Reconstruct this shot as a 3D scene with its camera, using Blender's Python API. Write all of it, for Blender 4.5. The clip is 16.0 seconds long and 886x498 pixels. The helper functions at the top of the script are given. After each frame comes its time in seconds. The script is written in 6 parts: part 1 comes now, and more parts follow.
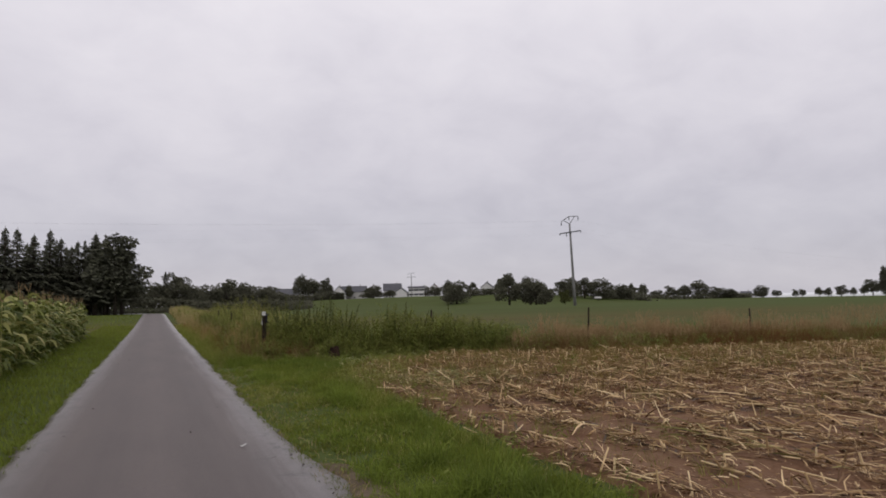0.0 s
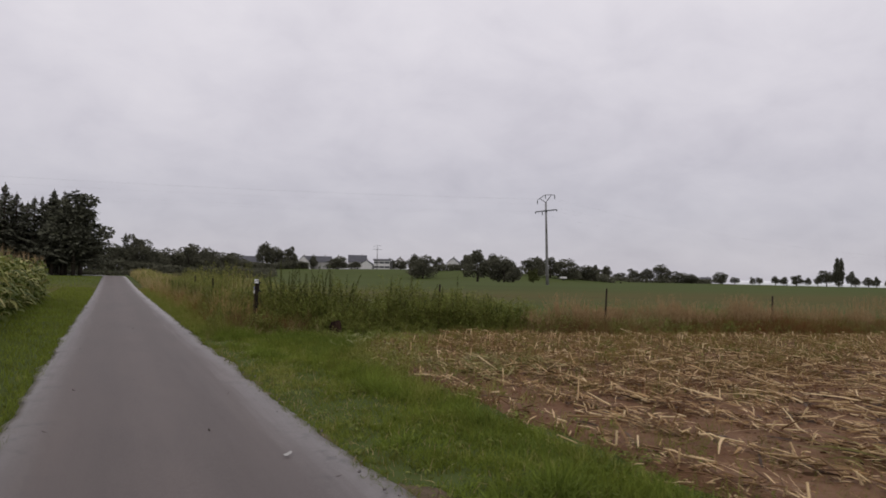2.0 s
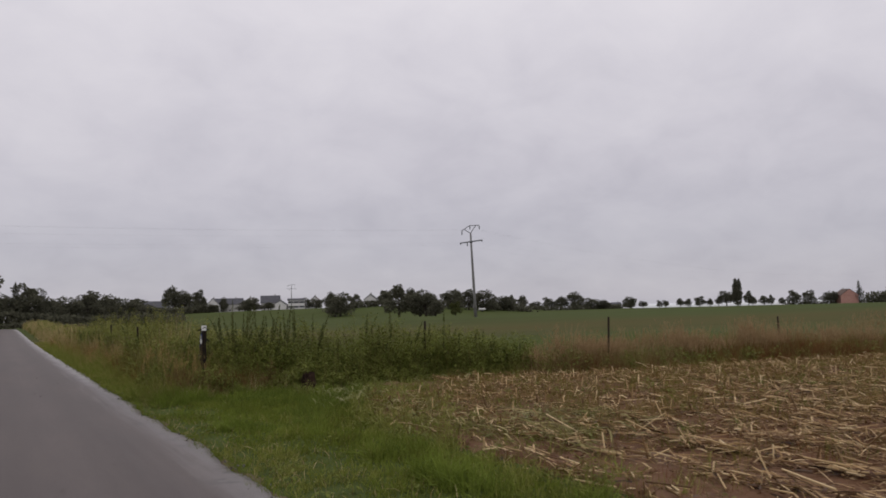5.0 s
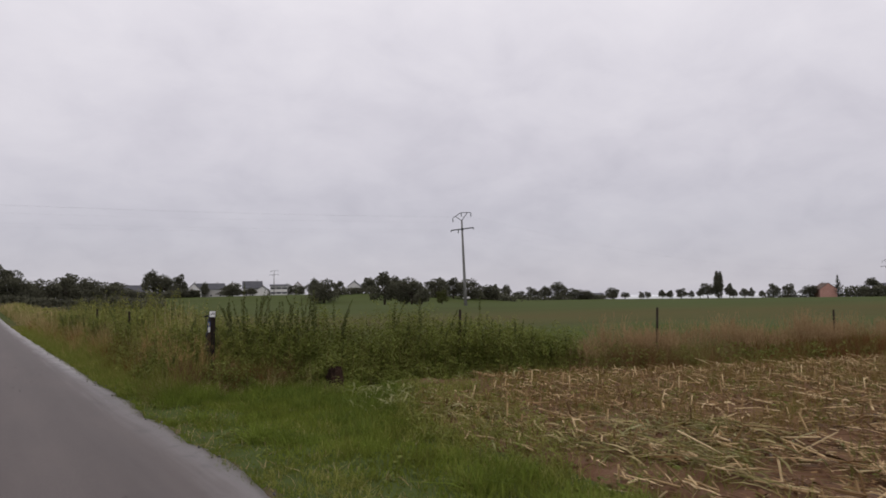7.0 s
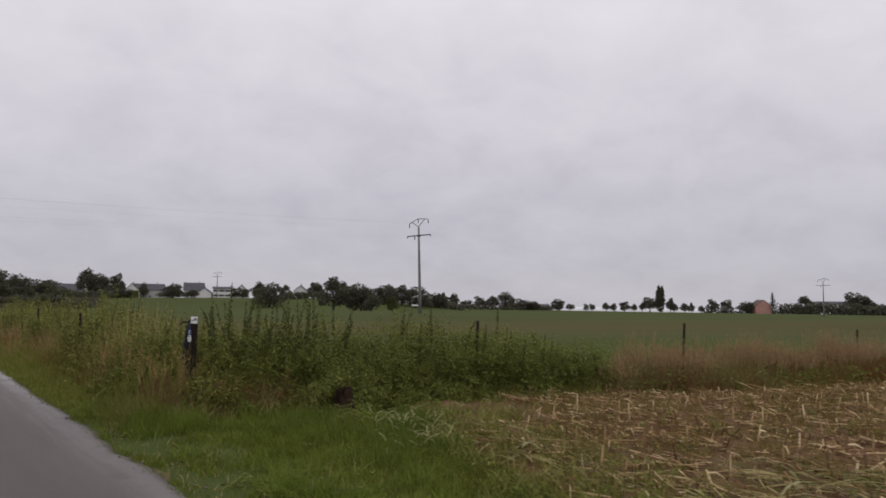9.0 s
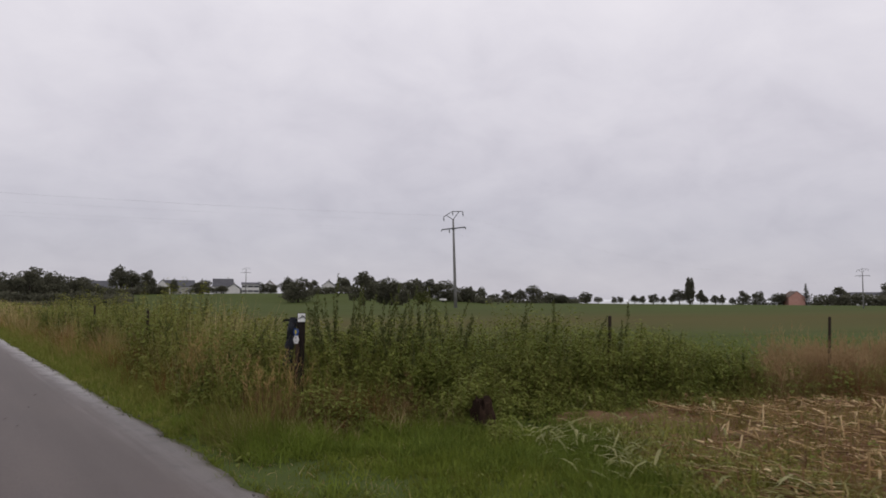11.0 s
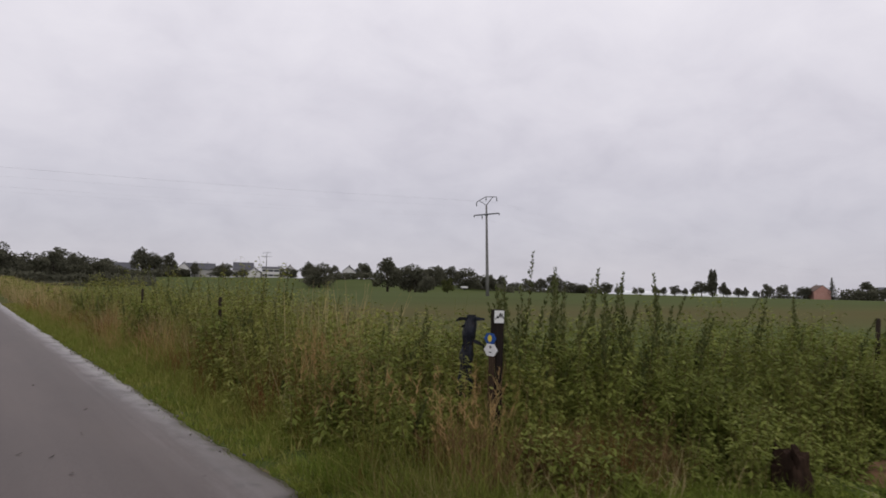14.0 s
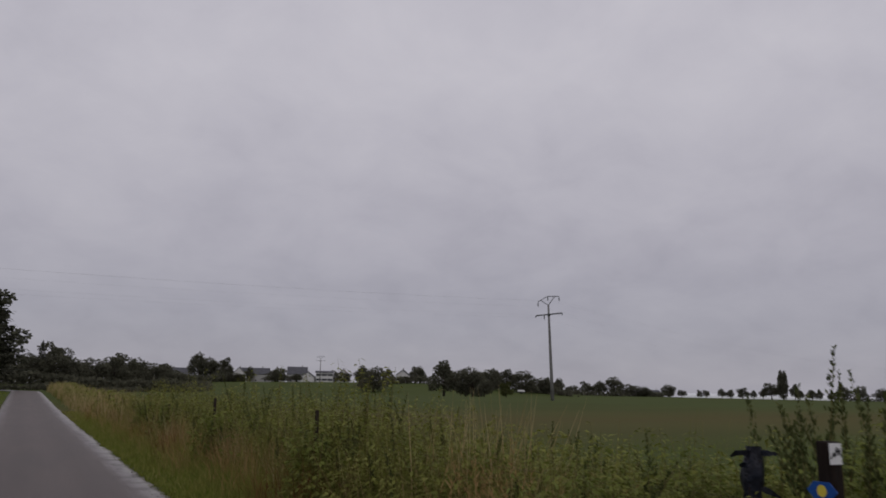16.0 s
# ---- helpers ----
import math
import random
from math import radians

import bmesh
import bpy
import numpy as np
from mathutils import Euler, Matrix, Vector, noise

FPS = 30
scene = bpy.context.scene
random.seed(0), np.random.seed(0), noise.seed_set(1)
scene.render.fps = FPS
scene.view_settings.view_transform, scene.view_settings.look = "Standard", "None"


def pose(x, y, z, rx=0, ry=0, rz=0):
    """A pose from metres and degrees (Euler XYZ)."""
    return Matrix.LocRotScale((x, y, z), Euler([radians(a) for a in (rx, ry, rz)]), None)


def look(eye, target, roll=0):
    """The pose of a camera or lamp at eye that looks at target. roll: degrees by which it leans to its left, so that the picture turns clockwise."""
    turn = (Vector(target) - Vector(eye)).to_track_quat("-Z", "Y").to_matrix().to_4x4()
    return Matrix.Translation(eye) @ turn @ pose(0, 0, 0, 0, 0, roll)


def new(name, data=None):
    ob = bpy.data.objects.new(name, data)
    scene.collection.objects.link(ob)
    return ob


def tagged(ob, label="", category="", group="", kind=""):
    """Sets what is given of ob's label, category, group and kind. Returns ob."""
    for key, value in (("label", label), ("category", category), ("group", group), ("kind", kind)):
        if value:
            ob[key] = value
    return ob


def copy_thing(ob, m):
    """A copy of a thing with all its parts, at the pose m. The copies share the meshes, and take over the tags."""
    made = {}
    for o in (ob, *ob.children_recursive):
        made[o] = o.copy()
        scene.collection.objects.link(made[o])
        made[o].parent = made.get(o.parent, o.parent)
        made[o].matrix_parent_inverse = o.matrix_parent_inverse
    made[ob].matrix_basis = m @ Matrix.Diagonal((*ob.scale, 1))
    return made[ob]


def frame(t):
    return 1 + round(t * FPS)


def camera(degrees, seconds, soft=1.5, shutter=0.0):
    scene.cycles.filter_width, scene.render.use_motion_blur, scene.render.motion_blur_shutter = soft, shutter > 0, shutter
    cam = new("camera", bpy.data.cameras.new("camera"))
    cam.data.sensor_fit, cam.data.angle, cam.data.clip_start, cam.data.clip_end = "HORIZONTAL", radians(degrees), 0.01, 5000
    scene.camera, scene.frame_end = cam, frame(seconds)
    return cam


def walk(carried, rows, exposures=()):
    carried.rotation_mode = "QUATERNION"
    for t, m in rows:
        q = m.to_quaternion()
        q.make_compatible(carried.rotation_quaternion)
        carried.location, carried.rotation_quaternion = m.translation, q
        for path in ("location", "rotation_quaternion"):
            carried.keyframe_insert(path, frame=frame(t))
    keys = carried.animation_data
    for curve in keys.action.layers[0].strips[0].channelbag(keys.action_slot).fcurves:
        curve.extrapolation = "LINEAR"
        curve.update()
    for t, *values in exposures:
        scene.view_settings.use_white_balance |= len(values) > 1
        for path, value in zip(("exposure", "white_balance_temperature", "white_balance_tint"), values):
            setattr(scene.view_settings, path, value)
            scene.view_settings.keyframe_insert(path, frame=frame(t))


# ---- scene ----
cam = camera(64.72, 16.0, 1.7, 0.35)
PATH = [
    (0, pose(-0.003, 0.001, 1.614, 94.178, 1.189, -22.397)),
    (0.5, pose(-0.140, 0.535, 1.606, 93.255, -0.790, -25.098)),
    (1, pose(-0.240, 1.045, 1.590, 92.141, -0.680, -27.536)),
    (1.5, pose(-0.345, 1.572, 1.589, 93.541, -0.921, -23.710)),
    (2, pose(-0.477, 2.150, 1.602, 92.094, -1.142, -25.416)),
    (2.5, pose(-0.546, 2.716, 1.603, 93.971, -0.206, -25.425)),
    (3, pose(-0.620, 3.241, 1.586, 94.091, -0.434, -25.746)),
    (3.2, pose(-0.640, 3.457, 1.594, 94.837, -0.905, -28.491)),
    (5.3, pose(-0.684, 5.745, 1.588, 94.887, 1.432, -32.481)),
    (5.5, pose(-0.695, 5.940, 1.582, 94.674, 1.116, -32.677)),
    (6, pose(-0.698, 6.500, 1.603, 94.181, -0.195, -35.133)),
    (6.5, pose(-0.649, 7.054, 1.611, 93.712, 0.213, -35.146)),
    (7, pose(-0.629, 7.601, 1.584, 93.960, 0.701, -33.871)),
    (7.5, pose(-0.638, 8.113, 1.589, 95.075, 0.513, -37.050)),
    (8, pose(-0.588, 8.665, 1.612, 96.372, 0.766, -34.668)),
    (8.5, pose(-0.619, 9.222, 1.614, 96.142, -0.548, -36.343)),
    (9, pose(-0.614, 9.826, 1.603, 94.591, -0.776, -38.331)),
    (9.2, pose(-0.634, 10.062, 1.613, 95.049, 0.566, -35.993)),
    (11.3, pose(-0.829, 12.375, 1.578, 93.798, -0.529, -36.185)),
    (11.5, pose(-0.815, 12.613, 1.588, 93.714, -0.516, -35.234)),
    (12, pose(-0.833, 13.201, 1.581, 95.320, -0.282, -30.494)),
    (12.5, pose(-0.841, 13.787, 1.606, 93.735, -1.352, -33.962)),
    (13, pose(-0.776, 14.365, 1.618, 94.482, -0.853, -34.150)),
    (13.5, pose(-0.760, 14.961, 1.594, 94.314, -1.074, -34.629)),
    (14, pose(-0.735, 15.556, 1.576, 93.041, -1.367, -34.956)),
    (14.5, pose(-0.706, 16.131, 1.594, 95.929, -0.658, -30.615)),
    (15, pose(-0.711, 16.697, 1.622, 98.215, -0.074, -32.710)),
    (15.5, pose(-0.647, 17.259, 1.642, 99.865, 0.539, -31.147)),
    (16, pose(-0.584, 17.812, 1.616, 101.301, -1.061, -30.685)),
]
walk(cam, PATH, exposures=[(0, 0.02, 6500, 10), (1, 0.08, 6500, 10), (2, -0.03, 6500, 10), (2.5, 0.08, 6500, 10), (3.2, -0.05, 6500, 10), (5.5, -0.14, 6480, 10), (6.5, 0.02, 6480, 10), (7, 0.0, 6480, 10), (8, -0.25, 6480, 10), (8.5, -0.26, 6480, 10), (9, -0.08, 6480, 10), (11.5, 0.0, 6460, 10), (12, -0.10, 6460, 10), (13, 0.03, 6460, 10), (13.5, -0.04, 6455, 10), (14, 0.07, 6450, 10), (14.5, -0.03, 6430, 10), (15.2, -0.3, 6370, 10.5), (16, -0.64, 6320, 11.5)])

# ---- overcast sky and a very soft sun ----
SUN_TURN, SUN_HEIGHT = radians(200), radians(48)
world = bpy.data.worlds.new("overcast_sky")
scene.world = world
world.use_nodes = True
nt = world.node_tree
nt.nodes.clear()


def add(tree, kind, **values):
    node = tree.nodes.new(kind)
    for key, value in values.items():
        node.inputs[key.replace("_", " ")].default_value = value
    return node


def ramp(tree, stops):
    node = tree.nodes.new("ShaderNodeValToRGB")
    band = node.color_ramp
    while len(band.elements) < len(stops):
        band.elements.new(0.5)
    for element, (at, colour) in zip(band.elements, stops):
        element.position, element.color = at, (*colour, 1)
    return node


def maths(tree, operation, a, b=None, clamp=False):
    node = tree.nodes.new("ShaderNodeMath")
    node.operation, node.use_clamp = operation, clamp
    for slot, value in ((0, a), (1, b)):
        if value is None:
            continue
        if isinstance(value, (int, float)):
            node.inputs[slot].default_value = value
        else:
            tree.links.new(value, node.inputs[slot])
    return node.outputs[0]


def blend(tree, factor, a, b, how="MIX"):
    node = tree.nodes.new("ShaderNodeMix")
    node.data_type, node.blend_type = "RGBA", how
    for slot, value in ((0, factor), (6, a), (7, b)):
        if isinstance(value, (int, float)):
            node.inputs[slot].default_value = value
        elif isinstance(value, tuple):
            node.inputs[slot].default_value = (*value, 1)
        else:
            tree.links.new(value, node.inputs[slot])
    return node.outputs[2]


coords = nt.nodes.new("ShaderNodeTexCoord")
split = nt.nodes.new("ShaderNodeSeparateXYZ")
nt.links.new(coords.outputs["Generated"], split.inputs[0])
lift = maths(nt, "ADD", maths(nt, "MAXIMUM", split.outputs["Z"], 0.0), 0.42)
flat = nt.nodes.new("ShaderNodeCombineXYZ")
nt.links.new(maths(nt, "DIVIDE", split.outputs["X"], lift), flat.inputs["X"])
nt.links.new(maths(nt, "DIVIDE", split.outputs["Y"], lift), flat.inputs["Y"])
broad = add(nt, "ShaderNodeTexNoise", Scale=1.1, Detail=3.0, Roughness=0.4)
torn = add(nt, "ShaderNodeTexNoise", Scale=5.2, Detail=6.0, Roughness=0.56, Distortion=0.3)
for n in (broad, torn):
    nt.links.new(flat.outputs[0], n.inputs["Vector"])
cover = maths(nt, "ADD", maths(nt, "MULTIPLY", broad.outputs[0], 0.50), maths(nt, "MULTIPLY", torn.outputs[0], 0.50))
cloud = ramp(nt, [(0.34, (0.760, 0.727, 0.788)), (0.48, (0.848, 0.812, 0.868)), (0.64, (0.930, 0.890, 0.936))])
nt.links.new(cover, cloud.inputs[0])
low = ramp(nt, [(0.0, (0.612, 0.614, 0.638)), (0.09, (0.658, 0.662, 0.686)), (0.20, (0.785, 0.783, 0.797)), (0.42, (0.95, 0.95, 0.95)), (0.6, (1.0, 1.0, 1.0))])
nt.links.new(split.outputs["Z"], low.inputs[0])
deck = blend(nt, 1.0, cloud.outputs[0], low.outputs[0], "MULTIPLY")
air = nt.nodes.new("ShaderNodeTexSky")
air.sky_type, air.sun_disc, air.sun_elevation, air.sun_rotation = "NISHITA", False, SUN_HEIGHT, SUN_TURN
thin = blend(nt, 1.0, air.outputs[0], (0.1, 0.1, 0.1), "MULTIPLY")
back = add(nt, "ShaderNodeBackground", Strength=1.0)
nt.links.new(blend(nt, 0.94, thin, deck), back.inputs["Color"])
out = nt.nodes.new("ShaderNodeOutputWorld")
nt.links.new(back.outputs[0], out.inputs["Surface"])

sun_data = bpy.data.lights.new("sun", "SUN")
sun_data.energy, sun_data.angle, sun_data.color = 0.5, radians(35), (1.0, 0.97, 0.93)
sun = new("sun", sun_data)
sun.matrix_basis = look((0, 0, 60), (-math.sin(SUN_TURN) * 60, -math.cos(SUN_TURN) * 60, 60 - 60 * math.tan(SUN_HEIGHT)))


# ---- materials ----
def material(name, colours, scale=1.0, fine=30.0, rough=0.85, bump=0.15, vary="", leaf=0.0, gloss=0.3, metal=0.0, stretch=(1, 1, 1), share=0.5):
    """Colours blended by two noises and, per piece or per object, by chance."""
    m = bpy.data.materials.new(name)
    m.use_nodes = True
    t = m.node_tree
    t.nodes.clear()
    place = t.nodes.new("ShaderNodeTexCoord")
    fit = t.nodes.new("ShaderNodeMapping")
    fit.inputs["Scale"].default_value = stretch
    t.links.new(place.outputs["Object"], fit.inputs[0])
    wide = add(t, "ShaderNodeTexNoise", Scale=scale, Detail=4.0, Roughness=0.55)
    small = add(t, "ShaderNodeTexNoise", Scale=fine, Detail=3.0, Roughness=0.6)
    for n in (wide, small):
        t.links.new(fit.outputs[0], n.inputs["Vector"])
    mixed = maths(t, "ADD", maths(t, "MULTIPLY", wide.outputs[0], 0.6), maths(t, "MULTIPLY", small.outputs[0], 0.4))
    mixed = maths(t, "ADD", maths(t, "MULTIPLY", maths(t, "SUBTRACT", mixed, 0.5), 2.2), 0.5, True)
    if vary:
        chance = t.nodes.new("ShaderNodeNewGeometry" if vary == "island" else "ShaderNodeObjectInfo")
        pick = chance.outputs["Random Per Island" if vary == "island" else "Random"]
        mixed = maths(t, "ADD", maths(t, "MULTIPLY", mixed, 1 - share), maths(t, "MULTIPLY", pick, share), True)
    band = ramp(t, [(i / (len(colours) - 1), c) for i, c in enumerate(colours)])
    t.links.new(mixed, band.inputs[0])
    skin = t.nodes.new("ShaderNodeBsdfPrincipled")
    skin.inputs["Roughness"].default_value = rough
    skin.inputs["Specular IOR Level"].default_value = gloss
    skin.inputs["Metallic"].default_value = metal
    t.links.new(band.outputs[0], skin.inputs["Base Color"])
    if bump:
        relief = add(t, "ShaderNodeBump", Strength=bump, Distance=0.02)
        t.links.new(small.outputs[0], relief.inputs["Height"])
        t.links.new(relief.outputs[0], skin.inputs["Normal"])
    end = t.nodes.new("ShaderNodeOutputMaterial")
    top = skin.outputs[0]
    if leaf:
        glow = t.nodes.new("ShaderNodeBsdfTranslucent")
        t.links.new(band.outputs[0], glow.inputs[0])
        both = t.nodes.new("ShaderNodeMixShader")
        both.inputs[0].default_value = leaf
        t.links.new(top, both.inputs[1])
        t.links.new(glow.outputs[0], both.inputs[2])
        top = both.outputs[0]
    t.links.new(top, end.inputs["Surface"])
    return m


PASTURE = material("pasture", [(0.059, 0.065, 0.024), (0.065, 0.080, 0.026), (0.071, 0.092, 0.029), (0.090, 0.098, 0.040)], 0.05, 1.4, 0.95, 0.5, gloss=0.03, stretch=(0.7, 2.0, 1))
# A strip of the pasture parallel to the fence is brown with ripe seed heads.
pt = PASTURE.node_tree
spot = pt.nodes.new("ShaderNodeTexCoord")
cut = pt.nodes.new("ShaderNodeSeparateXYZ")
pt.links.new(spot.outputs["Object"], cut.inputs[0])
swing = add(pt, "ShaderNodeTexNoise", Scale=0.045, Detail=5.0, Roughness=0.6)
pt.links.new(spot.outputs["Object"], swing.inputs["Vector"])
beyond = maths(pt, "ADD", maths(pt, "ADD", cut.outputs["Y"], maths(pt, "MULTIPLY", cut.outputs["X"], 0.2435)), -21.0)
beyond = maths(pt, "ADD", beyond, maths(pt, "MULTIPLY", maths(pt, "SUBTRACT", swing.outputs[0], 0.5), 26.0))
strip = ramp(pt, [(0.12, (0.0, 0.0, 0.0)), (0.22, (0.34, 0.34, 0.34)), (0.36, (0.54, 0.54, 0.54)), (0.50, (0.18, 0.18, 0.18)), (0.66, (0.03, 0.03, 0.03))])
pt.links.new(maths(pt, "MULTIPLY", beyond, 0.01, True), strip.inputs[0])
coat = next(n for n in pt.nodes if n.type == "BSDF_PRINCIPLED")
pt.links.new(blend(pt, strip.outputs[0], coat.inputs["Base Color"].links[0].from_socket, (0.112, 0.078, 0.034)), coat.inputs["Base Color"])
GRASS = material("verge_grass", [(0.128, 0.092, 0.032), (0.118, 0.124, 0.024), (0.150, 0.190, 0.029), (0.208, 0.250, 0.044), (0.345, 0.300, 0.105)], 1.0, 3.4, 0.7, 0, "island", 0.3, gloss=0.08, share=0.36)
LUSH = material("lush_verge_grass", [(0.074, 0.082, 0.018), (0.124, 0.162, 0.026), (0.200, 0.258, 0.043), (0.300, 0.345, 0.086)], 1.2, 4.0, 0.65, 0, "island", 0.35, gloss=0.08, share=0.34)
DEEP = material("deep_green_grass", [(0.064, 0.078, 0.015), (0.102, 0.136, 0.023), (0.148, 0.196, 0.036), (0.225, 0.268, 0.070)], 0.6, 3.0, 0.65, 0, "island", 0.3, gloss=0.08, share=0.5)
TALL_GREEN = material("tall_green_grass", [(0.083, 0.102, 0.021), (0.147, 0.161, 0.036), (0.226, 0.207, 0.065), (0.345, 0.289, 0.120)], 0.8, 6, 0.7, 0, "island", 0.3, gloss=0.08)
BLOND = material("dry_grass", [(0.171, 0.132, 0.051), (0.317, 0.245, 0.108), (0.476, 0.377, 0.192), (0.608, 0.515, 0.305)], 1.2, 9, 0.8, 0, "island", 0.25, gloss=0.05)
GOLDEN = material("golden_weed", [(0.120, 0.092, 0.026), (0.218, 0.165, 0.052), (0.360, 0.268, 0.102)], 1.0, 7, 0.75, 0, "island", 0.3, gloss=0.06)
LONG_GRASS = material("long_lane_grass", [(0.108, 0.098, 0.026), (0.195, 0.208, 0.045), (0.292, 0.298, 0.075), (0.510, 0.425, 0.180)], 0.9, 5, 0.7, 0, "island", 0.35, gloss=0.08, share=0.6)
FADED = material("faded_grass", [(0.108, 0.066, 0.030), (0.182, 0.118, 0.054), (0.275, 0.190, 0.094)], 1.2, 9, 0.8, 0, "island", 0.25, gloss=0.05)
TORN = material("torn_maize_leaf", [(0.105, 0.115, 0.034), (0.225, 0.235, 0.082), (0.460, 0.425, 0.220)], 1.2, 12, 0.65, 0, "island", 0.3, gloss=0.15, share=0.7)
PLUME = material("feathery_grass_head", [(0.215, 0.140, 0.072), (0.345, 0.235, 0.124), (0.480, 0.350, 0.198)], 1.2, 9, 0.8, 0, "island", 0.3, gloss=0.05)
TAWNY = material("tawny_grass", [(0.240, 0.153, 0.063), (0.384, 0.254, 0.109), (0.552, 0.395, 0.190)], 1.2, 9, 0.8, 0, "island", 0.3, gloss=0.05)
RUSSET = material("russet_grass", [(0.085, 0.036, 0.015), (0.170, 0.076, 0.031), (0.290, 0.146, 0.062)], 1.2, 9, 0.8, 0, "island", 0.25, gloss=0.05)
RUSSET_LEAF = material("withered_leaf", [(0.095, 0.050, 0.024), (0.190, 0.108, 0.050), (0.330, 0.215, 0.110)], 1.2, 9, 0.8, 0, "island", 0.25, gloss=0.05)
WEED = material("weed_leaf", [(0.040, 0.046, 0.010), (0.096, 0.118, 0.023), (0.166, 0.194, 0.040), (0.228, 0.250, 0.060), (0.295, 0.294, 0.095)], 1.7, 6, 0.65, 0, "island", 0.34, gloss=0.12, share=0.38)
PALE_WEED = material("yellowing_weed_leaf", [(0.052, 0.055, 0.013), (0.122, 0.135, 0.029), (0.210, 0.222, 0.050), (0.290, 0.298, 0.080), (0.375, 0.352, 0.130)], 1.7, 6, 0.65, 0, "island", 0.40, gloss=0.12, share=0.40)
STEM = material("weed_stem", [(0.102, 0.074, 0.031), (0.156, 0.138, 0.048), (0.228, 0.180, 0.096)], 3, 30, 0.8, 0, "island", gloss=0.05)
SEED = material("weed_seed_head", [(0.047, 0.058, 0.020), (0.084, 0.099, 0.035), (0.141, 0.141, 0.057)], 3, 30, 0.8, 0, "island", gloss=0.05)
SOIL = material("wet_loam", [(0.080, 0.038, 0.020), (0.130, 0.068, 0.036), (0.170, 0.095, 0.054), (0.214, 0.137, 0.084)], 0.8, 22, 0.8, 0.8, gloss=0.12)
STRAW = material("maize_straw", [(0.038, 0.020, 0.011), (0.155, 0.084, 0.039), (0.420, 0.270, 0.126), (0.850, 0.655, 0.385)], 1.3, 25, 0.7, 0, "island", 0.12, gloss=0.2, share=0.88)
PALE = material("bleached_maize_stalk", [(0.090, 0.050, 0.026), (0.270, 0.168, 0.078), (0.545, 0.390, 0.198), (0.860, 0.700, 0.430)], 1.3, 25, 0.7, 0, "island", 0.1, gloss=0.2, share=0.8)
FRESH = material("maize_leaf", [(0.040, 0.056, 0.013), (0.100, 0.128, 0.027), (0.215, 0.236, 0.058), (0.50, 0.44, 0.19)], 1.2, 14, 0.6, 0, "island", 0.26, gloss=0.2, share=0.78)
TASSEL = material("maize_tassel", [(0.17, 0.110, 0.055), (0.27, 0.190, 0.10), (0.40, 0.30, 0.170)], 1.5, 14, 0.8, 0, "island", 0.2)
NEEDLE = material("spruce_needles", [(0.078, 0.080, 0.060), (0.106, 0.108, 0.078), (0.136, 0.138, 0.088)], 0.6, 6, 0.85, 0, "island", 0.1, gloss=0.05)
BARK = material("bark", [(0.030, 0.024, 0.018), (0.065, 0.052, 0.040), (0.100, 0.085, 0.068)], 2, 30, 0.95, 0.6, stretch=(1, 1, 0.25))
RUSTY = material("rusty_wire", [(0.045, 0.034, 0.028), (0.080, 0.058, 0.045)], 3, 30, 0.8, 0)
# Leaf tones are lifted and greyed to paint the haze over distant trees.
CROWN = material("hazed_tree_leaves", [(0.078, 0.078, 0.058), (0.104, 0.104, 0.074), (0.132, 0.130, 0.090), (0.160, 0.155, 0.106)], 0.4, 4, 0.85, 0, "island", 0.40, gloss=0.05)
CROWN_WARM = material("yellowing_leaves", [(0.045, 0.055, 0.016), (0.075, 0.085, 0.022), (0.11, 0.105, 0.03)], 0.4, 4, 0.8, 0, "island", 0.12)
CONCRETE = material("weathered_concrete", [(0.124, 0.121, 0.118), (0.186, 0.183, 0.177), (0.229, 0.223, 0.214)], 1.2, 18, 0.9, 0.3)
STEEL = material("galvanised_steel", [(0.10, 0.105, 0.11), (0.18, 0.185, 0.19)], 3, 30, 0.55, 0.1, metal=0.6)
GLASSY = material("insulator_glass", [(0.06, 0.075, 0.07), (0.12, 0.14, 0.13)], 8, 30, 0.15, 0, gloss=0.6)
WIRE = material("weathered_wire", [(0.30, 0.30, 0.31), (0.42, 0.42, 0.43)], 3, 30, 0.6, 0)
OLD_WOOD = material("weathered_post_wood", [(0.018, 0.014, 0.011), (0.036, 0.028, 0.022), (0.062, 0.050, 0.040)], 4, 40, 0.95, 0.6, "object", gloss=0.05, stretch=(1, 1, 0.12), share=0.25)
TARRED = material("tarred_wood", [(0.009, 0.007, 0.007), (0.020, 0.015, 0.013), (0.045, 0.031, 0.025)], 5, 45, 0.85, 0.6, gloss=0.08, stretch=(1, 1, 0.15))
BATTEN = material("brown_batten_wood", [(0.030, 0.020, 0.014), (0.062, 0.043, 0.030), (0.110, 0.078, 0.056)], 5, 45, 0.9, 0.5, gloss=0.05, stretch=(1, 1, 0.12))
# The bluish tones paint the sky's sheen into the black film.
BAG = material("black_plastic_film", [(0.004, 0.004, 0.006), (0.008, 0.009, 0.015), (0.014, 0.019, 0.034)], 7, 30, 0.32, 0.6, gloss=0.3)
SIGN_WHITE = material("white_enamel", [(0.60, 0.60, 0.60), (0.74, 0.74, 0.74), (0.80, 0.80, 0.79)], 8, 60, 0.4, 0.05)
SIGN_BLUE = material("blue_enamel", [(0.010, 0.060, 0.26), (0.014, 0.085, 0.34)], 8, 60, 0.4, 0.05)
SIGN_YELLOW = material("yellow_enamel", [(0.62, 0.50, 0.05), (0.74, 0.60, 0.09)], 8, 60, 0.45, 0.05)
PAPER = material("soiled_paper", [(0.34, 0.33, 0.31), (0.46, 0.45, 0.43)], 8, 60, 0.8, 0.1)
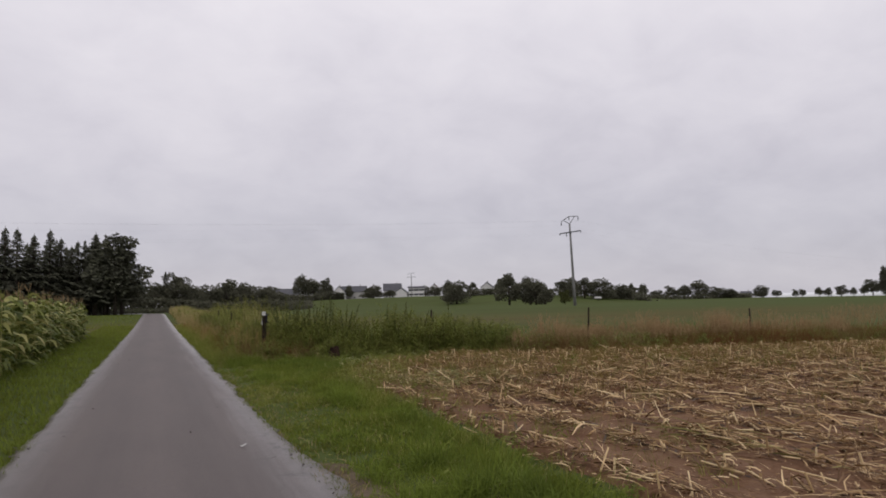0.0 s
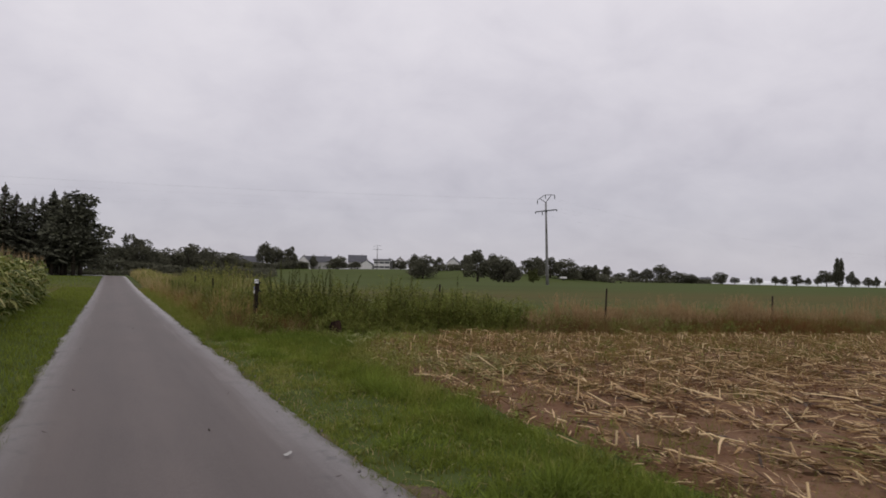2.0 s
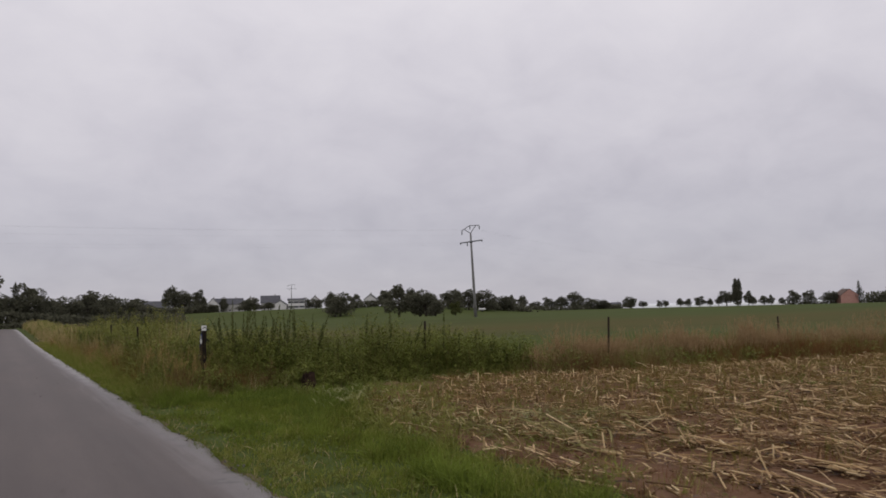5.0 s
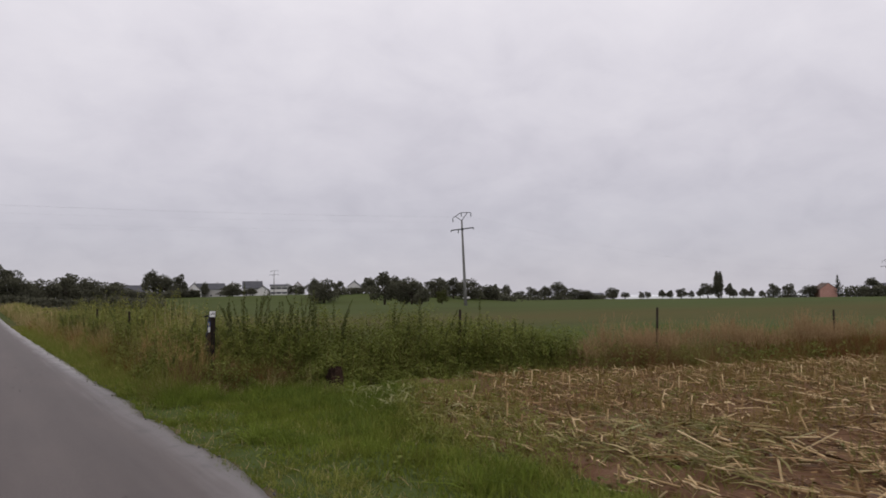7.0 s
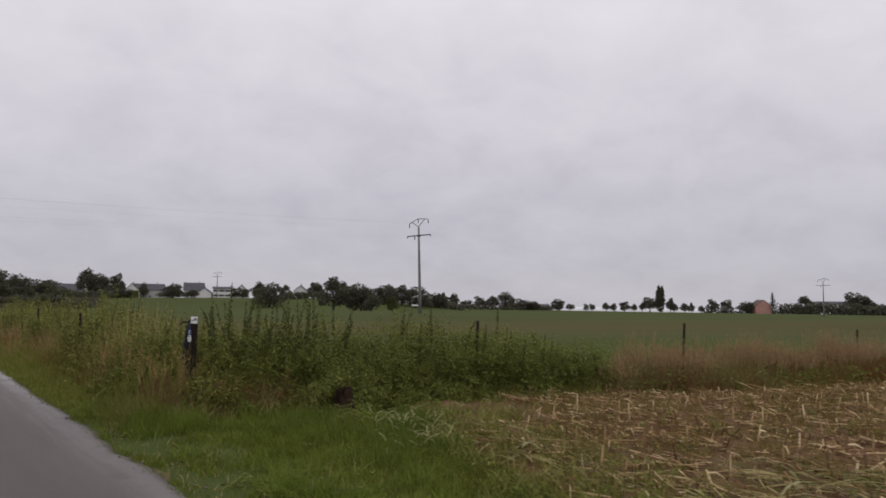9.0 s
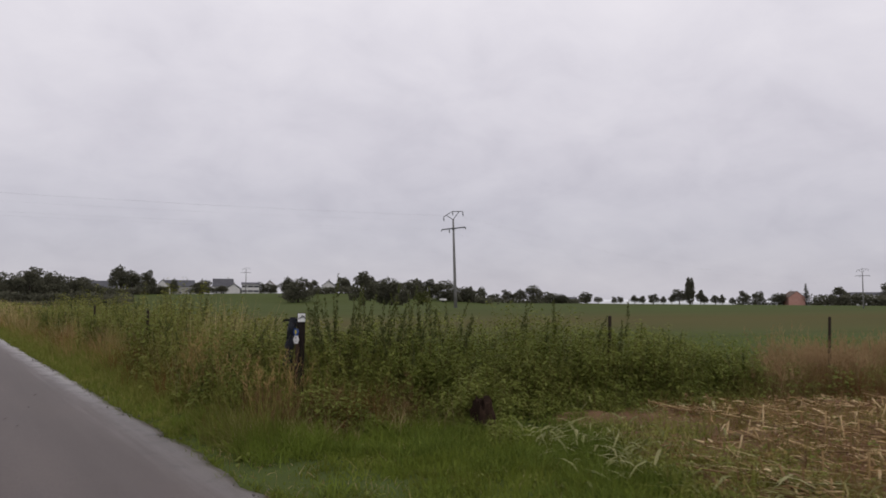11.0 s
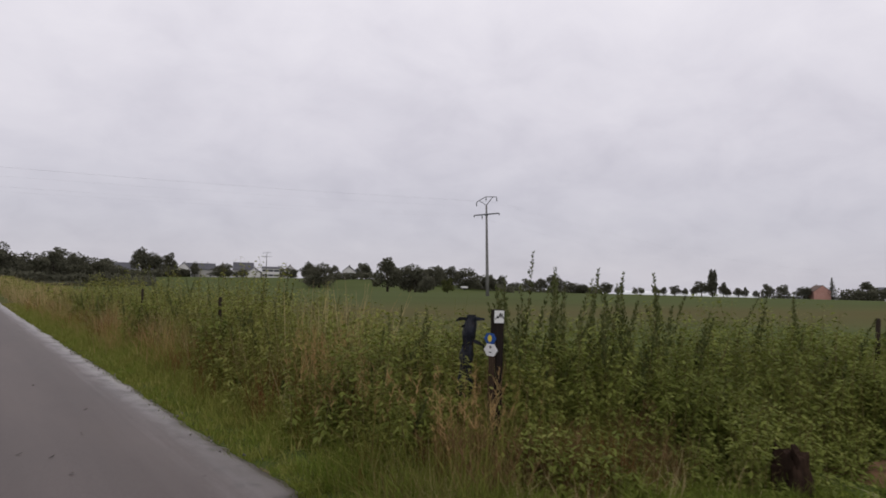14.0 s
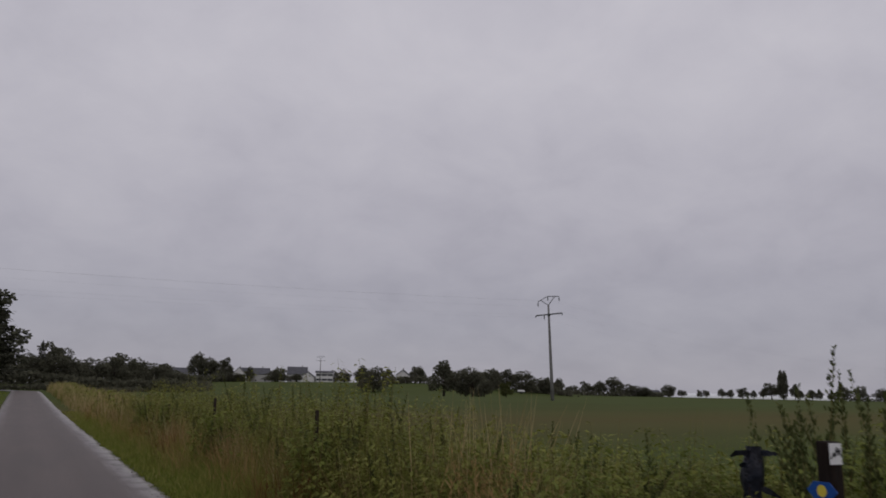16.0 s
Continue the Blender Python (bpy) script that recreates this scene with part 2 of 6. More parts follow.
INK = material("black_paint", [(0.012, 0.012, 0.014), (0.028, 0.028, 0.03)], 8, 60, 0.6, 0.05)
WALL_WHITE = material("white_render", [(0.50, 0.49, 0.475), (0.61, 0.60, 0.585), (0.67, 0.66, 0.645)], 0.5, 5, 0.9, 0.1)
WALL_GREY = material("grey_render", [(0.32, 0.31, 0.30), (0.42, 0.41, 0.39)], 0.5, 5, 0.9, 0.1)
# Red brick, paled in its colour to stand in for distance haze.
WALL_BRICK = material("hazed_brick_wall", [(0.34, 0.175, 0.145), (0.42, 0.230, 0.190), (0.47, 0.280, 0.235)], 0.6, 6, 0.9, 0.2)
GRIT = material("asphalt_crumbs", [(0.075, 0.068, 0.063), (0.165, 0.150, 0.141), (0.285, 0.262, 0.240)], 3, 30, 0.9, 0, "island", gloss=0.05)
SLATE = material("slate_roof", [(0.055, 0.056, 0.064), (0.080, 0.080, 0.090), (0.11, 0.11, 0.118)], 0.5, 6, 0.7, 0.2)
TILE = material("brown_roof_tiles", [(0.09, 0.060, 0.048), (0.13, 0.092, 0.075), (0.17, 0.125, 0.10)], 0.5, 6, 0.85, 0.2)
PANE = material("window_glass", [(0.020, 0.022, 0.026), (0.05, 0.054, 0.06)], 1, 4, 0.08, 0, gloss=0.6)

# The asphalt is darker between the wheel tracks and pale along its broken edges: grit, with wet sheen painted into the
# right rim.
ASPHALT = bpy.data.materials.new("old_asphalt")
ASPHALT.use_nodes = True
at = ASPHALT.node_tree
at.nodes.clear()
where = at.nodes.new("ShaderNodeTexCoord")
axes = at.nodes.new("ShaderNodeSeparateXYZ")
at.links.new(where.outputs["Object"], axes.inputs[0])
patch = add(at, "ShaderNodeTexNoise", Scale=0.55, Detail=5.0, Roughness=0.6)
grit = add(at, "ShaderNodeTexNoise", Scale=70.0, Detail=3.0, Roughness=0.7)
streak = add(at, "ShaderNodeTexNoise", Scale=1.0, Detail=4.0, Roughness=0.6)
along = at.nodes.new("ShaderNodeMapping")
along.inputs["Scale"].default_value = (6.0, 0.25, 1)
at.links.new(where.outputs["Object"], along.inputs[0])
at.links.new(along.outputs[0], streak.inputs["Vector"])
at.links.new(where.outputs["Object"], grit.inputs["Vector"])
flow = at.nodes.new("ShaderNodeMapping")
flow.inputs["Scale"].default_value = (2.2, 0.45, 1)
at.links.new(where.outputs["Object"], flow.inputs[0])
at.links.new(flow.outputs[0], patch.inputs["Vector"])
wander = maths(at, "MULTIPLY", maths(at, "SUBTRACT", streak.outputs[0], 0.5), 0.8)
off = maths(at, "ADD", axes.outputs["X"], wander)
cross = maths(at, "ADD", maths(at, "MULTIPLY", off, 0.3125), 0.5, True)
bands = ramp(at, [(0.0, (0.100, 0.084, 0.075)), (0.10, (0.115, 0.098, 0.089)), (0.20, (0.104, 0.083, 0.074)), (0.36, (0.090, 0.071, 0.063)), (0.50, (0.104, 0.083, 0.074)), (0.66, (0.089, 0.071, 0.063)), (0.80, (0.112, 0.092, 0.084)), (0.87, (0.136, 0.119, 0.112)), (0.94, (0.118, 0.102, 0.094))])
at.links.new(cross, bands.inputs[0])
worn = ramp(at, [(0.25, (0.84, 0.84, 0.845)), (0.5, (0.98, 0.97, 0.97)), (0.72, (1.10, 1.08, 1.06))])
at.links.new(patch.outputs[0], worn.inputs[0])
stones = ramp(at, [(0.3, (0.72, 0.72, 0.72)), (0.55, (1.0, 1.0, 1.0)), (0.75, (1.25, 1.24, 1.22))])
at.links.new(grit.outputs[0], stones.inputs[0])
damp = add(at, "ShaderNodeTexNoise", Scale=3.4, Detail=4.0, Roughness=0.65)
at.links.new(where.outputs["Object"], damp.inputs["Vector"])
spots = ramp(at, [(0.56, (0.0, 0.0, 0.0)), (0.66, (1.0, 1.0, 1.0))])
at.links.new(damp.outputs[0], spots.inputs[0])
rim = ramp(at, [(0.60, (0.0, 0.0, 0.0)), (0.85, (0.75, 0.75, 0.75))])
at.links.new(maths(at, "MULTIPLY", maths(at, "ABSOLUTE", axes.outputs["X"]), 0.7), rim.inputs[0])
pits = maths(at, "MULTIPLY", spots.outputs[0], rim.outputs[0])
skin = add(at, "ShaderNodeBsdfPrincipled", Roughness=0.66)
# Along the rims the surface is wet and smoother.
wetness = ramp(at, [(0.62, (0.0, 0.0, 0.0)), (0.76, (0.5, 0.5, 0.5)), (0.90, (1.0, 1.0, 1.0))])
at.links.new(maths(at, "ADD", maths(at, "MULTIPLY", maths(at, "ABSOLUTE", axes.outputs["X"]), 0.69), maths(at, "MULTIPLY", wander, 0.35)), wetness.inputs[0])
at.links.new(maths(at, "SUBTRACT", 0.66, maths(at, "MULTIPLY", wetness.outputs[0], 0.26)), skin.inputs["Roughness"])
tone = blend(at, 1.0, blend(at, 1.0, bands.outputs[0], worn.outputs[0], "MULTIPLY"), stones.outputs[0], "MULTIPLY")
# The tar has worn off the rims in broken pale flakes, and two lighter wheel tracks run along.
flake = add(at, "ShaderNodeTexNoise", Scale=1.0, Detail=5.0, Roughness=0.62)
shear = at.nodes.new("ShaderNodeMapping")
shear.inputs["Scale"].default_value = (3.2, 2.0, 1)
at.links.new(where.outputs["Object"], shear.inputs[0])
at.links.new(shear.outputs[0], flake.inputs["Vector"])
reach = ramp(at, [(0.66, (0.0, 0.0, 0.0)), (0.76, (0.12, 0.12, 0.12)), (0.85, (0.26, 0.26, 0.26)), (0.94, (0.42, 0.42, 0.42)), (1.0, (0.30, 0.30, 0.30))])
at.links.new(maths(at, "MULTIPLY", maths(at, "ABSOLUTE", axes.outputs["X"]), 0.69), reach.inputs[0])
bald = ramp(at, [(0.48, (0.0, 0.0, 0.0)), (0.60, (1.0, 1.0, 1.0))])
at.links.new(maths(at, "ADD", flake.outputs[0], maths(at, "MULTIPLY", reach.outputs[0], 0.22)), bald.inputs[0])
# Far along the right rim the flakes are boosted to paint its bright wet sheen.
further = ramp(at, [(0.42, (0.0, 0.0, 0.0)), (0.56, (1.0, 1.0, 1.0))])
at.links.new(maths(at, "MULTIPLY", axes.outputs["Y"], 0.02, True), further.inputs[0])
wear_and_sheen = maths(at, "ADD", maths(at, "MULTIPLY", maths(at, "MULTIPLY", further.outputs[0], maths(at, "GREATER_THAN", axes.outputs["X"], 0.0)), 2.4), 0.34)
tone = blend(at, maths(at, "MULTIPLY", maths(at, "MULTIPLY", bald.outputs[0], reach.outputs[0]), wear_and_sheen, True), tone, (0.300, 0.278, 0.268))
at.links.new(blend(at, pits, tone, (0.050, 0.043, 0.040)), skin.inputs["Base Color"])
relief = add(at, "ShaderNodeBump", Strength=0.35, Distance=0.01)
at.links.new(grit.outputs[0], relief.inputs["Height"])
at.links.new(relief.outputs[0], skin.inputs["Normal"])
end = at.nodes.new("ShaderNodeOutputMaterial")
at.links.new(skin.outputs[0], end.inputs["Surface"])

# ---- mesh tools ----
rng = np.random.default_rng(11)


def mesh_of(name, verts, faces, mat, smooth=True):
    """A mesh from arrays of points and of four-cornered faces."""
    verts, faces = np.asarray(verts, np.float32).reshape(-1, 3), np.asarray(faces, np.int32).reshape(-1, 4)
    me = bpy.data.meshes.new(name)
    me.vertices.add(len(verts))
    me.vertices.foreach_set("co", verts.ravel())
    me.loops.add(faces.size)
    me.loops.foreach_set("vertex_index", faces.ravel())
    me.polygons.add(len(faces))
    me.polygons.foreach_set("loop_start", np.arange(0, faces.size, 4, dtype=np.int32))
    me.polygons.foreach_set("use_smooth", np.full(len(faces), smooth))
    me.update(calc_edges=True)
    me.validate()
    me.materials.append(mat)
    return me


def joined(*bits):
    """Several (points, faces) as one."""
    verts, faces, n = [], [], 0
    for v, f in bits:
        verts.append(v.reshape(-1, 3))
        faces.append(f.reshape(-1, 4) + n)
        n += len(verts[-1])
    return np.concatenate(verts), np.concatenate(faces)


def unit(v):
    return v / np.maximum(np.linalg.norm(v, axis=-1, keepdims=True), 1e-9)


BLADE = (1.0, 0.75, 0.12)
LEAF = (0.25, 1.0, 0.10)
RIBBON = (0.85, 1.0, 0.5)


def strips(p, d, side, length, width, bend, shape):
    """Thin leaves: from p along d, bent by the vector bend towards the tip."""
    n, k = len(p), len(shape)
    t = np.linspace(0, 1, k)
    mid = p[:, None] + d[:, None] * (np.reshape(length, (-1, 1, 1)) * t[None, :, None]) + bend[:, None] * (t**2)[None, :, None]
    half = side[:, None] * (np.reshape(width, (-1, 1, 1)) * 0.5 * np.array(shape)[None, :, None])
    verts = np.stack([mid - half, mid + half], 2).reshape(-1, 3)
    a = (np.arange(n)[:, None] * 2 * k + 2 * np.arange(k - 1)[None]).reshape(-1)
    return verts, np.stack([a, a + 1, a + 3, a + 2], 1)


def tubes(p, q, r0, r1, sides=5):
    """Tapered stalks from p to q."""
    n = len(p)
    d = unit(q - p)
    u = unit(np.cross(d, np.where(np.abs(d[:, 2:]) > 0.9, [[1.0, 0, 0]], [[0, 0, 1.0]])))
    w = np.cross(d, u)
    a = np.arange(sides) * 2 * np.pi / sides
    ring = u[:, None] * np.cos(a)[None, :, None] + w[:, None] * np.sin(a)[None, :, None]
    verts = np.stack([p[:, None] + ring * np.reshape(r0, (-1, 1, 1)), q[:, None] + ring * np.reshape(r1, (-1, 1, 1))], 1).reshape(-1, 3)
    base = (np.arange(n) * 2 * sides)[:, None]
    i, j = np.arange(sides)[None], (np.arange(sides)[None] + 1) % sides
    return verts, np.stack([base + i, base + j, base + sides + j, base + sides + i], -1).reshape(-1, 4)


def chain(points, radii, sides=8):
    """One bent round bar through the points, closed at the ends."""
    pts = np.asarray(points, float)
    d = unit(np.gradient(pts, axis=0))
    u = unit(np.cross(d, np.where(np.abs(d[:, 2:]) > 0.9, [[1.0, 0, 0]], [[0, 0, 1.0]])))
    w = np.cross(d, u)
    a = np.arange(sides) * 2 * np.pi / sides
    rings = pts[:, None] + (u[:, None] * np.cos(a)[None, :, None] + w[:, None] * np.sin(a)[None, :, None]) * np.reshape(radii, (-1, 1, 1))
    verts = np.concatenate([pts[:1], rings.reshape(-1, 3), pts[-1:]])
    i, j = np.arange(sides), (np.arange(sides) + 1) % sides
    faces = [np.stack([1 + k * sides + i, 1 + k * sides + j, 1 + (k + 1) * sides + j, 1 + (k + 1) * sides + i], 1) for k in range(len(pts) - 1)]
    last = len(verts) - 1
    half = np.arange(0, sides, 2)
    faces.append(np.stack([0 * half, 1 + (half + 2) % sides, 1 + half + 1, 1 + half], 1))
    faces.append(np.stack([0 * half + last, last - sides + half, last - sides + half + 1, last - sides + (half + 2) % sides], 1))
    return verts, np.concatenate(faces)


def circle(n):
    a = rng.uniform(0, 2 * np.pi, n)
    return np.stack([np.cos(a), np.sin(a), 0 * a], 1)


def upright(n, lean):
    """Directions near the vertical."""
    return unit(np.array([0, 0, 1.0]) + circle(n) * np.abs(rng.normal(0, lean, (n, 1))))


def across(d):
    """A random direction square to each d."""
    return unit(np.cross(d, rng.normal(size=d.shape)))


def thing(name, label, category, group="", kind="", data=None):
    return tagged(new(name, data), label, category, group, kind)


def part(name, data, parent, label=""):
    ob = new(name, data)
    ob.parent = parent
    return tagged(ob, label)


def from_bm(name, bm, mat):
    me = bpy.data.meshes.new(name)
    bmesh.ops.recalc_face_normals(bm, faces=bm.faces)
    bm.to_mesh(me)
    bm.free()
    me.materials.append(mat)
    return me


def box(name, size, mat, centre=(0, 0, 0), bevel=0.0, turn=None):
    bm = bmesh.new()
    bmesh.ops.create_cube(bm, size=1.0)
    bmesh.ops.scale(bm, vec=size, verts=bm.verts)
    if bevel:
        bmesh.ops.bevel(bm, geom=bm.edges[:], offset=bevel, segments=1, affect="EDGES")
    bmesh.ops.transform(bm, matrix=Matrix.Translation(centre) @ (turn or Matrix()), verts=bm.verts)
    return from_bm(name, bm, mat)


# ---- the lie of the land ----
AZ = (-40, 0, 8, 12, 21, 27, 32, 37, 41, 50, 75, 100)
RISE = (-0.25, -0.1, 0.1, 0.2, 0.36, 0.45, 0.2, -0.02, -0.18, -0.33, -0.36, -0.36)
EDGE = (220, 240, 380, 400, 400, 340, 340, 400, 600, 600, 600, 600)


def ease(t):
    t = np.clip(t, 0, 1)
    return t * t * (3 - 2 * t)


def land(x, y):
    """Height of the ground: level by the lane, a shallow dip, then a low rise with the village on it."""
    d = np.hypot(x, y)
    az = np.degrees(np.arctan2(x, np.maximum(y, 1e-6)))
    far = np.interp(az, AZ, EDGE)
    top = 1.6 + far * np.tan(np.radians(np.interp(az, AZ, RISE)))
    z = 0.4 * ease((d - 50) / 60) - 1.2 * ease((d - 110) / 130) * ease((far - 230) / 100)
    z = z + (top - z) * ease((d - far * 0.72) / (far * 0.28))
    return z - 0.012 * np.maximum(0, d - far)


def lumps(x, y, size, seed=0.0):
    """Smooth noise between about -1 and 1."""
    flat_x, flat_y = np.ravel(x) / size, np.ravel(y) / size
    return np.array([noise.noise((a, b, seed)) for a, b in zip(flat_x, flat_y)]).reshape(np.shape(x))


def fence_y(x):
    return 19.17 - 0.2435 * (x - 7.51)


def edge_y(x):
    """Where the stubble ends before the grass strip along the fence."""
    return fence_y(x) - np.interp(x, (4, 6.5, 9, 12, 27), (0.7, 0.85, 1.25, 1.75, 1.95))


def soil_x(y):
    """The field's edge along the grass verge."""
    return np.interp(y, (-20, 5, 10, 14, 15, 16.2, 17, 18, 19.2), (3.2, 3.3, 3.4, 3.62, 3.95, 4.45, 5.0, 5.25, 5.4))


def spread(n, x0, x1, y0, y1):
    return rng.uniform(x0, x1, n), rng.uniform(y0, y1, n)


def sheet(name, xs, ys, height, mat):
    gx, gy = np.meshgrid(xs, ys)
    v = np.stack([gx, gy, height(gx, gy)], -1).reshape(-1, 3)
    n = len(xs)
    a = (np.arange(len(ys) - 1)[:, None] * n + np.arange(n - 1)[None]).reshape(-1)
    return mesh_of(name, v, np.stack([a, a + 1, a + n + 1, a + n], 1), mat)


def steps(*spans):
    """Places along a line: (from, to, step) one after another."""
    return np.unique(np.concatenate([np.append(np.arange(a, b, s), b) for a, b, s in spans]).round(4))


def ground_height(x, y):
    near = np.exp(-np.maximum(0, np.hypot(x - 5, y - 14) - 25) / 15)
    z = land(x, y) + 0.035 * near * lumps(x, y, 1.3) * ease((np.abs(x) - 1.3) / 0.8) + 0.15 * lumps(x, y, 40, 3.0) * ease((np.hypot(x, y) - 60) / 60)
    z = z + 0.05 * ease((np.abs(x) - 1.5) / 0.8) * ease((70 - y) / 20)
    bank = np.where((y > 21) & (y < 118), 0.12 * ease((x - 1.7) / 1.0) * ease((6 - x) / 2), 0)
    return z + bank - 0.05 * (np.abs(x) < 1.2) * (y < 112)


xs = steps((-3000, -600, 300), (-600, -100, 50), (-100, -20, 5), (-20, -5, 1), (-5, 12, 0.3), (12, 30, 1), (30, 120, 5), (120, 640, 20), (640, 1200, 80), (1200, 3000, 300))
ys = steps((-3000, -300, 300), (-300, -20, 35), (-20, 0, 2), (0, 32, 0.4), (32, 60, 1), (60, 150, 3), (150, 480, 15), (480, 900, 60), (900, 3000, 300))
thing("ground", "green pasture and grass verges with paler worn patches", "ground", kind="structure", data=sheet("ground", xs, ys, ground_height, PASTURE))

# ---- the lane ----
LANE_W = 1.40


def lane(name):
    """A strip of asphalt with broken edges that bends to the left behind the spruces."""
    s = steps((-30, 0, 1), (0, 50, 0.16), (50, 112, 1.0), (112, 160, 1.0))
    turn = np.clip((s - 112) / 16, 0, 1.45)
    cx = np.where(s > 112, -16 * (1 - np.cos(turn)) - np.maximum(0, s - 112 - 16 * 1.45) * np.sin(1.45), 0)
    cy = np.where(s > 112, 112 + 16 * np.sin(turn) + np.maximum(0, s - 112 - 16 * 1.45) * np.cos(1.45), s)
    rows = []
    cols = np.array([-1, -0.999, -0.93, -0.8, -0.55, -0.25, 0, 0.25, 0.55, 0.8, 0.93, 0.999, 1])
    rag = [0.11 * lumps(s, 0 * s, 1.7, k) + 0.07 * lumps(s, 0 * s, 0.5, k + 5) + 0.045 * lumps(s, 0 * s, 0.2, k + 9) for k in (2.0, 31.0)]
    worn = 0.16 * np.exp(-((s - 6.0) / 1.6) ** 2)
    for c in cols:
        w = np.where(c < 0, LANE_W + rag[0], LANE_W + 0.02 + rag[1] + worn) * c
        x, y = cx + w * np.cos(turn), cy + w * np.sin(turn)
        z = land(x, y) + 0.035 + 0.03 * (1 - c * c) + 0.0015 * lumps(x, y, 0.5, 4.0)
        z = z - (0.12 if abs(c) == 1 else 0.0) - (0.014 if abs(c) == 0.999 else 0.0)
        rows.append(np.stack([x, y, z], 1))
    v = np.stack(rows, 1)
    n = len(cols)
    a = (np.arange(len(s) - 1)[:, None] * n + np.arange(n - 1)[None]).reshape(-1)
    return mesh_of(name, v, np.stack([a, a + 1, a + n + 1, a + n], 1), ASPHALT)


TRODDEN = material("trodden_dirt", [(0.070, 0.052, 0.034), (0.120, 0.092, 0.062), (0.185, 0.150, 0.106)], 1.6, 30, 0.95, 0.8, gloss=0.04)


def dirt_height(x, y):
    inside = ease((x - 1.25) / 0.2) * ease((1.58 + 0.56 * np.exp(-((y - 5.2) / 2.0) ** 2) + 0.18 * lumps(x, y, 0.6, 17.0) - x) / 0.22) * ease((y - 1.0) / 1.0) * ease((24 - y) / 3)
    return ground_height(x, y) - 0.05 + 0.066 * inside + 0.012 * lumps(x, y, 0.12, 3.0) * inside


thing("road_shoulder", "bare trodden dirt shoulder along the lane edge", "ground", kind="structure", data=sheet("road_shoulder", steps((1.2, 2.6, 0.07)), steps((1, 25, 0.09)), dirt_height, TRODDEN))
thing("road", "narrow grey asphalt lane with crumbling pale edges", "road", kind="structure", data=lane("road"))

# ---- the harvested maize field ----
def soil_height(x, y):
    inside = np.minimum(ease((x - soil_x(y) - 0.15 * lumps(x, y, 0.7, 6.0)) / 0.35), ease((edge_y(x) + 0.15 - y) / 0.4))
    row = 0.5 + 0.5 * np.cos((x - 4.5) * 2 * np.pi / 0.87)
    return 0.02 + 0.09 * inside + inside * (0.045 * lumps(x, y, 0.35, 8.0) + 0.025 * lumps(x, y, 0.16, 12.0) + 0.02 * row) - 0.10 * (1 - inside)


thing("field", "brown loam of a harvested maize field with shallow rows", "field", kind="structure", data=sheet("field", steps((2.9, 10, 0.09), (10, 24, 0.25), (24, 40, 1)), steps((-12, 2, 0.6), (2, 20, 0.09)), soil_height, SOIL))


# ---- far trees ----
def crown_of(lobes, count, size, name, mat, ragged=5):
    """Leaf clumps on uneven lobes (x, y, z, radius across, radius up), each broken up into smaller boughs."""
    boughs = []
    for x, y, z, r, u in lobes:
        boughs.append((x, y, z, r * 0.86, u * 0.86))
        for way in unit(rng.normal(size=(ragged, 3)) + [0, 0, 0.25]):
            k = rng.uniform(0.22, 0.42)
            boughs.append((x + way[0] * r * 0.82, y + way[1] * r * 0.82, z + way[2] * u * 0.82, r * k, min(r, u) * k))
    lobes = np.array(boughs, float)
    pick = rng.choice(len(lobes), count, p=lobes[:, 3] ** 1.7 / (lobes[:, 3] ** 1.7).sum())
    out = unit(rng.normal(size=(count, 3)) + [0, 0, 0.15])
    reach = rng.uniform(0.45, 1.08, (count, 1)) ** 0.6
    radii = np.stack([lobes[pick, 3], lobes[pick, 3], lobes[pick, 4]], 1)
    p = lobes[pick, :3] + out * radii * reach
    d = unit(out + rng.normal(0, 0.7, (count, 3)) + [0, 0, -0.1])
    n = rng.uniform(0.5, 1.5, count) * size
    v, f = strips(p, d, across(d), n, n * 0.75, unit(rng.normal(size=(count, 3))) * 0.25 * size, (0.4, 1.0, 0.35))
    return mesh_of(name, v, f, mat)


def trunk_of(height, radius, limbs, name):
    bits = [chain([(0, 0, -0.4), (0.05, 0, height * 0.3), (0.0, 0.08, height * 0.6), (0.05, 0, height)], [radius * 1.2, radius, radius * 0.75, radius * 0.3])]
    for x, y, z in limbs:
        z0 = z * 0.55
        bits.append(chain([(0, 0, z0), (x * 0.5, y * 0.5, z0 + (z - z0) * 0.6), (x, y, z)], [radius * 0.5, radius * 0.35, radius * 0.12]))
    v, f = joined(*bits)
    return mesh_of(name, v, f, BARK)


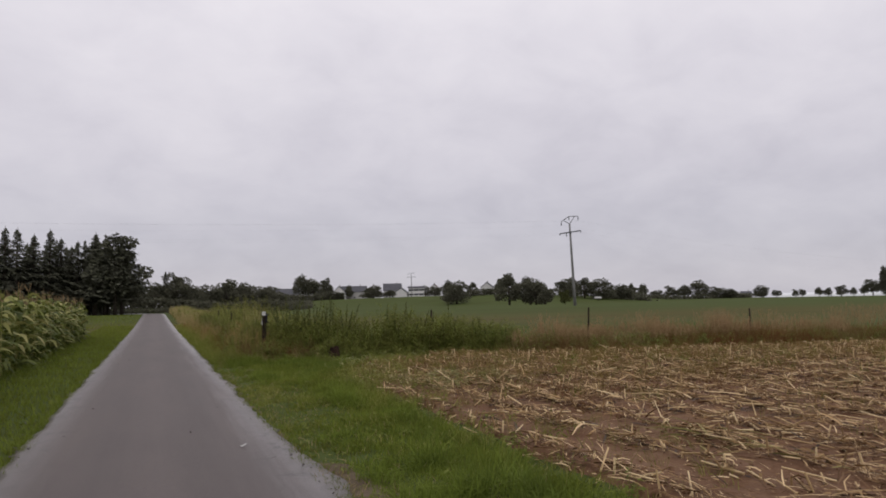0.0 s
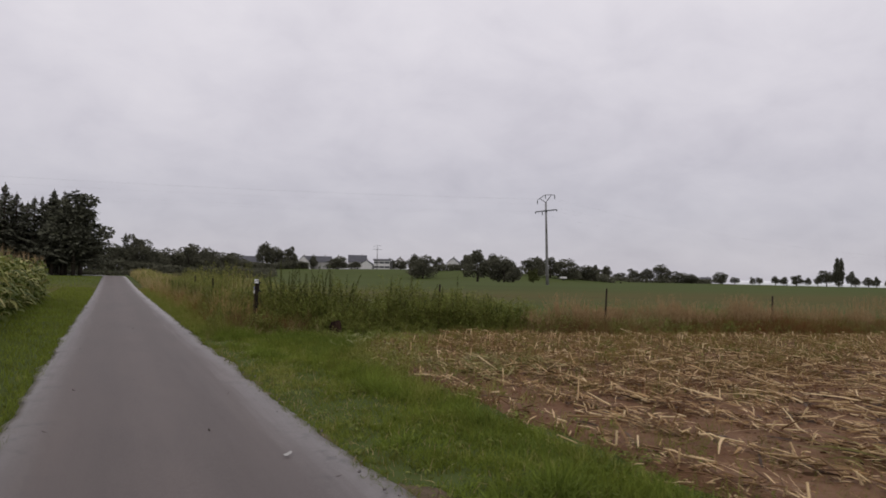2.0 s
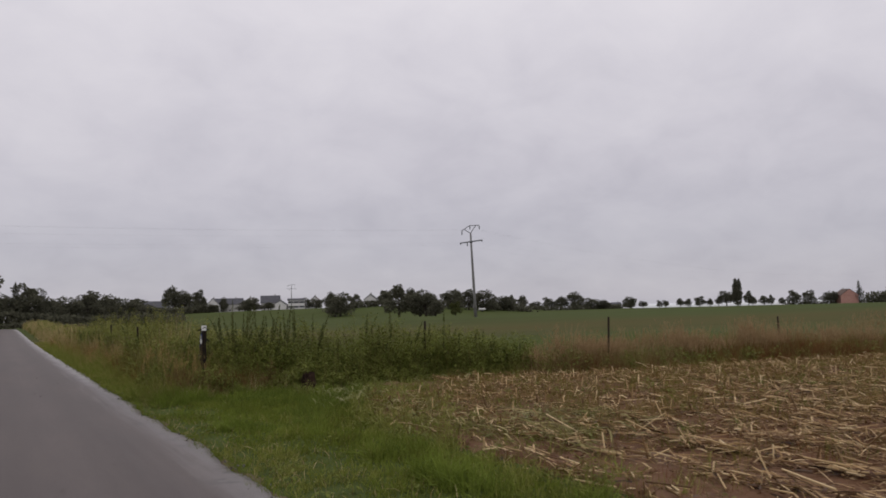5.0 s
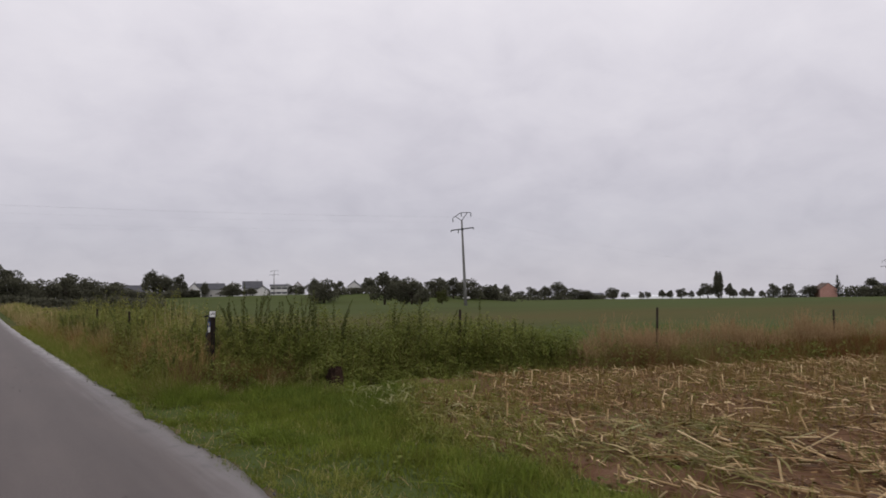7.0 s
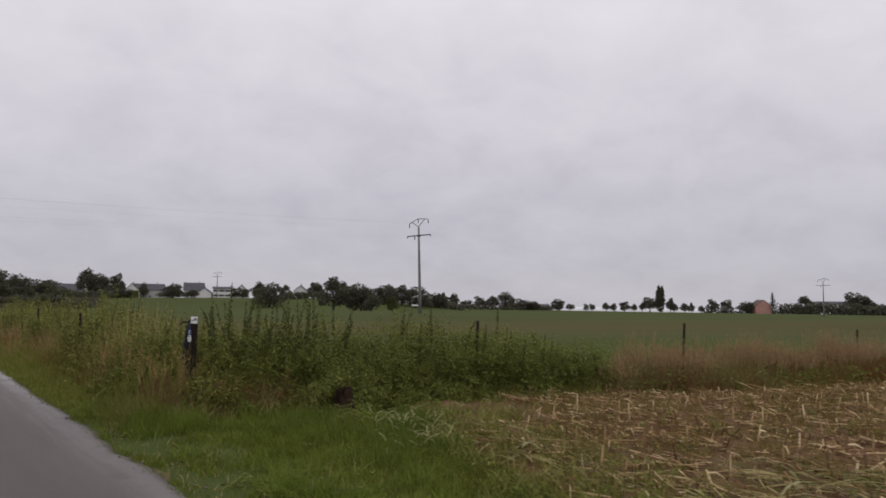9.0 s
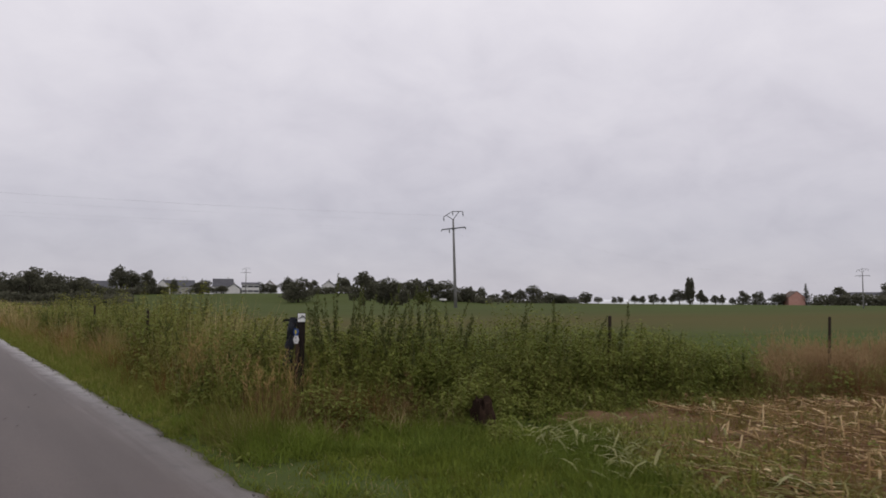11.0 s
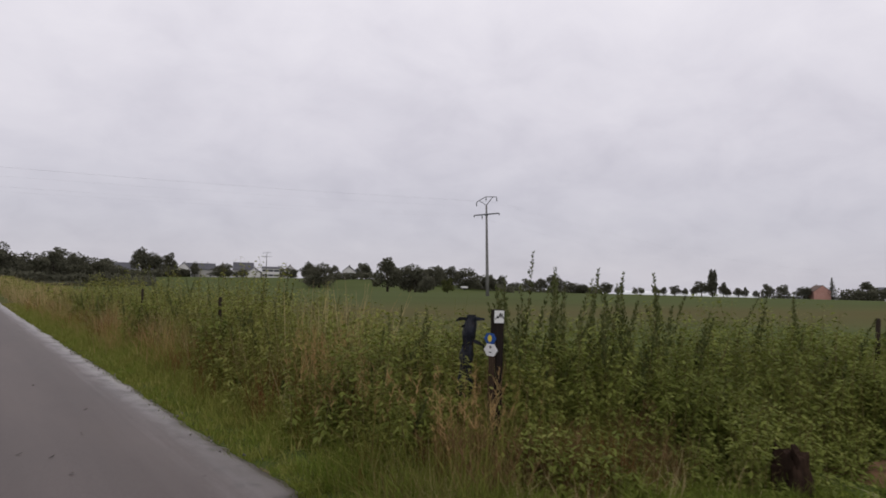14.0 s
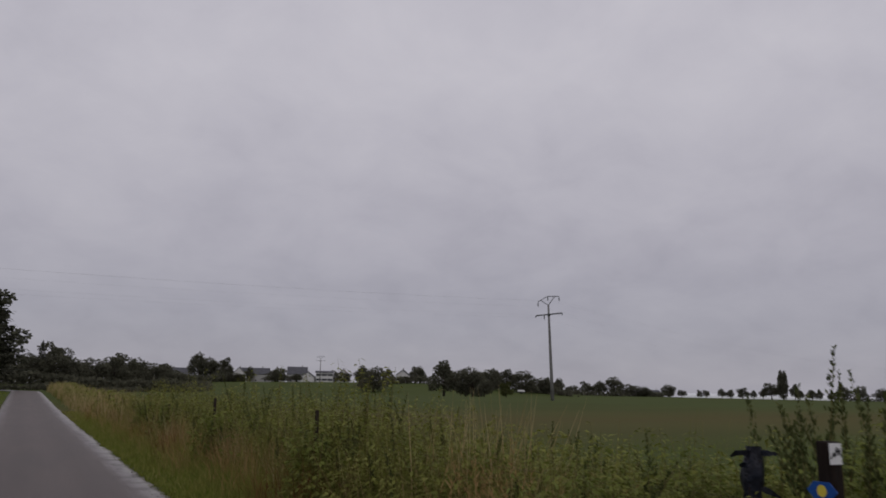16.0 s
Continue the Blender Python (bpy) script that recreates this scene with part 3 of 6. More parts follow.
def broadleaf(kind, label, mat=CROWN):
    """A tree ten metres tall and eight wide, of one of four habits."""
    tree = thing("tree", label, "tree")
    if kind == 0:
        lobes = [(0, 0, 5.6, 3.2, 3.0), (1.9, 0.4, 4.6, 2.0, 2.2), (-2.0, -0.5, 5.0, 2.0, 2.3), (0.4, 1.7, 5.2, 2.0, 2.2), (-0.3, -1.8, 4.8, 2.1, 2.4), (0.4, 0.2, 8.0, 1.8, 1.9), (-1.2, 0.6, 7.2, 1.5, 1.6)]
    elif kind == 1:
        lobes = [(0, 0, 5.0, 3.0, 3.6), (2.2, -0.8, 5.9, 1.5, 1.4), (-2.3, 0.7, 4.2, 1.6, 1.9), (1.0, 1.6, 7.6, 1.6, 1.4), (-1.0, -1.0, 8.4, 1.4, 1.5), (2.5, 0.9, 3.4, 1.4, 1.4), (-0.2, -2.4, 3.9, 1.5, 1.6)]
    elif kind == 2:
        lobes = [(0, 0, 4.4, 3.6, 3.6), (2.4, 0.6, 3.0, 1.8, 2.4), (-2.4, -0.4, 3.2, 1.9, 2.6), (0.6, 0.2, 7.6, 2.3, 2.2), (-1.6, 0.8, 6.6, 1.8, 1.8), (0.2, -2.2, 3.0, 2.0, 2.5), (1.7, -1.1, 6.2, 1.7, 1.9)]
    else:
        lobes = [(0, 0, 5.4, 3.5, 3.3), (2.0, 0.3, 4.7, 2.1, 2.3), (-2.1, -0.4, 5.0, 2.1, 2.2), (0.5, 1.4, 7.7, 2.0, 1.9), (-0.7, -1.3, 7.4, 2.0, 1.9)]
    part("trunk", trunk_of(6.5, 0.26, [(1.6, 0.4, 5.2), (-1.7, -0.4, 5.4), (0.3, 1.4, 6.0), (-0.2, -1.5, 5.6)], "trunk"), tree)
    part("crown", crown_of(lobes, 3600, 0.37, "crown", mat), tree)
    return tree


def poplar():
    tree = thing("poplar", "slender dark columnar poplar beside the tree row", "tree")
    part("trunk", trunk_of(8, 0.25, [(0.5, 0.2, 6)], "trunk"), tree)
    part("crown", crown_of([(0, 0, 2.8, 2.3, 2.8), (0.9, 0.1, 5.2, 1.9, 3.0), (-0.9, 0.2, 5.6, 1.9, 3.2), (1.0, 0.2, 7.4, 1.2, 2.2), (-0.9, 0, 8.0, 1.1, 2.0), (0, 0, 4.2, 1.8, 3.2)], 4200, 0.46, "crown", CROWN, 3), tree)
    return tree


def spruce(label, full=1.0, bare=0.16, kind="spruce_tree", belly=0.0):
    """A spruce twelve metres tall: whorls of drooping boughs with side twigs."""
    tree = thing(kind, label, "tree", "spruces of the plantation")
    part("trunk", mesh_of("trunk", *chain([(0, 0, -0.3), (0.03, 0, 4), (0, 0.04, 8), (0, 0, 12)], [0.19, 0.15, 0.09, 0.02]), BARK), tree)
    p, d, size, droop = [], [], [], []
    z = 12.0 * bare
    while z < 11.8:
        reach = full * (2.6 * ((1 - belly) * (1 - z / 12.0) ** 1.05 + belly * (1 - (z / 12.0) ** 2.4)) + 0.07) * rng.uniform(0.8, 1.15)
        count = int(4 + 4 * rng.random())
        for a in rng.uniform(0, 2 * np.pi, count):
            r = reach * (rng.uniform(0.7, 1.08) if belly else rng.uniform(0.45, 1.25))
            way = np.array([math.cos(a), math.sin(a), 0.22 - 0.35 * (1 - z / 12.0) + rng.normal(0, 0.08)])
            p.append((0, 0, z)), d.append(way), size.append((r, 0.16)), droop.append((0, 0, 0.18 * r))
            side = np.array([-math.sin(a), math.cos(a), -0.15])
            for k in range(int(5 + 8.0 * r)):
                s = rng.uniform(0.12, 1.0)
                tip = way * r * s + np.array([0, 0, z + 0.18 * r * s * s])
                turn = side * rng.choice((-1, 1)) * rng.uniform(0.5, 1.1) + way * rng.uniform(0.3, 0.9)
                p.append(tip), d.append(turn), size.append((rng.uniform(0.25, 0.65) * (1.25 - 0.5 * s) * min(1.0, 0.15 + 0.75 * r), 0.13)), droop.append((0, 0, -rng.uniform(0.05, 0.25)))
        z += rng.uniform(0.14, 0.30)
    p, d, size, droop = (np.array(a, float) for a in (p, d, size, droop))
    d = unit(d)
    s = unit(np.cross(d, np.array([0, 0, 1.0])) + rng.normal(0, 0.35, d.shape))
    part("crown", mesh_of("crown", *strips(p, d, s, size[:, 0], size[:, 1], droop, (0.7, 1.0, 0.25)), NEEDLE), tree)
    return tree


def stand(proto, x, y, height, width, full, wide, first, label="", group="", lower=0.15):
    """Puts a tree, or a copy of it, on the ground with the given height and width."""
    m = Matrix.Translation((x, y, float(land(x, y)) - lower)) @ Matrix.Rotation(rng.uniform(0, 6.28), 4, "Z") @ Matrix.Diagonal((width / wide, width / wide, (height + lower) / full, 1))
    if first:
        proto.matrix_basis = m
        return tagged(proto, label, group=group)
    proto_scale = Matrix.Diagonal((*proto.scale, 1)).inverted()
    return tagged(copy_thing(proto, m @ proto_scale), label, group=group)


HABITS = [broadleaf(k, "dark green broadleaf tree with an uneven crown") for k in range(4)]
WARM = broadleaf(1, "small yellowing field tree standing alone in the pasture", CROWN_WARM)
POPLAR = poplar()
FIRS = [spruce("tall dark spruce with a thin leader"), spruce("dense dark spruce with drooping boughs", 1.25, 0.2)]
used = set()


def plant(rows, label, group, habits):
    for n, (x, y, h, w, k) in enumerate(rows):
        if k == 1:
            stand(FIRS[0], x, y, h, w, 12.0, 4.4, False, "dark pointed spruce among broadleaf trees", group)
        elif k == 2:
            stand(POPLAR, x, y, h, w, 10.0, 5.6, True, group=group)
        else:
            i = habits[n % len(habits)]
            stand(HABITS[i], x, y, h, w * 1.12, 10.0, 8.0, i not in used, label, group, 0.5)
            used.add(i)


WOOD = [(0, 215, 7.5, 8.0, 0), (3, 215, 11.0, 4.5, 1), (6, 215, 10.7, 8.7, 0), (11, 220, 8.0, 8.1, 0), (16, 224, 8.7, 8.3, 0), (21, 229, 10.3, 9.3, 0), (27, 233, 9.5, 7.8, 0), (32, 238, 8.6, 8.8, 0), (37, 247, 8.3, 8.3, 0)]
WOOD_BACK = [(-6, 222, 8, 9, 0), (-14, 224, 8.5, 9, 0), (4, 226, 8, 9, 0), (13, 234, 7.5, 9, 0), (24, 244, 7.5, 9, 0), (42, 262, 7.0, 9, 0)]
VILLAGE_TREES = [(31, 308, 9.8, 7.8, 0), (35, 308, 10.1, 7.3, 0), (49, 336, 8.3, 13.3, 0), (77, 392, 15.2, 11.6, 0), (82.5, 391, 12.6, 11.0, 0), (91.5, 399, 12.8, 8.4, 0), (112, 425, 9.6, 5.2, 0), (92, 378, 4.6, 10.5, 0), (114, 383, 4.4, 13.9, 0), (124, 380, 4.4, 7.5, 0), (154, 401, 7.3, 4.8, 0), (159, 398, 6.2, 10.2, 0), (170, 395, 6.0, 10.0, 0), (113, 376, 7.2, 11.0, 0), (181, 352, 9.5, 9.4, 0)]
FIELD_TREES = [(117, 269, 9.9, 11.8, 0), (131, 312, 9.2, 6.8, 0), (142, 307, 6.4, 6.5, 0), (155, 301, 7.4, 6.9, 0), (165, 295, 8.8, 6.8, 0), (87, 165, 8.6, 8.2, 0), (94, 163, 7.5, 7.4, 0), (92, 155, 4.5, 4.6, 0), (95, 168, 6.8, 6.0, 0), (165, 260, 8.6, 10.2, 0), (171, 266, 8.8, 9.0, 0), (177, 264, 9.2, 9.5, 0), (185, 264, 9.6, 12.7, 0), (202, 271, 7.2, 10.7, 0)]
ROW_NEAR = [(260, 339, 7.9, 5.8, 0), (265, 335, 8.5, 6.5, 0), (277, 338, 5.3, 9.3, 0), (283, 333, 8.1, 8.0, 0), (289, 328, 8.7, 9.6, 0), (295, 322, 11.3, 13.2, 0), (302, 315, 7.0, 11.0, 0), (307, 310, 5.8, 8.6, 0), (413, 387, 9.2, 11.4, 0), (420, 392, 6.0, 8.0, 0)]
ROW_FAR = [(442, 400, 5.7, 7.0, 0), (450, 390, 6.1, 4.8, 0), (454, 387, 6.2, 5.4, 0), (461, 378, 7.8, 6.4, 0), (464, 373, 7.0, 6.4, 0), (469, 366, 8.5, 9.8, 0), (474, 360, 6.8, 4.8, 0), (478, 355, 8.7, 5.7, 0), (481, 350, 12.4, 11.4, 0), (486, 344, 22.0, 8.6, 2), (490, 337, 12.0, 6.7, 0), (492, 335, 7.6, 6.7, 0), (496, 328, 7.8, 8.6, 0), (499, 324, 8.3, 4.8, 0)]
ROW_RIGHT = [(503, 318, 6.1, 4.8, 0), (507, 311, 11.1, 10.0, 0), (512, 302, 11.2, 9.6, 0), (519, 289, 9.7, 16.2, 0), (527, 273, 17.2, 8.6, 1), (519, 245, 13.5, 16.6, 0), (522, 212, 16.7, 17.9, 0), (527, 206, 12, 14, 0), (555, 209, 9.0, 5.2, 0), (560, 200, 8, 6, 0)]
plant(WOOD, "dark broadleaf tree at the end of the lane", "trees of the small wood", (0, 2, 1))
plant(WOOD_BACK, "dark broadleaf tree at the end of the lane", "trees of the small wood", (2, 0))
plant(VILLAGE_TREES, "dark rounded tree between the village houses", "trees of the village", (0, 2, 1))
plant(FIELD_TREES, "dark broad-crowned tree standing in the pasture", "trees in the pasture", (2, 0, 1))
plant(ROW_NEAR, "dark hedgerow tree on the far field edge", "trees of the far hedgerow", (1, 0, 2))
plant(ROW_FAR, "small round-headed avenue tree with a bare trunk", "trees of the far avenue", (3, 1, 3, 0))
plant(ROW_RIGHT, "round-headed tree on the skyline of the pasture", "trees of the far avenue", (3, 1, 2, 0))
stand(WARM, 96, 152, 3.7, 3.6, 10.0, 8.0, True, group="trees in the pasture")

GROVE = [(-19.8, 116, 14.6), (-18.1, 115, 14.3), (-16.3, 117, 13.6), (-14.0, 115, 14.2), (-12.8, 117, 13.0), (-10.4, 115, 12.3), (-8.1, 116, 12.8), (-22, 116, 14.0), (-24.5, 117, 13.6)]
GROVE_BACK = [(-20.5, 121, 13.4), (-17.2, 122, 13.0), (-15.1, 121, 12.4), (-11.8, 121, 12.0), (-9.4, 122, 12.0), (-6.6, 120, 11.6), (-13.0, 126, 12.4), (-18.6, 127, 13.0), (-8.0, 127, 11.5), (-23, 122, 13.3)]
for n, (x, y, h) in enumerate(GROVE + GROVE_BACK):
    stand(FIRS[0], x, y, h * (0.90 if x < -9 else 0.97), 6.8, 12.0, 4.4, n == 0, "tall dark spruce with a thin leader in the plantation", "spruces of the plantation")
for n, (x, y, h, w) in enumerate([(-8.2, 116, 12.0, 7.5), (-4.6, 117.5, 11.0, 6.4), (-6.9, 117.5, 12.4, 7.0), (-4.6, 121, 10.8, 7.0), (-9.6, 117, 11.4, 6.5), (-13.5, 118, 11.5, 6.5)]):
    stand(FIRS[1], x, y, h, w, 12.0, 5.4, n == 0, "dense dark spruce on the corner of the plantation", "spruces of the plantation")


def hedge(label, line, height, depth, count, size, mat=CROWN):
    """A long uneven hedge along the line of points."""
    line, count = np.array(line, float), int(count * 1.7)
    t = rng.uniform(0, len(line) - 1, count)
    x = np.interp(t, np.arange(len(line)), line[:, 0]) + rng.normal(0, depth / 3, count)
    y = np.interp(t, np.arange(len(line)), line[:, 1]) + rng.normal(0, depth / 3, count)
    top = height * (0.8 + 0.35 * lumps(x, y, 7.0, 5.0))
    p = np.stack([x, y, land(x, y) + top * rng.uniform(0, 1, count)], 1)
    d = unit(rng.normal(size=(count, 3)) + [0, 0, 0.5])
    n = rng.uniform(0.6, 1.4, count) * size
    v, f = strips(p, d, across(d), n, n * 0.8, unit(rng.normal(size=(count, 3))) * size * 0.3, (0.4, 1.0, 0.35))
    return thing("hedge", label, "hedge", kind="stuff", data=mesh_of("hedge", v, f, mat))


hedge("dark hedge in front of the wood", [(-14, 205), (10, 208), (38, 222), (62, 300)], 3.6, 2.5, 3200, 0.7)
hedge("dark garden hedge along the village edge", [(40, 300), (62, 360), (84, 376), (96, 380)], 3.6, 3.0, 2600, 0.8)
corner = spruce("broad dome-shaped dark conifer on the corner of the plantation", 1.22, 0.17, "conifer_tree", 1.0)
part("inner_crown", crown_of([(0, 0, 4.4, 2.7, 2.2), (0.9, 0.2, 5.2, 2.3, 2.4), (-0.9, -0.3, 5.4, 2.3, 2.4), (0.2, 0.3, 7.4, 2.3, 2.4), (0, -0.2, 9.3, 1.9, 2.0)], 5200, 0.30, "inner_crown", NEEDLE), corner)
stand(corner, -5.3, 114.5, 12.4, 10.2, 12.0, 6.6, True)
hedge("dark undergrowth behind the spruce plantation", [(-60, 130), (-36, 131), (-20, 130), (-7, 128)], 8.0, 3.5, 6500, 0.55, NEEDLE)
hedge("dark low hedge crossing the end of the lane", [(-9, 134), (-2, 133), (7, 134), (16, 140)], 0.7, 1.2, 1200, 0.3)
hedge("dark field hedge behind the pasture trees", [(128, 306), (150, 296), (190, 272), (215, 268)], 3.2, 4.0, 2200, 0.8)
hedge("low hedge on the far field edge", [(215, 300), (262, 330), (300, 312), (330, 318)], 2.8, 4.0, 1800, 0.9)
hedge("dark clipped hedge round the farm", [(455, 232), (470, 200), (500, 188), (530, 178)], 7.5, 6.0, 2600, 1.3)
hedge("low bushes along the avenue", [(504, 316), (530, 268), (560, 190)], 2.4, 3.0, 1300, 0.9)


# ---- village ----
def house(label, x, y, width, depth, eave, ridge, wall_mat, roof_mat, turn=0.0, panes=3, floors=1, chimney=True, lower=0.6, glass=1.15):
    """Gabled house: walls, roof with overhang, framed windows and a chimney. The ridge runs along its width."""
    home = thing("house", label, "house", "houses of the village")
    home.matrix_basis = Matrix.Translation((x, y, float(land(x, y)) - lower)) @ Matrix.Rotation(turn, 4, "Z")
    bm = bmesh.new()
    w, d = width / 2, depth / 2
    ends = []
    for sx in (-w, w):
        ends.append([bm.verts.new(p) for p in ((sx, -d, 0), (sx, d, 0), (sx, d, eave), (sx, 0, ridge - 0.15), (sx, -d, eave))])
        bm.faces.new(ends[-1])
    for i in range(5):
        j = (i + 1) % 5
        bm.faces.new((ends[0][i], ends[0][j], ends[1][j], ends[1][i]))
    part("wall", from_bm("wall", bm, wall_mat), home)
    for s in (-1, 1):
        run = math.hypot(d + 0.4, ridge - eave)
        slope = math.atan2(ridge - eave, d)
        part("roof", box("roof", (width + 0.7, run + 0.1, 0.18), roof_mat, (0, s * (d + 0.4) / 2, (ridge + eave) / 2 - 0.1), 0.03, Matrix.Rotation(-s * slope, 4, "X")), home)
    if chimney:
        part("chimney", box("chimney", (0.6, 0.6, 1.3), WALL_GREY, (w * 0.5, 0.2, ridge + 0.3), 0.04), home)
    for level in range(floors):
        for k in range(panes):
            px = -w + width * (k + 0.5) / panes
            pz = lower + 1.5 + level * 2.6
            win = part("window", box("window", (glass, 0.10, 1.25), WALL_WHITE, (px, -d - 0.02, pz), 0.02), home)
            part("pane", box("pane", (glass - 0.2, 0.04, 1.05), PANE, (px, -d - 0.07, pz)), win)
    return home


house("white gabled house half hidden by trees", 45, 352, 7, 8, 4.6, 8.4, WALL_WHITE, SLATE, 1.3)
house("long low house with a grey slate roof", 74, 428, 15, 9, 5.6, 8.9, WALL_GREY, SLATE, -0.1, 4)
house("white rendered house with a slate roof", 107, 428, 9, 8, 5.2, 9.3, WALL_WHITE, SLATE, 1.2)
house("broad village house with a slate roof", 117, 431, 15.5, 9, 5.8, 9.3, WALL_GREY, SLATE, -0.2)
house("white house with its gable to the fields", 129.6, 430, 9, 9, 5.9, 9.6, WALL_WHITE, TILE, 1.25)
house("tall house with a big dark slate roof", 144, 436, 11.5, 10, 6.2, 10.6, WALL_GREY, SLATE, -0.3, 3, 2)
house("low white annexe beside the village houses", 137.4, 398, 8, 7.5, 3.6, 6.2, WALL_WHITE, SLATE, 1.1, 2)
house("grey-roofed house on the village edge", 96, 424, 10, 9, 5.0, 8.2, WALL_WHITE, SLATE, -0.1)
house("white modern house with a wide glazed front", 144.8, 393, 9.3, 8, 6.1, 7.0, WALL_WHITE, SLATE, -0.35, 3, 2, False, 0.6, 2.95)
house("white gabled house beside the pasture", 156, 319, 8, 6, 4.0, 6.4, WALL_WHITE, SLATE, 1.0, 2)
house("pale gabled house beside the garden trees", 163, 409, 8, 8, 5.2, 8.6, WALL_WHITE, TILE, 1.1, 2)
house("red brick farmhouse at the end of the avenue", 524, 281, 12, 12, 7.0, 11.4, WALL_BRICK, TILE, 0.9, 3, 2)
house("long pale farm shed behind the hedge", 522, 226, 24, 10, 8.6, 10.4, WALL_WHITE, SLATE, -1.1, 0, 1, False)
house("small pale house between hedgerow trees", 407, 396, 7, 7, 3.4, 5.2, WALL_GREY, SLATE, -0.6, 2)


def tunnel(label, x, y, length, width, height, turn):
    """A low white growing tunnel with a rounded roof on hoops."""
    shed = thing("growing_tunnel", label, "tunnel", "tunnels behind the avenue")
    shed.matrix_basis = pose(x, y, float(land(x, y)) - 0.3, 0, 0, turn)
    a = np.linspace(0, np.pi, 11)
    ring = np.stack([0 * a, -np.cos(a) * width / 2, np.sin(a) ** 0.8 * height], 1)
    v = np.concatenate([ring + [-length / 2, 0, 0], ring + [length / 2, 0, 0]])
    i = np.arange(10)
    cover = mesh_of("cover", v, np.stack([i, i + 11, i + 12, i + 1], 1), FILM)
    part("cover", cover, shed)
    for sx in (-1, 1):
        part("hoop", mesh_of("hoop", *chain(ring * [1, 1.01, 1.01] + [sx * length / 2, 0, 0], [0.06] * 11, 6), STEEL), shed)
        bm = bmesh.new()
        bm.faces.new([bm.verts.new(p + [sx * (length / 2 - 0.05), 0, 0]) for p in ring])
        part("end_wall", from_bm("end_wall", bm, FILM), shed)
    return shed


FILM = material("white_tunnel_film", [(0.74, 0.75, 0.76), (0.80, 0.81, 0.82), (0.84, 0.85, 0.86)], 0.3, 3, 0.5, 0.05)
# White tunnels added to make the bright band below the avenue crowns.
for k in range(4):
    x, y = 488 + 21 * k, 414 - 33 * k
    tunnel("long low white growing tunnel behind the avenue trees", x, y, 38, 9, 4.2, -57.5)


def trough():
    tank = thing("water_tank", "low white trailer tank in the pasture", "trailer")
    tank.matrix_basis = pose(177, 254, float(land(177, 254)), 0, 0, -30)
    part("tank", box("tank", (3.0, 1.2, 0.9), WALL_WHITE, (0, 0, 1.1), 0.25), tank)
    for s in (-1, 1):
        bm = bmesh.new()
        bmesh.ops.create_cone(bm, cap_ends=True, segments=14, radius1=0.35, radius2=0.35, depth=0.2, matrix=Matrix.Translation((0, s * 0.65, 0.33)) @ Matrix.Rotation(radians(90), 4, "X"))
        part("wheel", from_bm("wheel", bm, INK), tank)
    part("drawbar", box("drawbar", (1.6, 0.1, 0.1), STEEL, (-2.2, 0, 0.55), 0.02), tank)


trough()

# ---- power line ----
def power_pole(label):
    """Concrete pole with a vaulted steel head, a cross-arm and hanging insulators. Its arms lie along y."""
    pole = thing("power_pole", label, "power pole", "poles of the power line")
    part("shaft", mesh_of("shaft", *chain([(0, 0, -0.8), (0, 0, 4), (0, 0, 8), (0, 0, 12.25)], [0.24, 0.20, 0.165, 0.12], 8), CONCRETE), pole)
    part("head", mesh_of("head", *joined(
        chain([(0, 0, 12.2), (0, 0.6, 12.57), (0, 1.2, 12.93)], [0.055, 0.05, 0.05]),
        chain([(0, 0, 12.2), (0, -0.55, 12.73), (0, -1.1, 13.24)], [0.055, 0.05, 0.05]),
        chain([(0, 1.68, 12.68), (0, 1.62, 12.78), (0, 1.2, 12.95), (0, 0.55, 13.2), (0, 0.05, 13.36), (0, -1.1, 13.25), (0, -1.72, 13.18), (0, -1.74, 13.08)], [0.05] * 8)), STEEL), pole)
    part("cross_arm", box("cross_arm", (0.16, 4.1, 0.16), STEEL, (0.0, 0, 10.98), 0.02), pole)
    part("bracket", box("bracket", (0.3, 0.36, 0.30), STEEL, (0, 0, 10.93), 0.03), pole)
    for y, z in ((1.68, 12.68), (0.05, 13.33), (-1.74, 13.08), (0.75, 10.9)):
        part("insulator", mesh_of("insulator", *chain([(0, y, z), (0, y, z - 0.12), (0, y, z - 0.2), (0, y, z - 0.32), (0, y, z - 0.42), (0, y, z - 0.55)], [0.03, 0.09, 0.05, 0.09, 0.05, 0.03]), GLASSY), pole)
    for y in (-2.05, 2.05):
        part("insulator", mesh_of("insulator", *chain([(0, y, 11.0), (0, y * 1.02, 10.92), (0, y * 1.03, 10.84), (0, y * 1.03, 10.70)], [0.06, 0.11, 0.07, 0.04]), GLASSY), pole)
    return pole


POLES = [(57.9, 89.0, 13.9, 14), (252, 118, 14.4, 10), (-100, 94, 13.9, 0)]
first_pole = power_pole("grey concrete power pole standing in the pasture")
for n, (x, y, h, turn) in enumerate(POLES):
    m = pose(x, y, float(land(x, y)), 0, 0, 0) @ Matrix.Rotation(radians(turn), 4, "Z")
    if n == 0:
        first_pole.matrix_basis = Matrix.Translation(m.translation) @ Matrix.Rotation(0.032, 4, (-0.54, -0.84, 0)) @ m.to_3x3().to_4x4()
    else:
        # Copies are thinned so that they look faint, in place of haze.
        copy_thing(first_pole, m @ Matrix.Diagonal((0.6, 1.0, 1.0, 1)))
# This far pole is thinned across in the same way, for haze.
tagged(copy_thing(first_pole, pose(133.5, 370, float(land(133.5, 370)), 0, 0, 60) @ Matrix.Diagonal((0.6, 1.15, 1.0, 1))), "slim distant power pole standing before the white house")


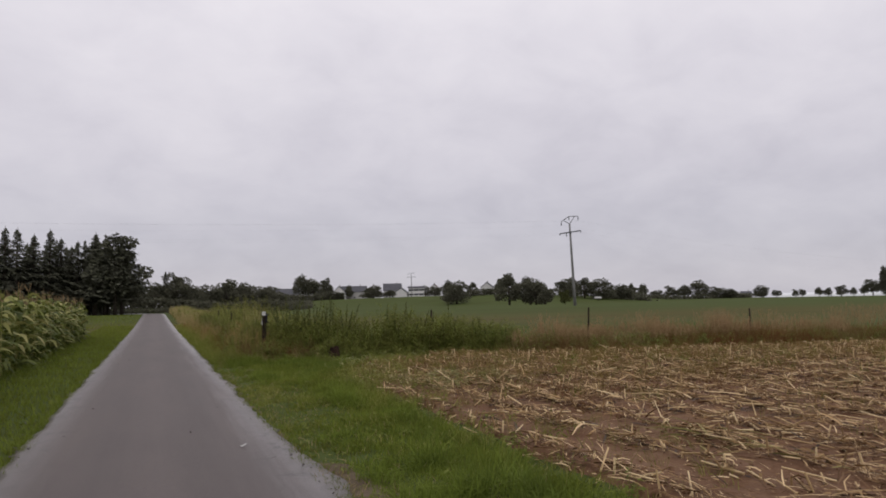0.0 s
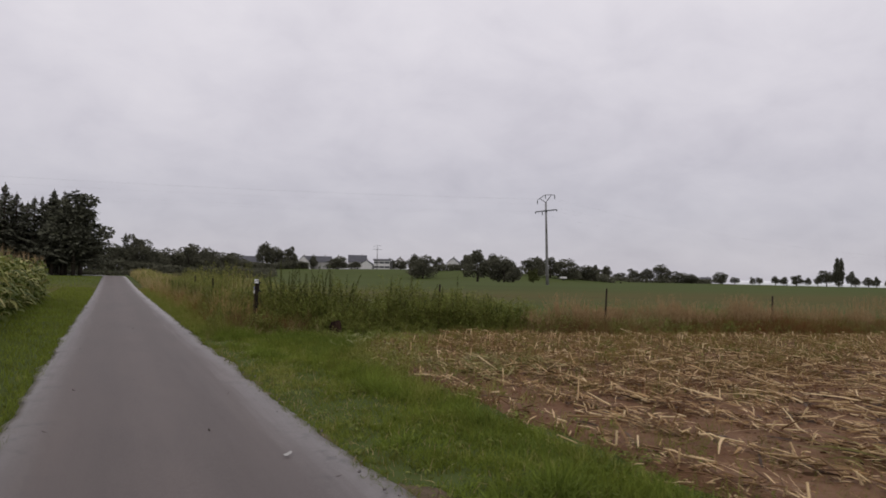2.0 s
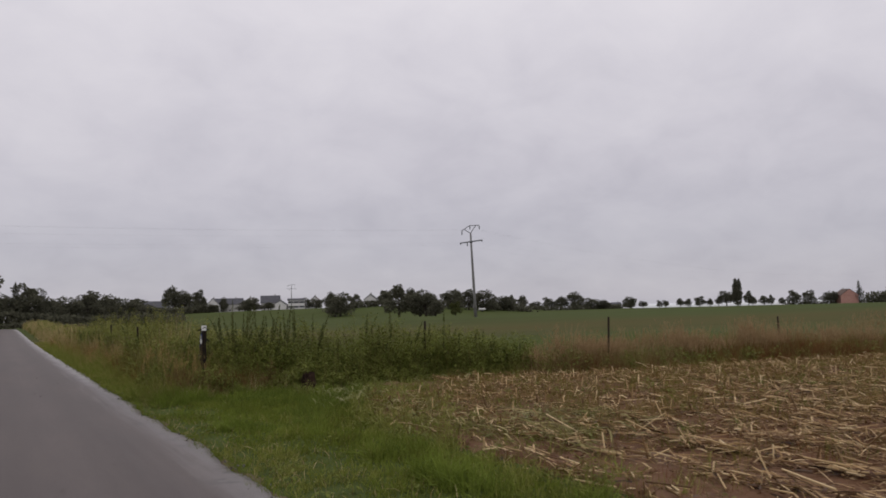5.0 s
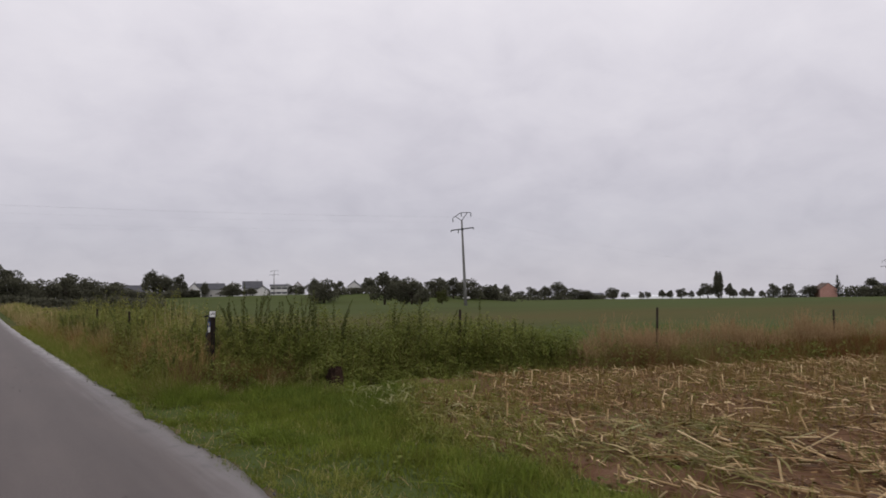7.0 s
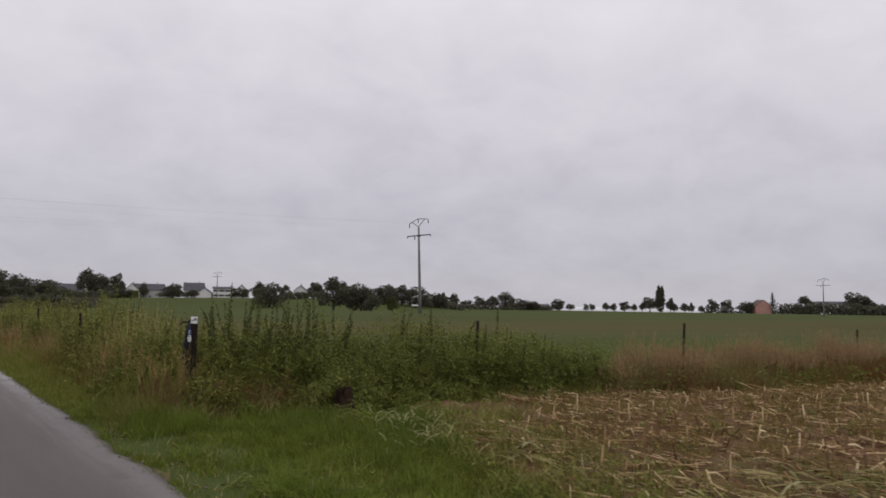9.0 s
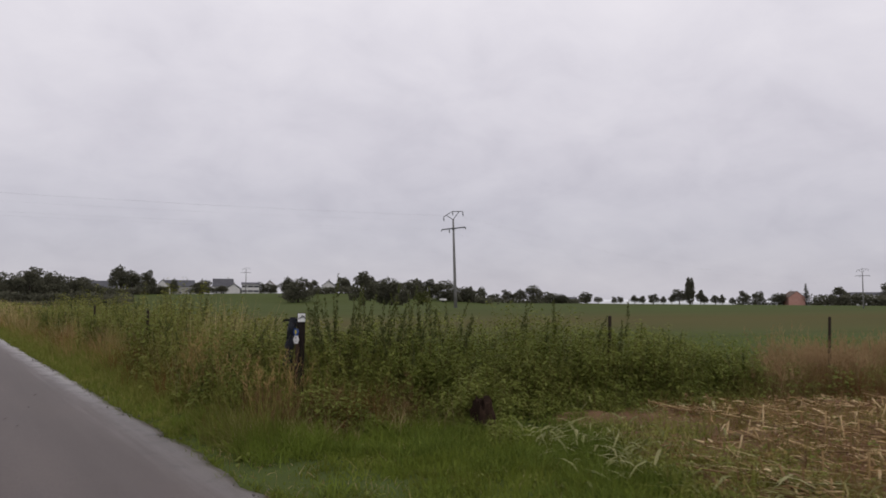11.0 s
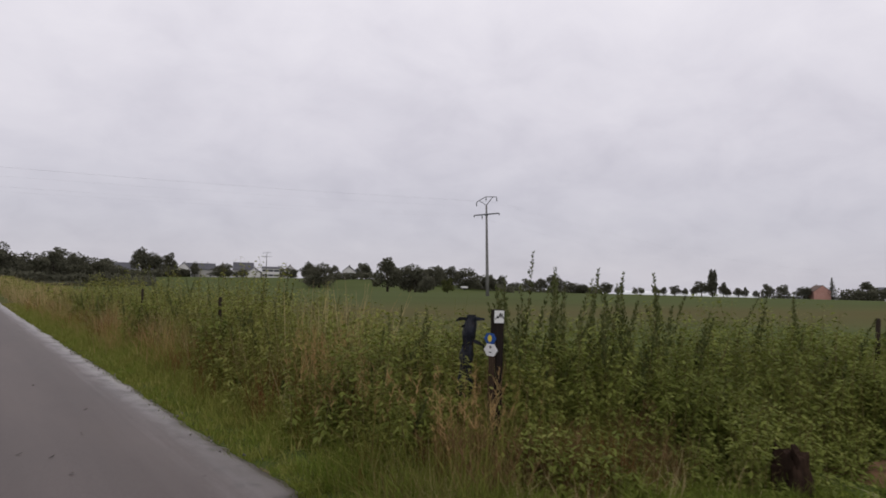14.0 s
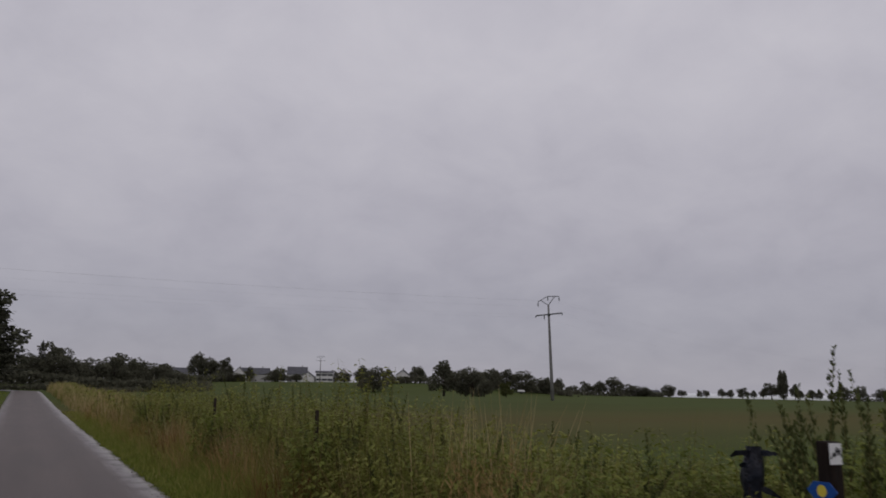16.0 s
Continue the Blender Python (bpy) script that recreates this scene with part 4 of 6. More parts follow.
def power_wire(a, b, y, z, sag):
    """One conductor between two poles."""
    t = np.linspace(0, 1, 24)
    ends = []
    for x0, y0, _, turn in (a, b):
        c, s = math.cos(radians(turn)), math.sin(radians(turn))
        ends.append(np.array([x0 - s * y, y0 + c * y, float(land(x0, y0)) + z]))
    pts = ends[0] + (ends[1] - ends[0]) * t[:, None]
    pts[:, 2] -= sag * 4 * t * (1 - t)
    return mesh_of("power_wire", *chain(pts, [0.0027] * len(t), 4), WIRE)


for a, b, sag in ((POLES[0], POLES[1], 4.6), (POLES[0], POLES[2], 1.8)):
    for y, z in ((-1.74, 12.5), (0.05, 12.75), (1.68, 12.1), (2.1, 10.7), (-2.1, 10.7)):
        thing("power_wire", "thin grey overhead conductor sagging between concrete poles", "power wire", "wires of the power line", data=power_wire(a, b, y, z, sag))

# ---- pasture fence ----
FENCE_A = [(7.455, 19.09, 1.34), (12.21, 18.11, 1.30), (17.35, 16.78, 1.16), (22.2, 15.6, 1.25), (27.0, 14.4, 1.25)]
FENCE_B = [(2.58, 26.1, 1.335), (2.56, 31.35, 1.37), (2.6, 36.2, 1.12), (2.7, 40.0, 1.1), (2.7, 46.0, 1.1), (2.8, 52.0, 1.1)]
fence = thing("pasture_fence", "old wire fence on dark weathered wooden posts", "fence")
for n, (x, y, h) in enumerate(FENCE_A + FENCE_B):
    g = float(ground_height(np.array([x]), np.array([y]))[0])
    lean_x, lean_y = rng.normal(0, 0.03, 2)
    r = 0.027
    post_shape = chain([(0, 0, -0.35), (0.2 * lean_x, 0, 0.1), (0.5 * lean_x, 0.5 * lean_y, 0.7), (lean_x, lean_y, h - g - 0.02), (lean_x, lean_y, h - g)], [r, r * 1.05, r, r * 0.95, r * 0.7], 8)
    part("post", mesh_of("post", post_shape[0], post_shape[1], OLD_WOOD), fence).matrix_basis = pose(x, y, g, 0, 0, 0)
for run in ([(2.93, 20.35, 1.3)] + FENCE_A, [(2.93, 20.35, 1.3)] + FENCE_B):
    for z in (0.6, 1.05):
        pts = []
        for (x0, y0, _), (x1, y1, _) in zip(run, run[1:]):
            for t in np.linspace(0, 1, 8)[:-1]:
                pts.append((x0 + (x1 - x0) * t + 0.05, y0 + (y1 - y0) * t, z - 0.05 * 4 * t * (1 - t)))
        part("wire", mesh_of("wire", *chain(pts, [0.001] * len(pts), 4), RUSTY), fence)

# ---- way-marker post with its plates ----
marker = thing("waymarker_post", "dark square wooden post carrying three hiking trail plates", "signpost")
marker.matrix_basis = pose(2.81, 19.88, 0.03, 0, 0.6, 0)


def plate(name, outline, thick, mat, turn, centre, parent, label=""):
    bm = bmesh.new()
    face = bm.faces.new([bm.verts.new((x, y, 0)) for x, y in outline])
    top = bmesh.ops.extrude_face_region(bm, geom=[face])
    bmesh.ops.translate(bm, vec=(0, 0, thick), verts=[v for v in top["geom"] if isinstance(v, bmesh.types.BMVert)])
    bmesh.ops.transform(bm, matrix=Matrix.Translation(centre) @ turn @ Matrix.Rotation(radians(90), 4, "X"), verts=bm.verts)
    return part(name, from_bm(name, bm, mat), parent, label)


FRONT, ROADSIDE = Matrix(), Matrix.Rotation(radians(-90), 4, "Z")
part("post", box("post", (0.074, 0.085, 1.9), TARRED, (0.0, 0.0, 0.42), 0.006), marker)
part("batten", box("batten", (0.020, 0.062, 1.75), BATTEN, (-0.0475, 0.0, 0.30), 0.003), marker, "narrow brown wooden batten")
trail = plate("trail_plate", [(-0.048, -0.049), (0.047, -0.05), (0.049, 0.049), (-0.047, 0.05)], 0.004, SIGN_WHITE, FRONT, (-0.020, -0.0435, 1.315), marker, "square white plate with a black zigzag mark")
zig = [(-0.040, -0.020), (-0.020, 0.004), (-0.012, -0.012), (0.006, 0.028), (0.014, -0.006), (0.026, 0.022), (0.040, -0.012)]
for (x0, z0), (x1, z1) in zip(zig, zig[1:]):
    part("mark", box("mark", (math.hypot(x1 - x0, z1 - z0) + 0.004, 0.002, 0.008), INK, (-0.020 + (x0 + x1) / 2, -0.0490, 1.315 + (z0 + z1) / 2), 0, Matrix.Rotation(-math.atan2(z1 - z0, x1 - x0), 4, "Y")), trail)
hexa = [(-0.088, 0), (-0.045, -0.05), (0.045, -0.05), (0.088, 0), (0.045, 0.05), (-0.045, 0.05)]
blue = plate("pilgrim_plate", [(x * 0.86, z * 0.84) for x, z in hexa], 0.004, SIGN_BLUE, ROADSIDE, (-0.0585, 0.010, 1.141), marker, "blue six-sided plate with a yellow oval")
plate("oval", [(0.024 * math.cos(a * math.pi / 8), 0.028 * math.sin(a * math.pi / 8)) for a in range(16)], 0.002, SIGN_YELLOW, ROADSIDE, (-0.0635, 0.010, 1.141), blue)
white = plate("walking_plate", [(x * 0.95, z * 0.95) for x, z in hexa], 0.004, SIGN_WHITE, ROADSIDE, (-0.0585, 0.0, 1.052), marker, "white six-sided plate with a small mark")
plate("mark", [(-0.006, 0.012), (0.006, 0.012), (0.010, 0.034), (-0.010, 0.034)], 0.002, INK, ROADSIDE, (-0.0635, 0.0, 1.052), white)
plate("mark", [(-0.012, -0.022), (0.012, -0.022), (0.012, -0.014), (-0.012, -0.014)], 0.002, INK, ROADSIDE, (-0.0635, 0.0, 1.052), white)

# ---- corner post wrapped in torn plastic ----
wrapped = thing("wrapped_post", "leaning fence post wrapped in torn black plastic film", "fence post")
wrapped.matrix_basis = pose(2.93, 20.37, 0.05, 0, 0, 0)
part("post", mesh_of("post", *chain([(-0.09, 0.06, -0.3), (-0.05, 0.034, 0.4), (-0.02, 0.014, 0.9), (0.0, 0, 1.22)], [0.045, 0.044, 0.042, 0.04]), TARRED), wrapped)
k, m_ = 18, 22
ang = np.linspace(0, 2 * np.pi, k, endpoint=False)
hgt = np.linspace(0.28, 1.285, m_)
film = []
for z in hgt:
    r = 0.050 + 0.010 * ease((1.0 - z) / 0.5) - 0.012 * ease((z - 1.2) / 0.08) + 0.009 * np.sin(ang * 3 + z * 7) + 0.006 * np.sin(ang * 7 - z * 17) + 0.006 * math.sin(z * 29) + 0.004 * np.sin(ang * 2 + z * 43)
    film.append(np.stack([-0.075 + 0.06 * z + r * np.cos(ang), 0.05 - 0.04 * z + r * np.sin(ang), np.full(k, z) + 0.07 * np.sin(ang * 2) * (z < 0.35)], 1))
fv = np.concatenate(film)
fa = (np.arange(m_ - 1)[:, None] * k + np.arange(k)[None]).reshape(-1)
fb = (np.arange(m_ - 1)[:, None] * k + (np.arange(k)[None] + 1) % k).reshape(-1)
part("film", mesh_of("film", fv, np.stack([fa, fb, fb + k, fa + k], 1), BAG), wrapped, "shiny black plastic film with a painted blue sheen")


def rag(p, d, length, width, bend):
    v, f = strips(np.array([p], float), unit(np.array([d], float)), unit(np.array([[-0.25, -0.30, 0.92]])), length, width, np.array([bend], float), (0.7, 1.0, 0.9, 0.8, 0.45, 0.6, 0.2))
    v = v + 0.010 * np.sin(v[:, [1, 2, 0]] * 60)
    back = v + np.array([0.006, 0.01, 0.004])
    return joined((v, f), (back, f[:, ::-1]))


for scrap in (rag((0.03, -0.03, 1.255), (-0.80, 0.60, 0.02), 0.17, 0.045, (0, 0, -0.03)), rag((0.02, -0.02, 1.23), (-0.75, 0.50, -0.25), 0.11, 0.04, (0, 0, -0.03)), rag((0.02, -0.03, 1.05), (0.67, -0.74, -0.1), 0.085, 0.035, (0, 0, -0.02)), rag((0.03, -0.03, 1.24), (0.60, -0.65, 0.30), 0.065, 0.03, (0.01, -0.01, 0.0)), rag((-0.05, 0.0, 0.52), (-0.5, 0.3, -0.6), 0.18, 0.08, (0, 0, -0.05)), rag((-0.04, -0.02, 0.45), (0.2, -0.3, -0.8), 0.18, 0.08, (0.03, 0, 0)), rag((-0.02, 0.0, 1.08), (-0.7, 0.4, -0.5), 0.08, 0.04, (0, 0, -0.03)), rag((-0.03, 0.0, 0.78), (-0.7, 0.5, -0.4), 0.09, 0.05, (0, 0, -0.04)), rag((0.01, -0.02, 0.72), (0.7, -0.5, -0.5), 0.09, 0.05, (0, 0, -0.04))):
    part("flap", mesh_of("flap", scrap[0], scrap[1], BAG), wrapped)

# ---- dark stump added in place of the shadowy gap in the weeds ----
DARK_GAP = material("dark_gap_wood", [(0.012, 0.009, 0.007), (0.030, 0.019, 0.014), (0.062, 0.039, 0.027)], 6, 50, 1.0, 0.25, gloss=0.02, stretch=(1, 1, 0.2))
stump = thing("tree_stump", "short dark stump added for the dark gap among the weeds", "stump")
stump.matrix_basis = pose(4.42, 18.38, 0.04, 0, 0, 0)
sv, sf = chain([(0, 0, -0.1), (0, 0, 0.08), (0.01, 0, 0.20), (0, 0.01, 0.27), (0.005, 0, 0.34), (0.005, 0, 0.342)], [0.18, 0.150, 0.135, 0.128, 0.115, 0.01], 28)
turn_ = np.arctan2(sv[:, 1], sv[:, 0])
ridge_ = 1 + 0.10 * np.sin(turn_ * 5 + sv[:, 2] * 4) + 0.06 * np.sin(turn_ * 11 - sv[:, 2] * 9)
sv[:, :2] *= ridge_[:, None]
sv[:, 2] += np.where(sv[:, 2] > 0.3, 0.05 * np.sin(turn_ * 4 + 1.0) + 0.03 * np.sin(turn_ * 9), 0)
part("wood", mesh_of("wood", sv, sf, DARK_GAP, False), stump)


for k in range(7):
    a = 0.9 * k
    foot = np.array([0.09 * math.cos(a), 0.09 * math.sin(a), 0.05])
    tip = np.array([0.10 * math.cos(a + 0.2), 0.10 * math.sin(a + 0.2), 0.31 + 0.05 * math.sin(k * 2.3)])
    part("splinter", mesh_of("splinter", *chain([foot, (foot + tip) / 2, tip], [0.03, 0.024, 0.006], 6), DARK_GAP), stump)


# ---- grasses and weeds ----
def on_ground(x, y):
    return ground_height(np.asarray(x), np.asarray(y))


def blades(x, y, h, w, lean, droop, z=None):
    """Single blades of grass with bent tips."""
    n = len(x)
    p = np.stack([x, y, (on_ground(x, y) if z is None else z) - 0.01], 1)
    d = upright(n, lean)
    bend = circle(n) * (np.reshape(h, (-1, 1)) * np.abs(rng.normal(0, droop, (n, 1))))
    bend[:, 2] = -0.35 * np.linalg.norm(bend[:, :2], axis=1)
    return strips(p, d, across(d), np.reshape(h, -1), np.reshape(w, -1), bend, BLADE)


def tufts(x, y, each, h, w, lean, droop, around=0.06):
    n = len(x) * each
    gx, gy = np.repeat(x, each) + rng.normal(0, around, n), np.repeat(y, each) + rng.normal(0, around, n)
    return blades(gx, gy, np.repeat(h, each) * rng.uniform(0.55, 1.1, n), w * rng.uniform(0.7, 1.3, n), lean, droop)


def keep(x, y, *masks):
    ok = np.logical_and.reduce(masks)
    return x[ok], y[ok]


def stuff(name, label, category, bits, mat):
    v, f = joined(*bits)
    return thing(name, label, category, kind="stuff", data=mesh_of(name, v, f, mat))


# short grass of the verge between lane and field
x, y = spread(96000, 1.28, 4.9, -3, 21.5)
patchy = lumps(x, y, 0.55, 3.0)
bare = np.exp(-(((x - 1.75) / 0.30) ** 2 + ((y - 5.6) / 1.5) ** 2))
x, y = keep(x, y, x < soil_x(y) + 0.12 * lumps(x, y, 0.5, 2.0), x > 1.40 + 0.09 * lumps(x, y, 0.35, 7.0), rng.random(len(x)) > 0.25 - 0.3 * patchy, rng.random(len(x)) > 1.3 * bare)
edge = ease((x - 1.45) / 0.7)
lush = 0.6 + 0.6 * ease((x - 2.2) / 0.8) + 0.6 * lumps(x, y, 0.8, 9.0)
stuff("verge_grass", "short bright green grass of the verge", "grass", [blades(x, y, rng.uniform(0.05, 0.13, len(x)) * (0.45 + 0.55 * edge) * np.maximum(0.4, lush) * np.interp(soil_x(y) - x, (0, 0.5), (0.5, 1.0)), rng.uniform(0.008, 0.015, len(x)), 0.45, 0.35)], GRASS)
x, y = spread(5600, 1.5, 4.6, 0, 19.5)
x, y = keep(x, y, x < soil_x(y) - 0.02, lumps(x, y, 0.7, 15.0) + 0.35 * (x - 2.6) > -0.15)
lush = (rng.uniform(0.07, 0.2, len(x)) + 0.07 * (lumps(x, y, 0.7, 15.0) > 0.2)) * np.interp(x, (1.5, 2.4, 3.4), (0.55, 0.9, 1.15))
pale = lumps(x, y, 1.1, 91.0) + 0.35 * rng.normal(size=len(x)) > 0.35 + 0.4 * ease((y - 15) / 2) - 0.5 * ease((y - 8.5) / 1.5) * ease((14.8 - y) / 1.0)
stuff("verge_tufts", "longer tufts of green grass on the verge", "grass", [tufts(x[~pale], y[~pale], 12, lush[~pale], 0.007, 0.5, 0.6, 0.035)], GRASS)
stuff("verge_tufts", "paler yellow-green grass tufts on the verge", "grass", [tufts(x[pale], y[pale], 12, lush[pale] * 0.85, 0.007, 0.55, 0.6, 0.04)], LONG_GRASS)
x, y = spread(7000, 1.75, 4.7, 1.5, 19.0)
swell = lumps(x, y, 0.6, 27.0) + 0.5 * lumps(x, y, 1.4, 28.0)
x, y, swell = (a[(x < soil_x(y) - 0.04 + 0.16 * lumps(x, y, 0.5, 2.0)) & (swell + 0.45 * (x - 2.7) + 0.35 * (y < 9.0) - 0.55 * ease((y - 9.0) / 1.0) * ease((14.6 - y) / 1.0) > -0.12)] for a in (x, y, swell))
tall_ = (0.09 + 0.32 * np.clip(swell, -0.1, 0.8)) * rng.uniform(0.7, 1.25, len(x)) * np.interp(soil_x(y) - x, (0, 0.35), (0.65, 1.1)) * np.interp(y, (8, 11), (1.35, 1.0))
back = ((y + 0.6 * rng.normal(size=len(y)) > 14.6) & (x + 0.3 * rng.normal(size=len(x)) > 2.4)) | ((x + 0.25 * rng.normal(size=len(x)) > 2.35) & (y < 10))
back &= lumps(x, y, 0.9, 151.0) + 0.2 * rng.normal(size=len(x)) > -0.08 - 0.3 * (y < 10)
for some, told, skin_ in ((~back, "soft lush green grass clumps in the verge", LUSH), (back, "deep green grass clumps along the field edge", DEEP)):
    stuff("lush_grass", told, "grass", [tufts(x[some], y[some], 11, tall_[some], 0.009, 0.45, 0.75, 0.05)], skin_)
x, y = spread(5000, 1.4, 4.2, 3.2, 19.5)
x, y = keep(x, y, x < soil_x(y) + 0.2, rng.random(len(x)) < np.interp(x, (1.4, 2.0, 3.0, 3.6), (1.0, 0.5, 0.25, 0.6)))
stuff("verge_thatch", "dry brown thatch between the verge grass", "grass", [blades(x, y, rng.uniform(0.05, 0.14, len(x)), rng.uniform(0.005, 0.009, len(x)), 0.9, 0.5)], BLOND)
x, y = spread(26000, 1.3, 2.7, 21.5, 60)
x, y = keep(x, y, x > 1.42 + 0.09 * lumps(x, y, 0.35, 7.0), rng.random(len(x)) < 1.15 - y / 75)
stuff("verge_grass", "green grass verge beside the lane and the weeds", "grass", [blades(x, y, rng.uniform(0.08, 0.22, len(x)) * (0.5 + 0.5 * ease((x - 1.4) / 0.6)), rng.uniform(0.010, 0.022, len(x)), 0.45, 0.35)], LONG_GRASS)
x, y = spread(38000, -3.6, -1.28, -3, 62)
x, y = keep(x, y, x < -1.40 + 0.09 * lumps(x, y, 0.4, 3.0), rng.random(len(x)) < 1.2 - y / 75)
stuff("verge_grass", "green grass verge between lane and standing maize", "grass", [blades(x, y, rng.uniform(0.07, 0.16, len(x)), rng.uniform(0.010, 0.020, len(x)), 0.45, 0.35)], GRASS)
x, y = spread(9000, -14, -1.5, 40, 108)
stuff("meadow_grass", "short green meadow grass beside the lane", "grass", [blades(x, y, rng.uniform(0.06, 0.14, len(x)), rng.uniform(0.03, 0.06, len(x)), 0.5, 0.3)], GRASS)
x, y = spread(64000, 3.0, 30, 15, 44)
x, y = keep(x, y, (y > fence_y(x) + 0.6) & (x > 3.4), rng.random(len(x)) < np.maximum(0, 1.1 - (y - fence_y(x)) / 20) ** 1.5)
stuff("pasture_grass", "short cropped pasture grass behind the fence", "grass", [blades(x, y, rng.uniform(0.04, 0.12, len(x)), rng.uniform(0.010, 0.022, len(x)), 0.6, 0.4)], LUSH)

# crumbs, leaves and small stones along the broken edges of the lane
n = 460
side = rng.choice((-1, 1), n, p=(0.4, 0.6))
x, y = side * (1.36 + rng.normal(0.03, 0.13, n)), 3 + 30 * rng.random(n) ** 1.3
p = np.stack([x, y, on_ground(x, y) + 0.02 + 0.05 * (np.abs(x) < 1.42)], 1)
d = unit(rng.normal(size=(n, 3)) * [1, 1, 0.5])
s = across(d)
r = 0.002 + 0.012 * rng.random(n) ** 1.6
stuff("gravel", "broken asphalt crumbs and pebbles along the lane edge", "gravel", [tubes(p - d * r[:, None], p + d * r[:, None], r, r * 0.6, 5), tubes(p + d * r[:, None], p + d * r[:, None] * 1.25, r * 0.6, r * 0.02, 5)], GRIT)
n = 26
x, y = rng.uniform(-1.2, 1.35, n), rng.uniform(3, 30, n)
p = np.stack([x, y, land(x, y) + 0.072 + 0 * x], 1)
d = unit(circle(n) + [0, 0, 0.05])
stuff("fallen_leaves", "dry leaf scraps lying on the asphalt", "leaf litter", [strips(p, d, unit(np.cross(d, [0, 0, 1.0])), rng.uniform(0.03, 0.08, n), rng.uniform(0.015, 0.035, n), np.array([[0, 0, 0.012]] * n), LEAF)], OLD_WOOD)
scrap_v, scrap_f = strips(np.array([[0.0, 0, 0]]), np.array([[0.9, 0.4, 0.0]]), np.array([[-0.4, 0.9, 0.1]]), 0.075, 0.045, np.array([[0, 0, 0.02]]), (0.7, 1.0, 0.6, 0.9, 0.4))
scrap = thing("paper_scrap", "small crumpled white scrap lying on the asphalt", "litter")
scrap.matrix_basis = pose(0.88, 8.01, 0.073, 0, 0, 0)
part("paper", mesh_of("paper", *joined((scrap_v, scrap_f), (scrap_v + [0, 0, 0.003], scrap_f[:, ::-1])), PAPER), scrap)


def weeds(x, y, h, leaves, size, spike=0.0, lean=0.15, fat=1.0):
    """Leafy herbs: stems, leaves along them and, on the tallest, narrow seed spikes."""
    n = len(x)
    base = np.stack([x, y, on_ground(x, y) - 0.02], 1)
    d = upright(n, lean)
    bow = circle(n) * np.reshape(h, (-1, 1)) * np.abs(rng.normal(0, 0.13, (n, 1)))
    h = np.asarray(h)
    knots = [base + d * (h * t)[:, None] + bow * t * t for t in (0, 0.35, 0.7, 1.0)]
    stems = [tubes(a, b, np.full(n, r0), np.full(n, r1), 4) for a, b, r0, r1 in zip(knots, knots[1:], (0.0055, 0.0045, 0.003), (0.0045, 0.003, 0.0015))]
    m = n * leaves
    who = np.repeat(np.arange(n), leaves)
    tall = rng.random(n) < spike
    t = rng.uniform(0.06, 1.0, m) ** 0.85 * np.where(tall[who], 0.74, 1.0)
    at_ = base[who] + d[who] * (h[who] * t)[:, None] + bow[who] * (t * t)[:, None]
    out = circle(m)
    branch = rng.uniform(0, 0.13, m) * (1.2 - 0.8 * t)
    at_ = at_ + out * branch[:, None]
    way = unit(out + np.stack([0 * t, 0 * t, rng.uniform(-0.25, 0.75, m)], 1))
    size_ = size * rng.uniform(0.55, 1.25, m) * (1.2 - 0.42 * t)
    droop = np.stack([0 * t, 0 * t, -0.45 * size_], 1)
    foliage = strips(at_, way, unit(np.cross(way, [0, 0, 1.0]) + rng.normal(0, 0.35, (m, 3))), size_, size_ * rng.uniform(0.34, 0.62, m), droop, LEAF)
    seeds = None
    tall = np.flatnonzero(tall)
    if len(tall):
        q = np.repeat(tall, 120)
        t = 0.62 + 0.40 * rng.random(len(q)) ** 0.9
        thick = np.interp(t, (0.62, 0.72, 0.9, 1.02), (0.016, 0.028, 0.020, 0.005)) * fat
        at_ = base[q] + d[q] * (h[q] * t)[:, None] + bow[q] * (t * t)[:, None] + circle(len(q)) * (thick * rng.uniform(0, 1, len(q)))[:, None]
        way = unit(circle(len(q)) * 0.6 + d[q])
        size_ = rng.uniform(0.020, 0.040, len(q)) * (1.6 - t) * (0.4 + 0.6 * fat)
        seeds = strips(at_, way, across(way), size_ * 1.3, size_ * 0.55, 0 * way, LEAF)
    return stems, foliage, seeds


def weed_bed(label, *args, leaf=WEED, **more):
    stems, foliage, seeds = weeds(*args, **more)
    bed = thing("weed_bed", label, "weeds", kind="stuff")
    v, f = joined(*stems)
    tagged(part("stems", mesh_of("stems", v, f, STEM), bed), kind="stuff")
    tagged(part("foliage", mesh_of("foliage", foliage[0], foliage[1], leaf), bed), kind="stuff")
    if seeds is not None:
        tagged(part("seed_heads", mesh_of("seed_heads", seeds[0], seeds[1], SEED), bed), kind="stuff")
    return bed


# the thick bed round the post and along the corner of the fence
n = 1120
u = rng.uniform(2.15, 9.9, n)
v = rng.uniform(-0.75, 1.15, n)
x, y = u, fence_y(u) + v
clear = np.hypot(x - 2.75, y - 19.75) > 0.16
clear &= ~((x < 2.72) & (y < 19.95) & (x + y > 21.0))
x, y, v = x[clear], y[clear], v[clear]
h = np.interp(v, (-0.75, -0.2, 0.4, 1.15), (0.62, 0.94, 1.06, 0.98)) * rng.uniform(0.76, 1.16, len(x)) * (1 + 0.45 * lumps(x, y, 0.9, 4.0))
h = h * np.interp(x, (2.1, 2.9, 3.4, 5.2, 6, 8, 9.9), (0.75, 0.88, 1.08, 1.15, 1.15, 1.12, 0.8))
keep_out = (np.hypot(x - 4.42, y - 18.38) > 0.24) & ~((np.abs(x - 4.42 - 1.1 * (y - 18.38)) < 0.22) & (y < 18.4))
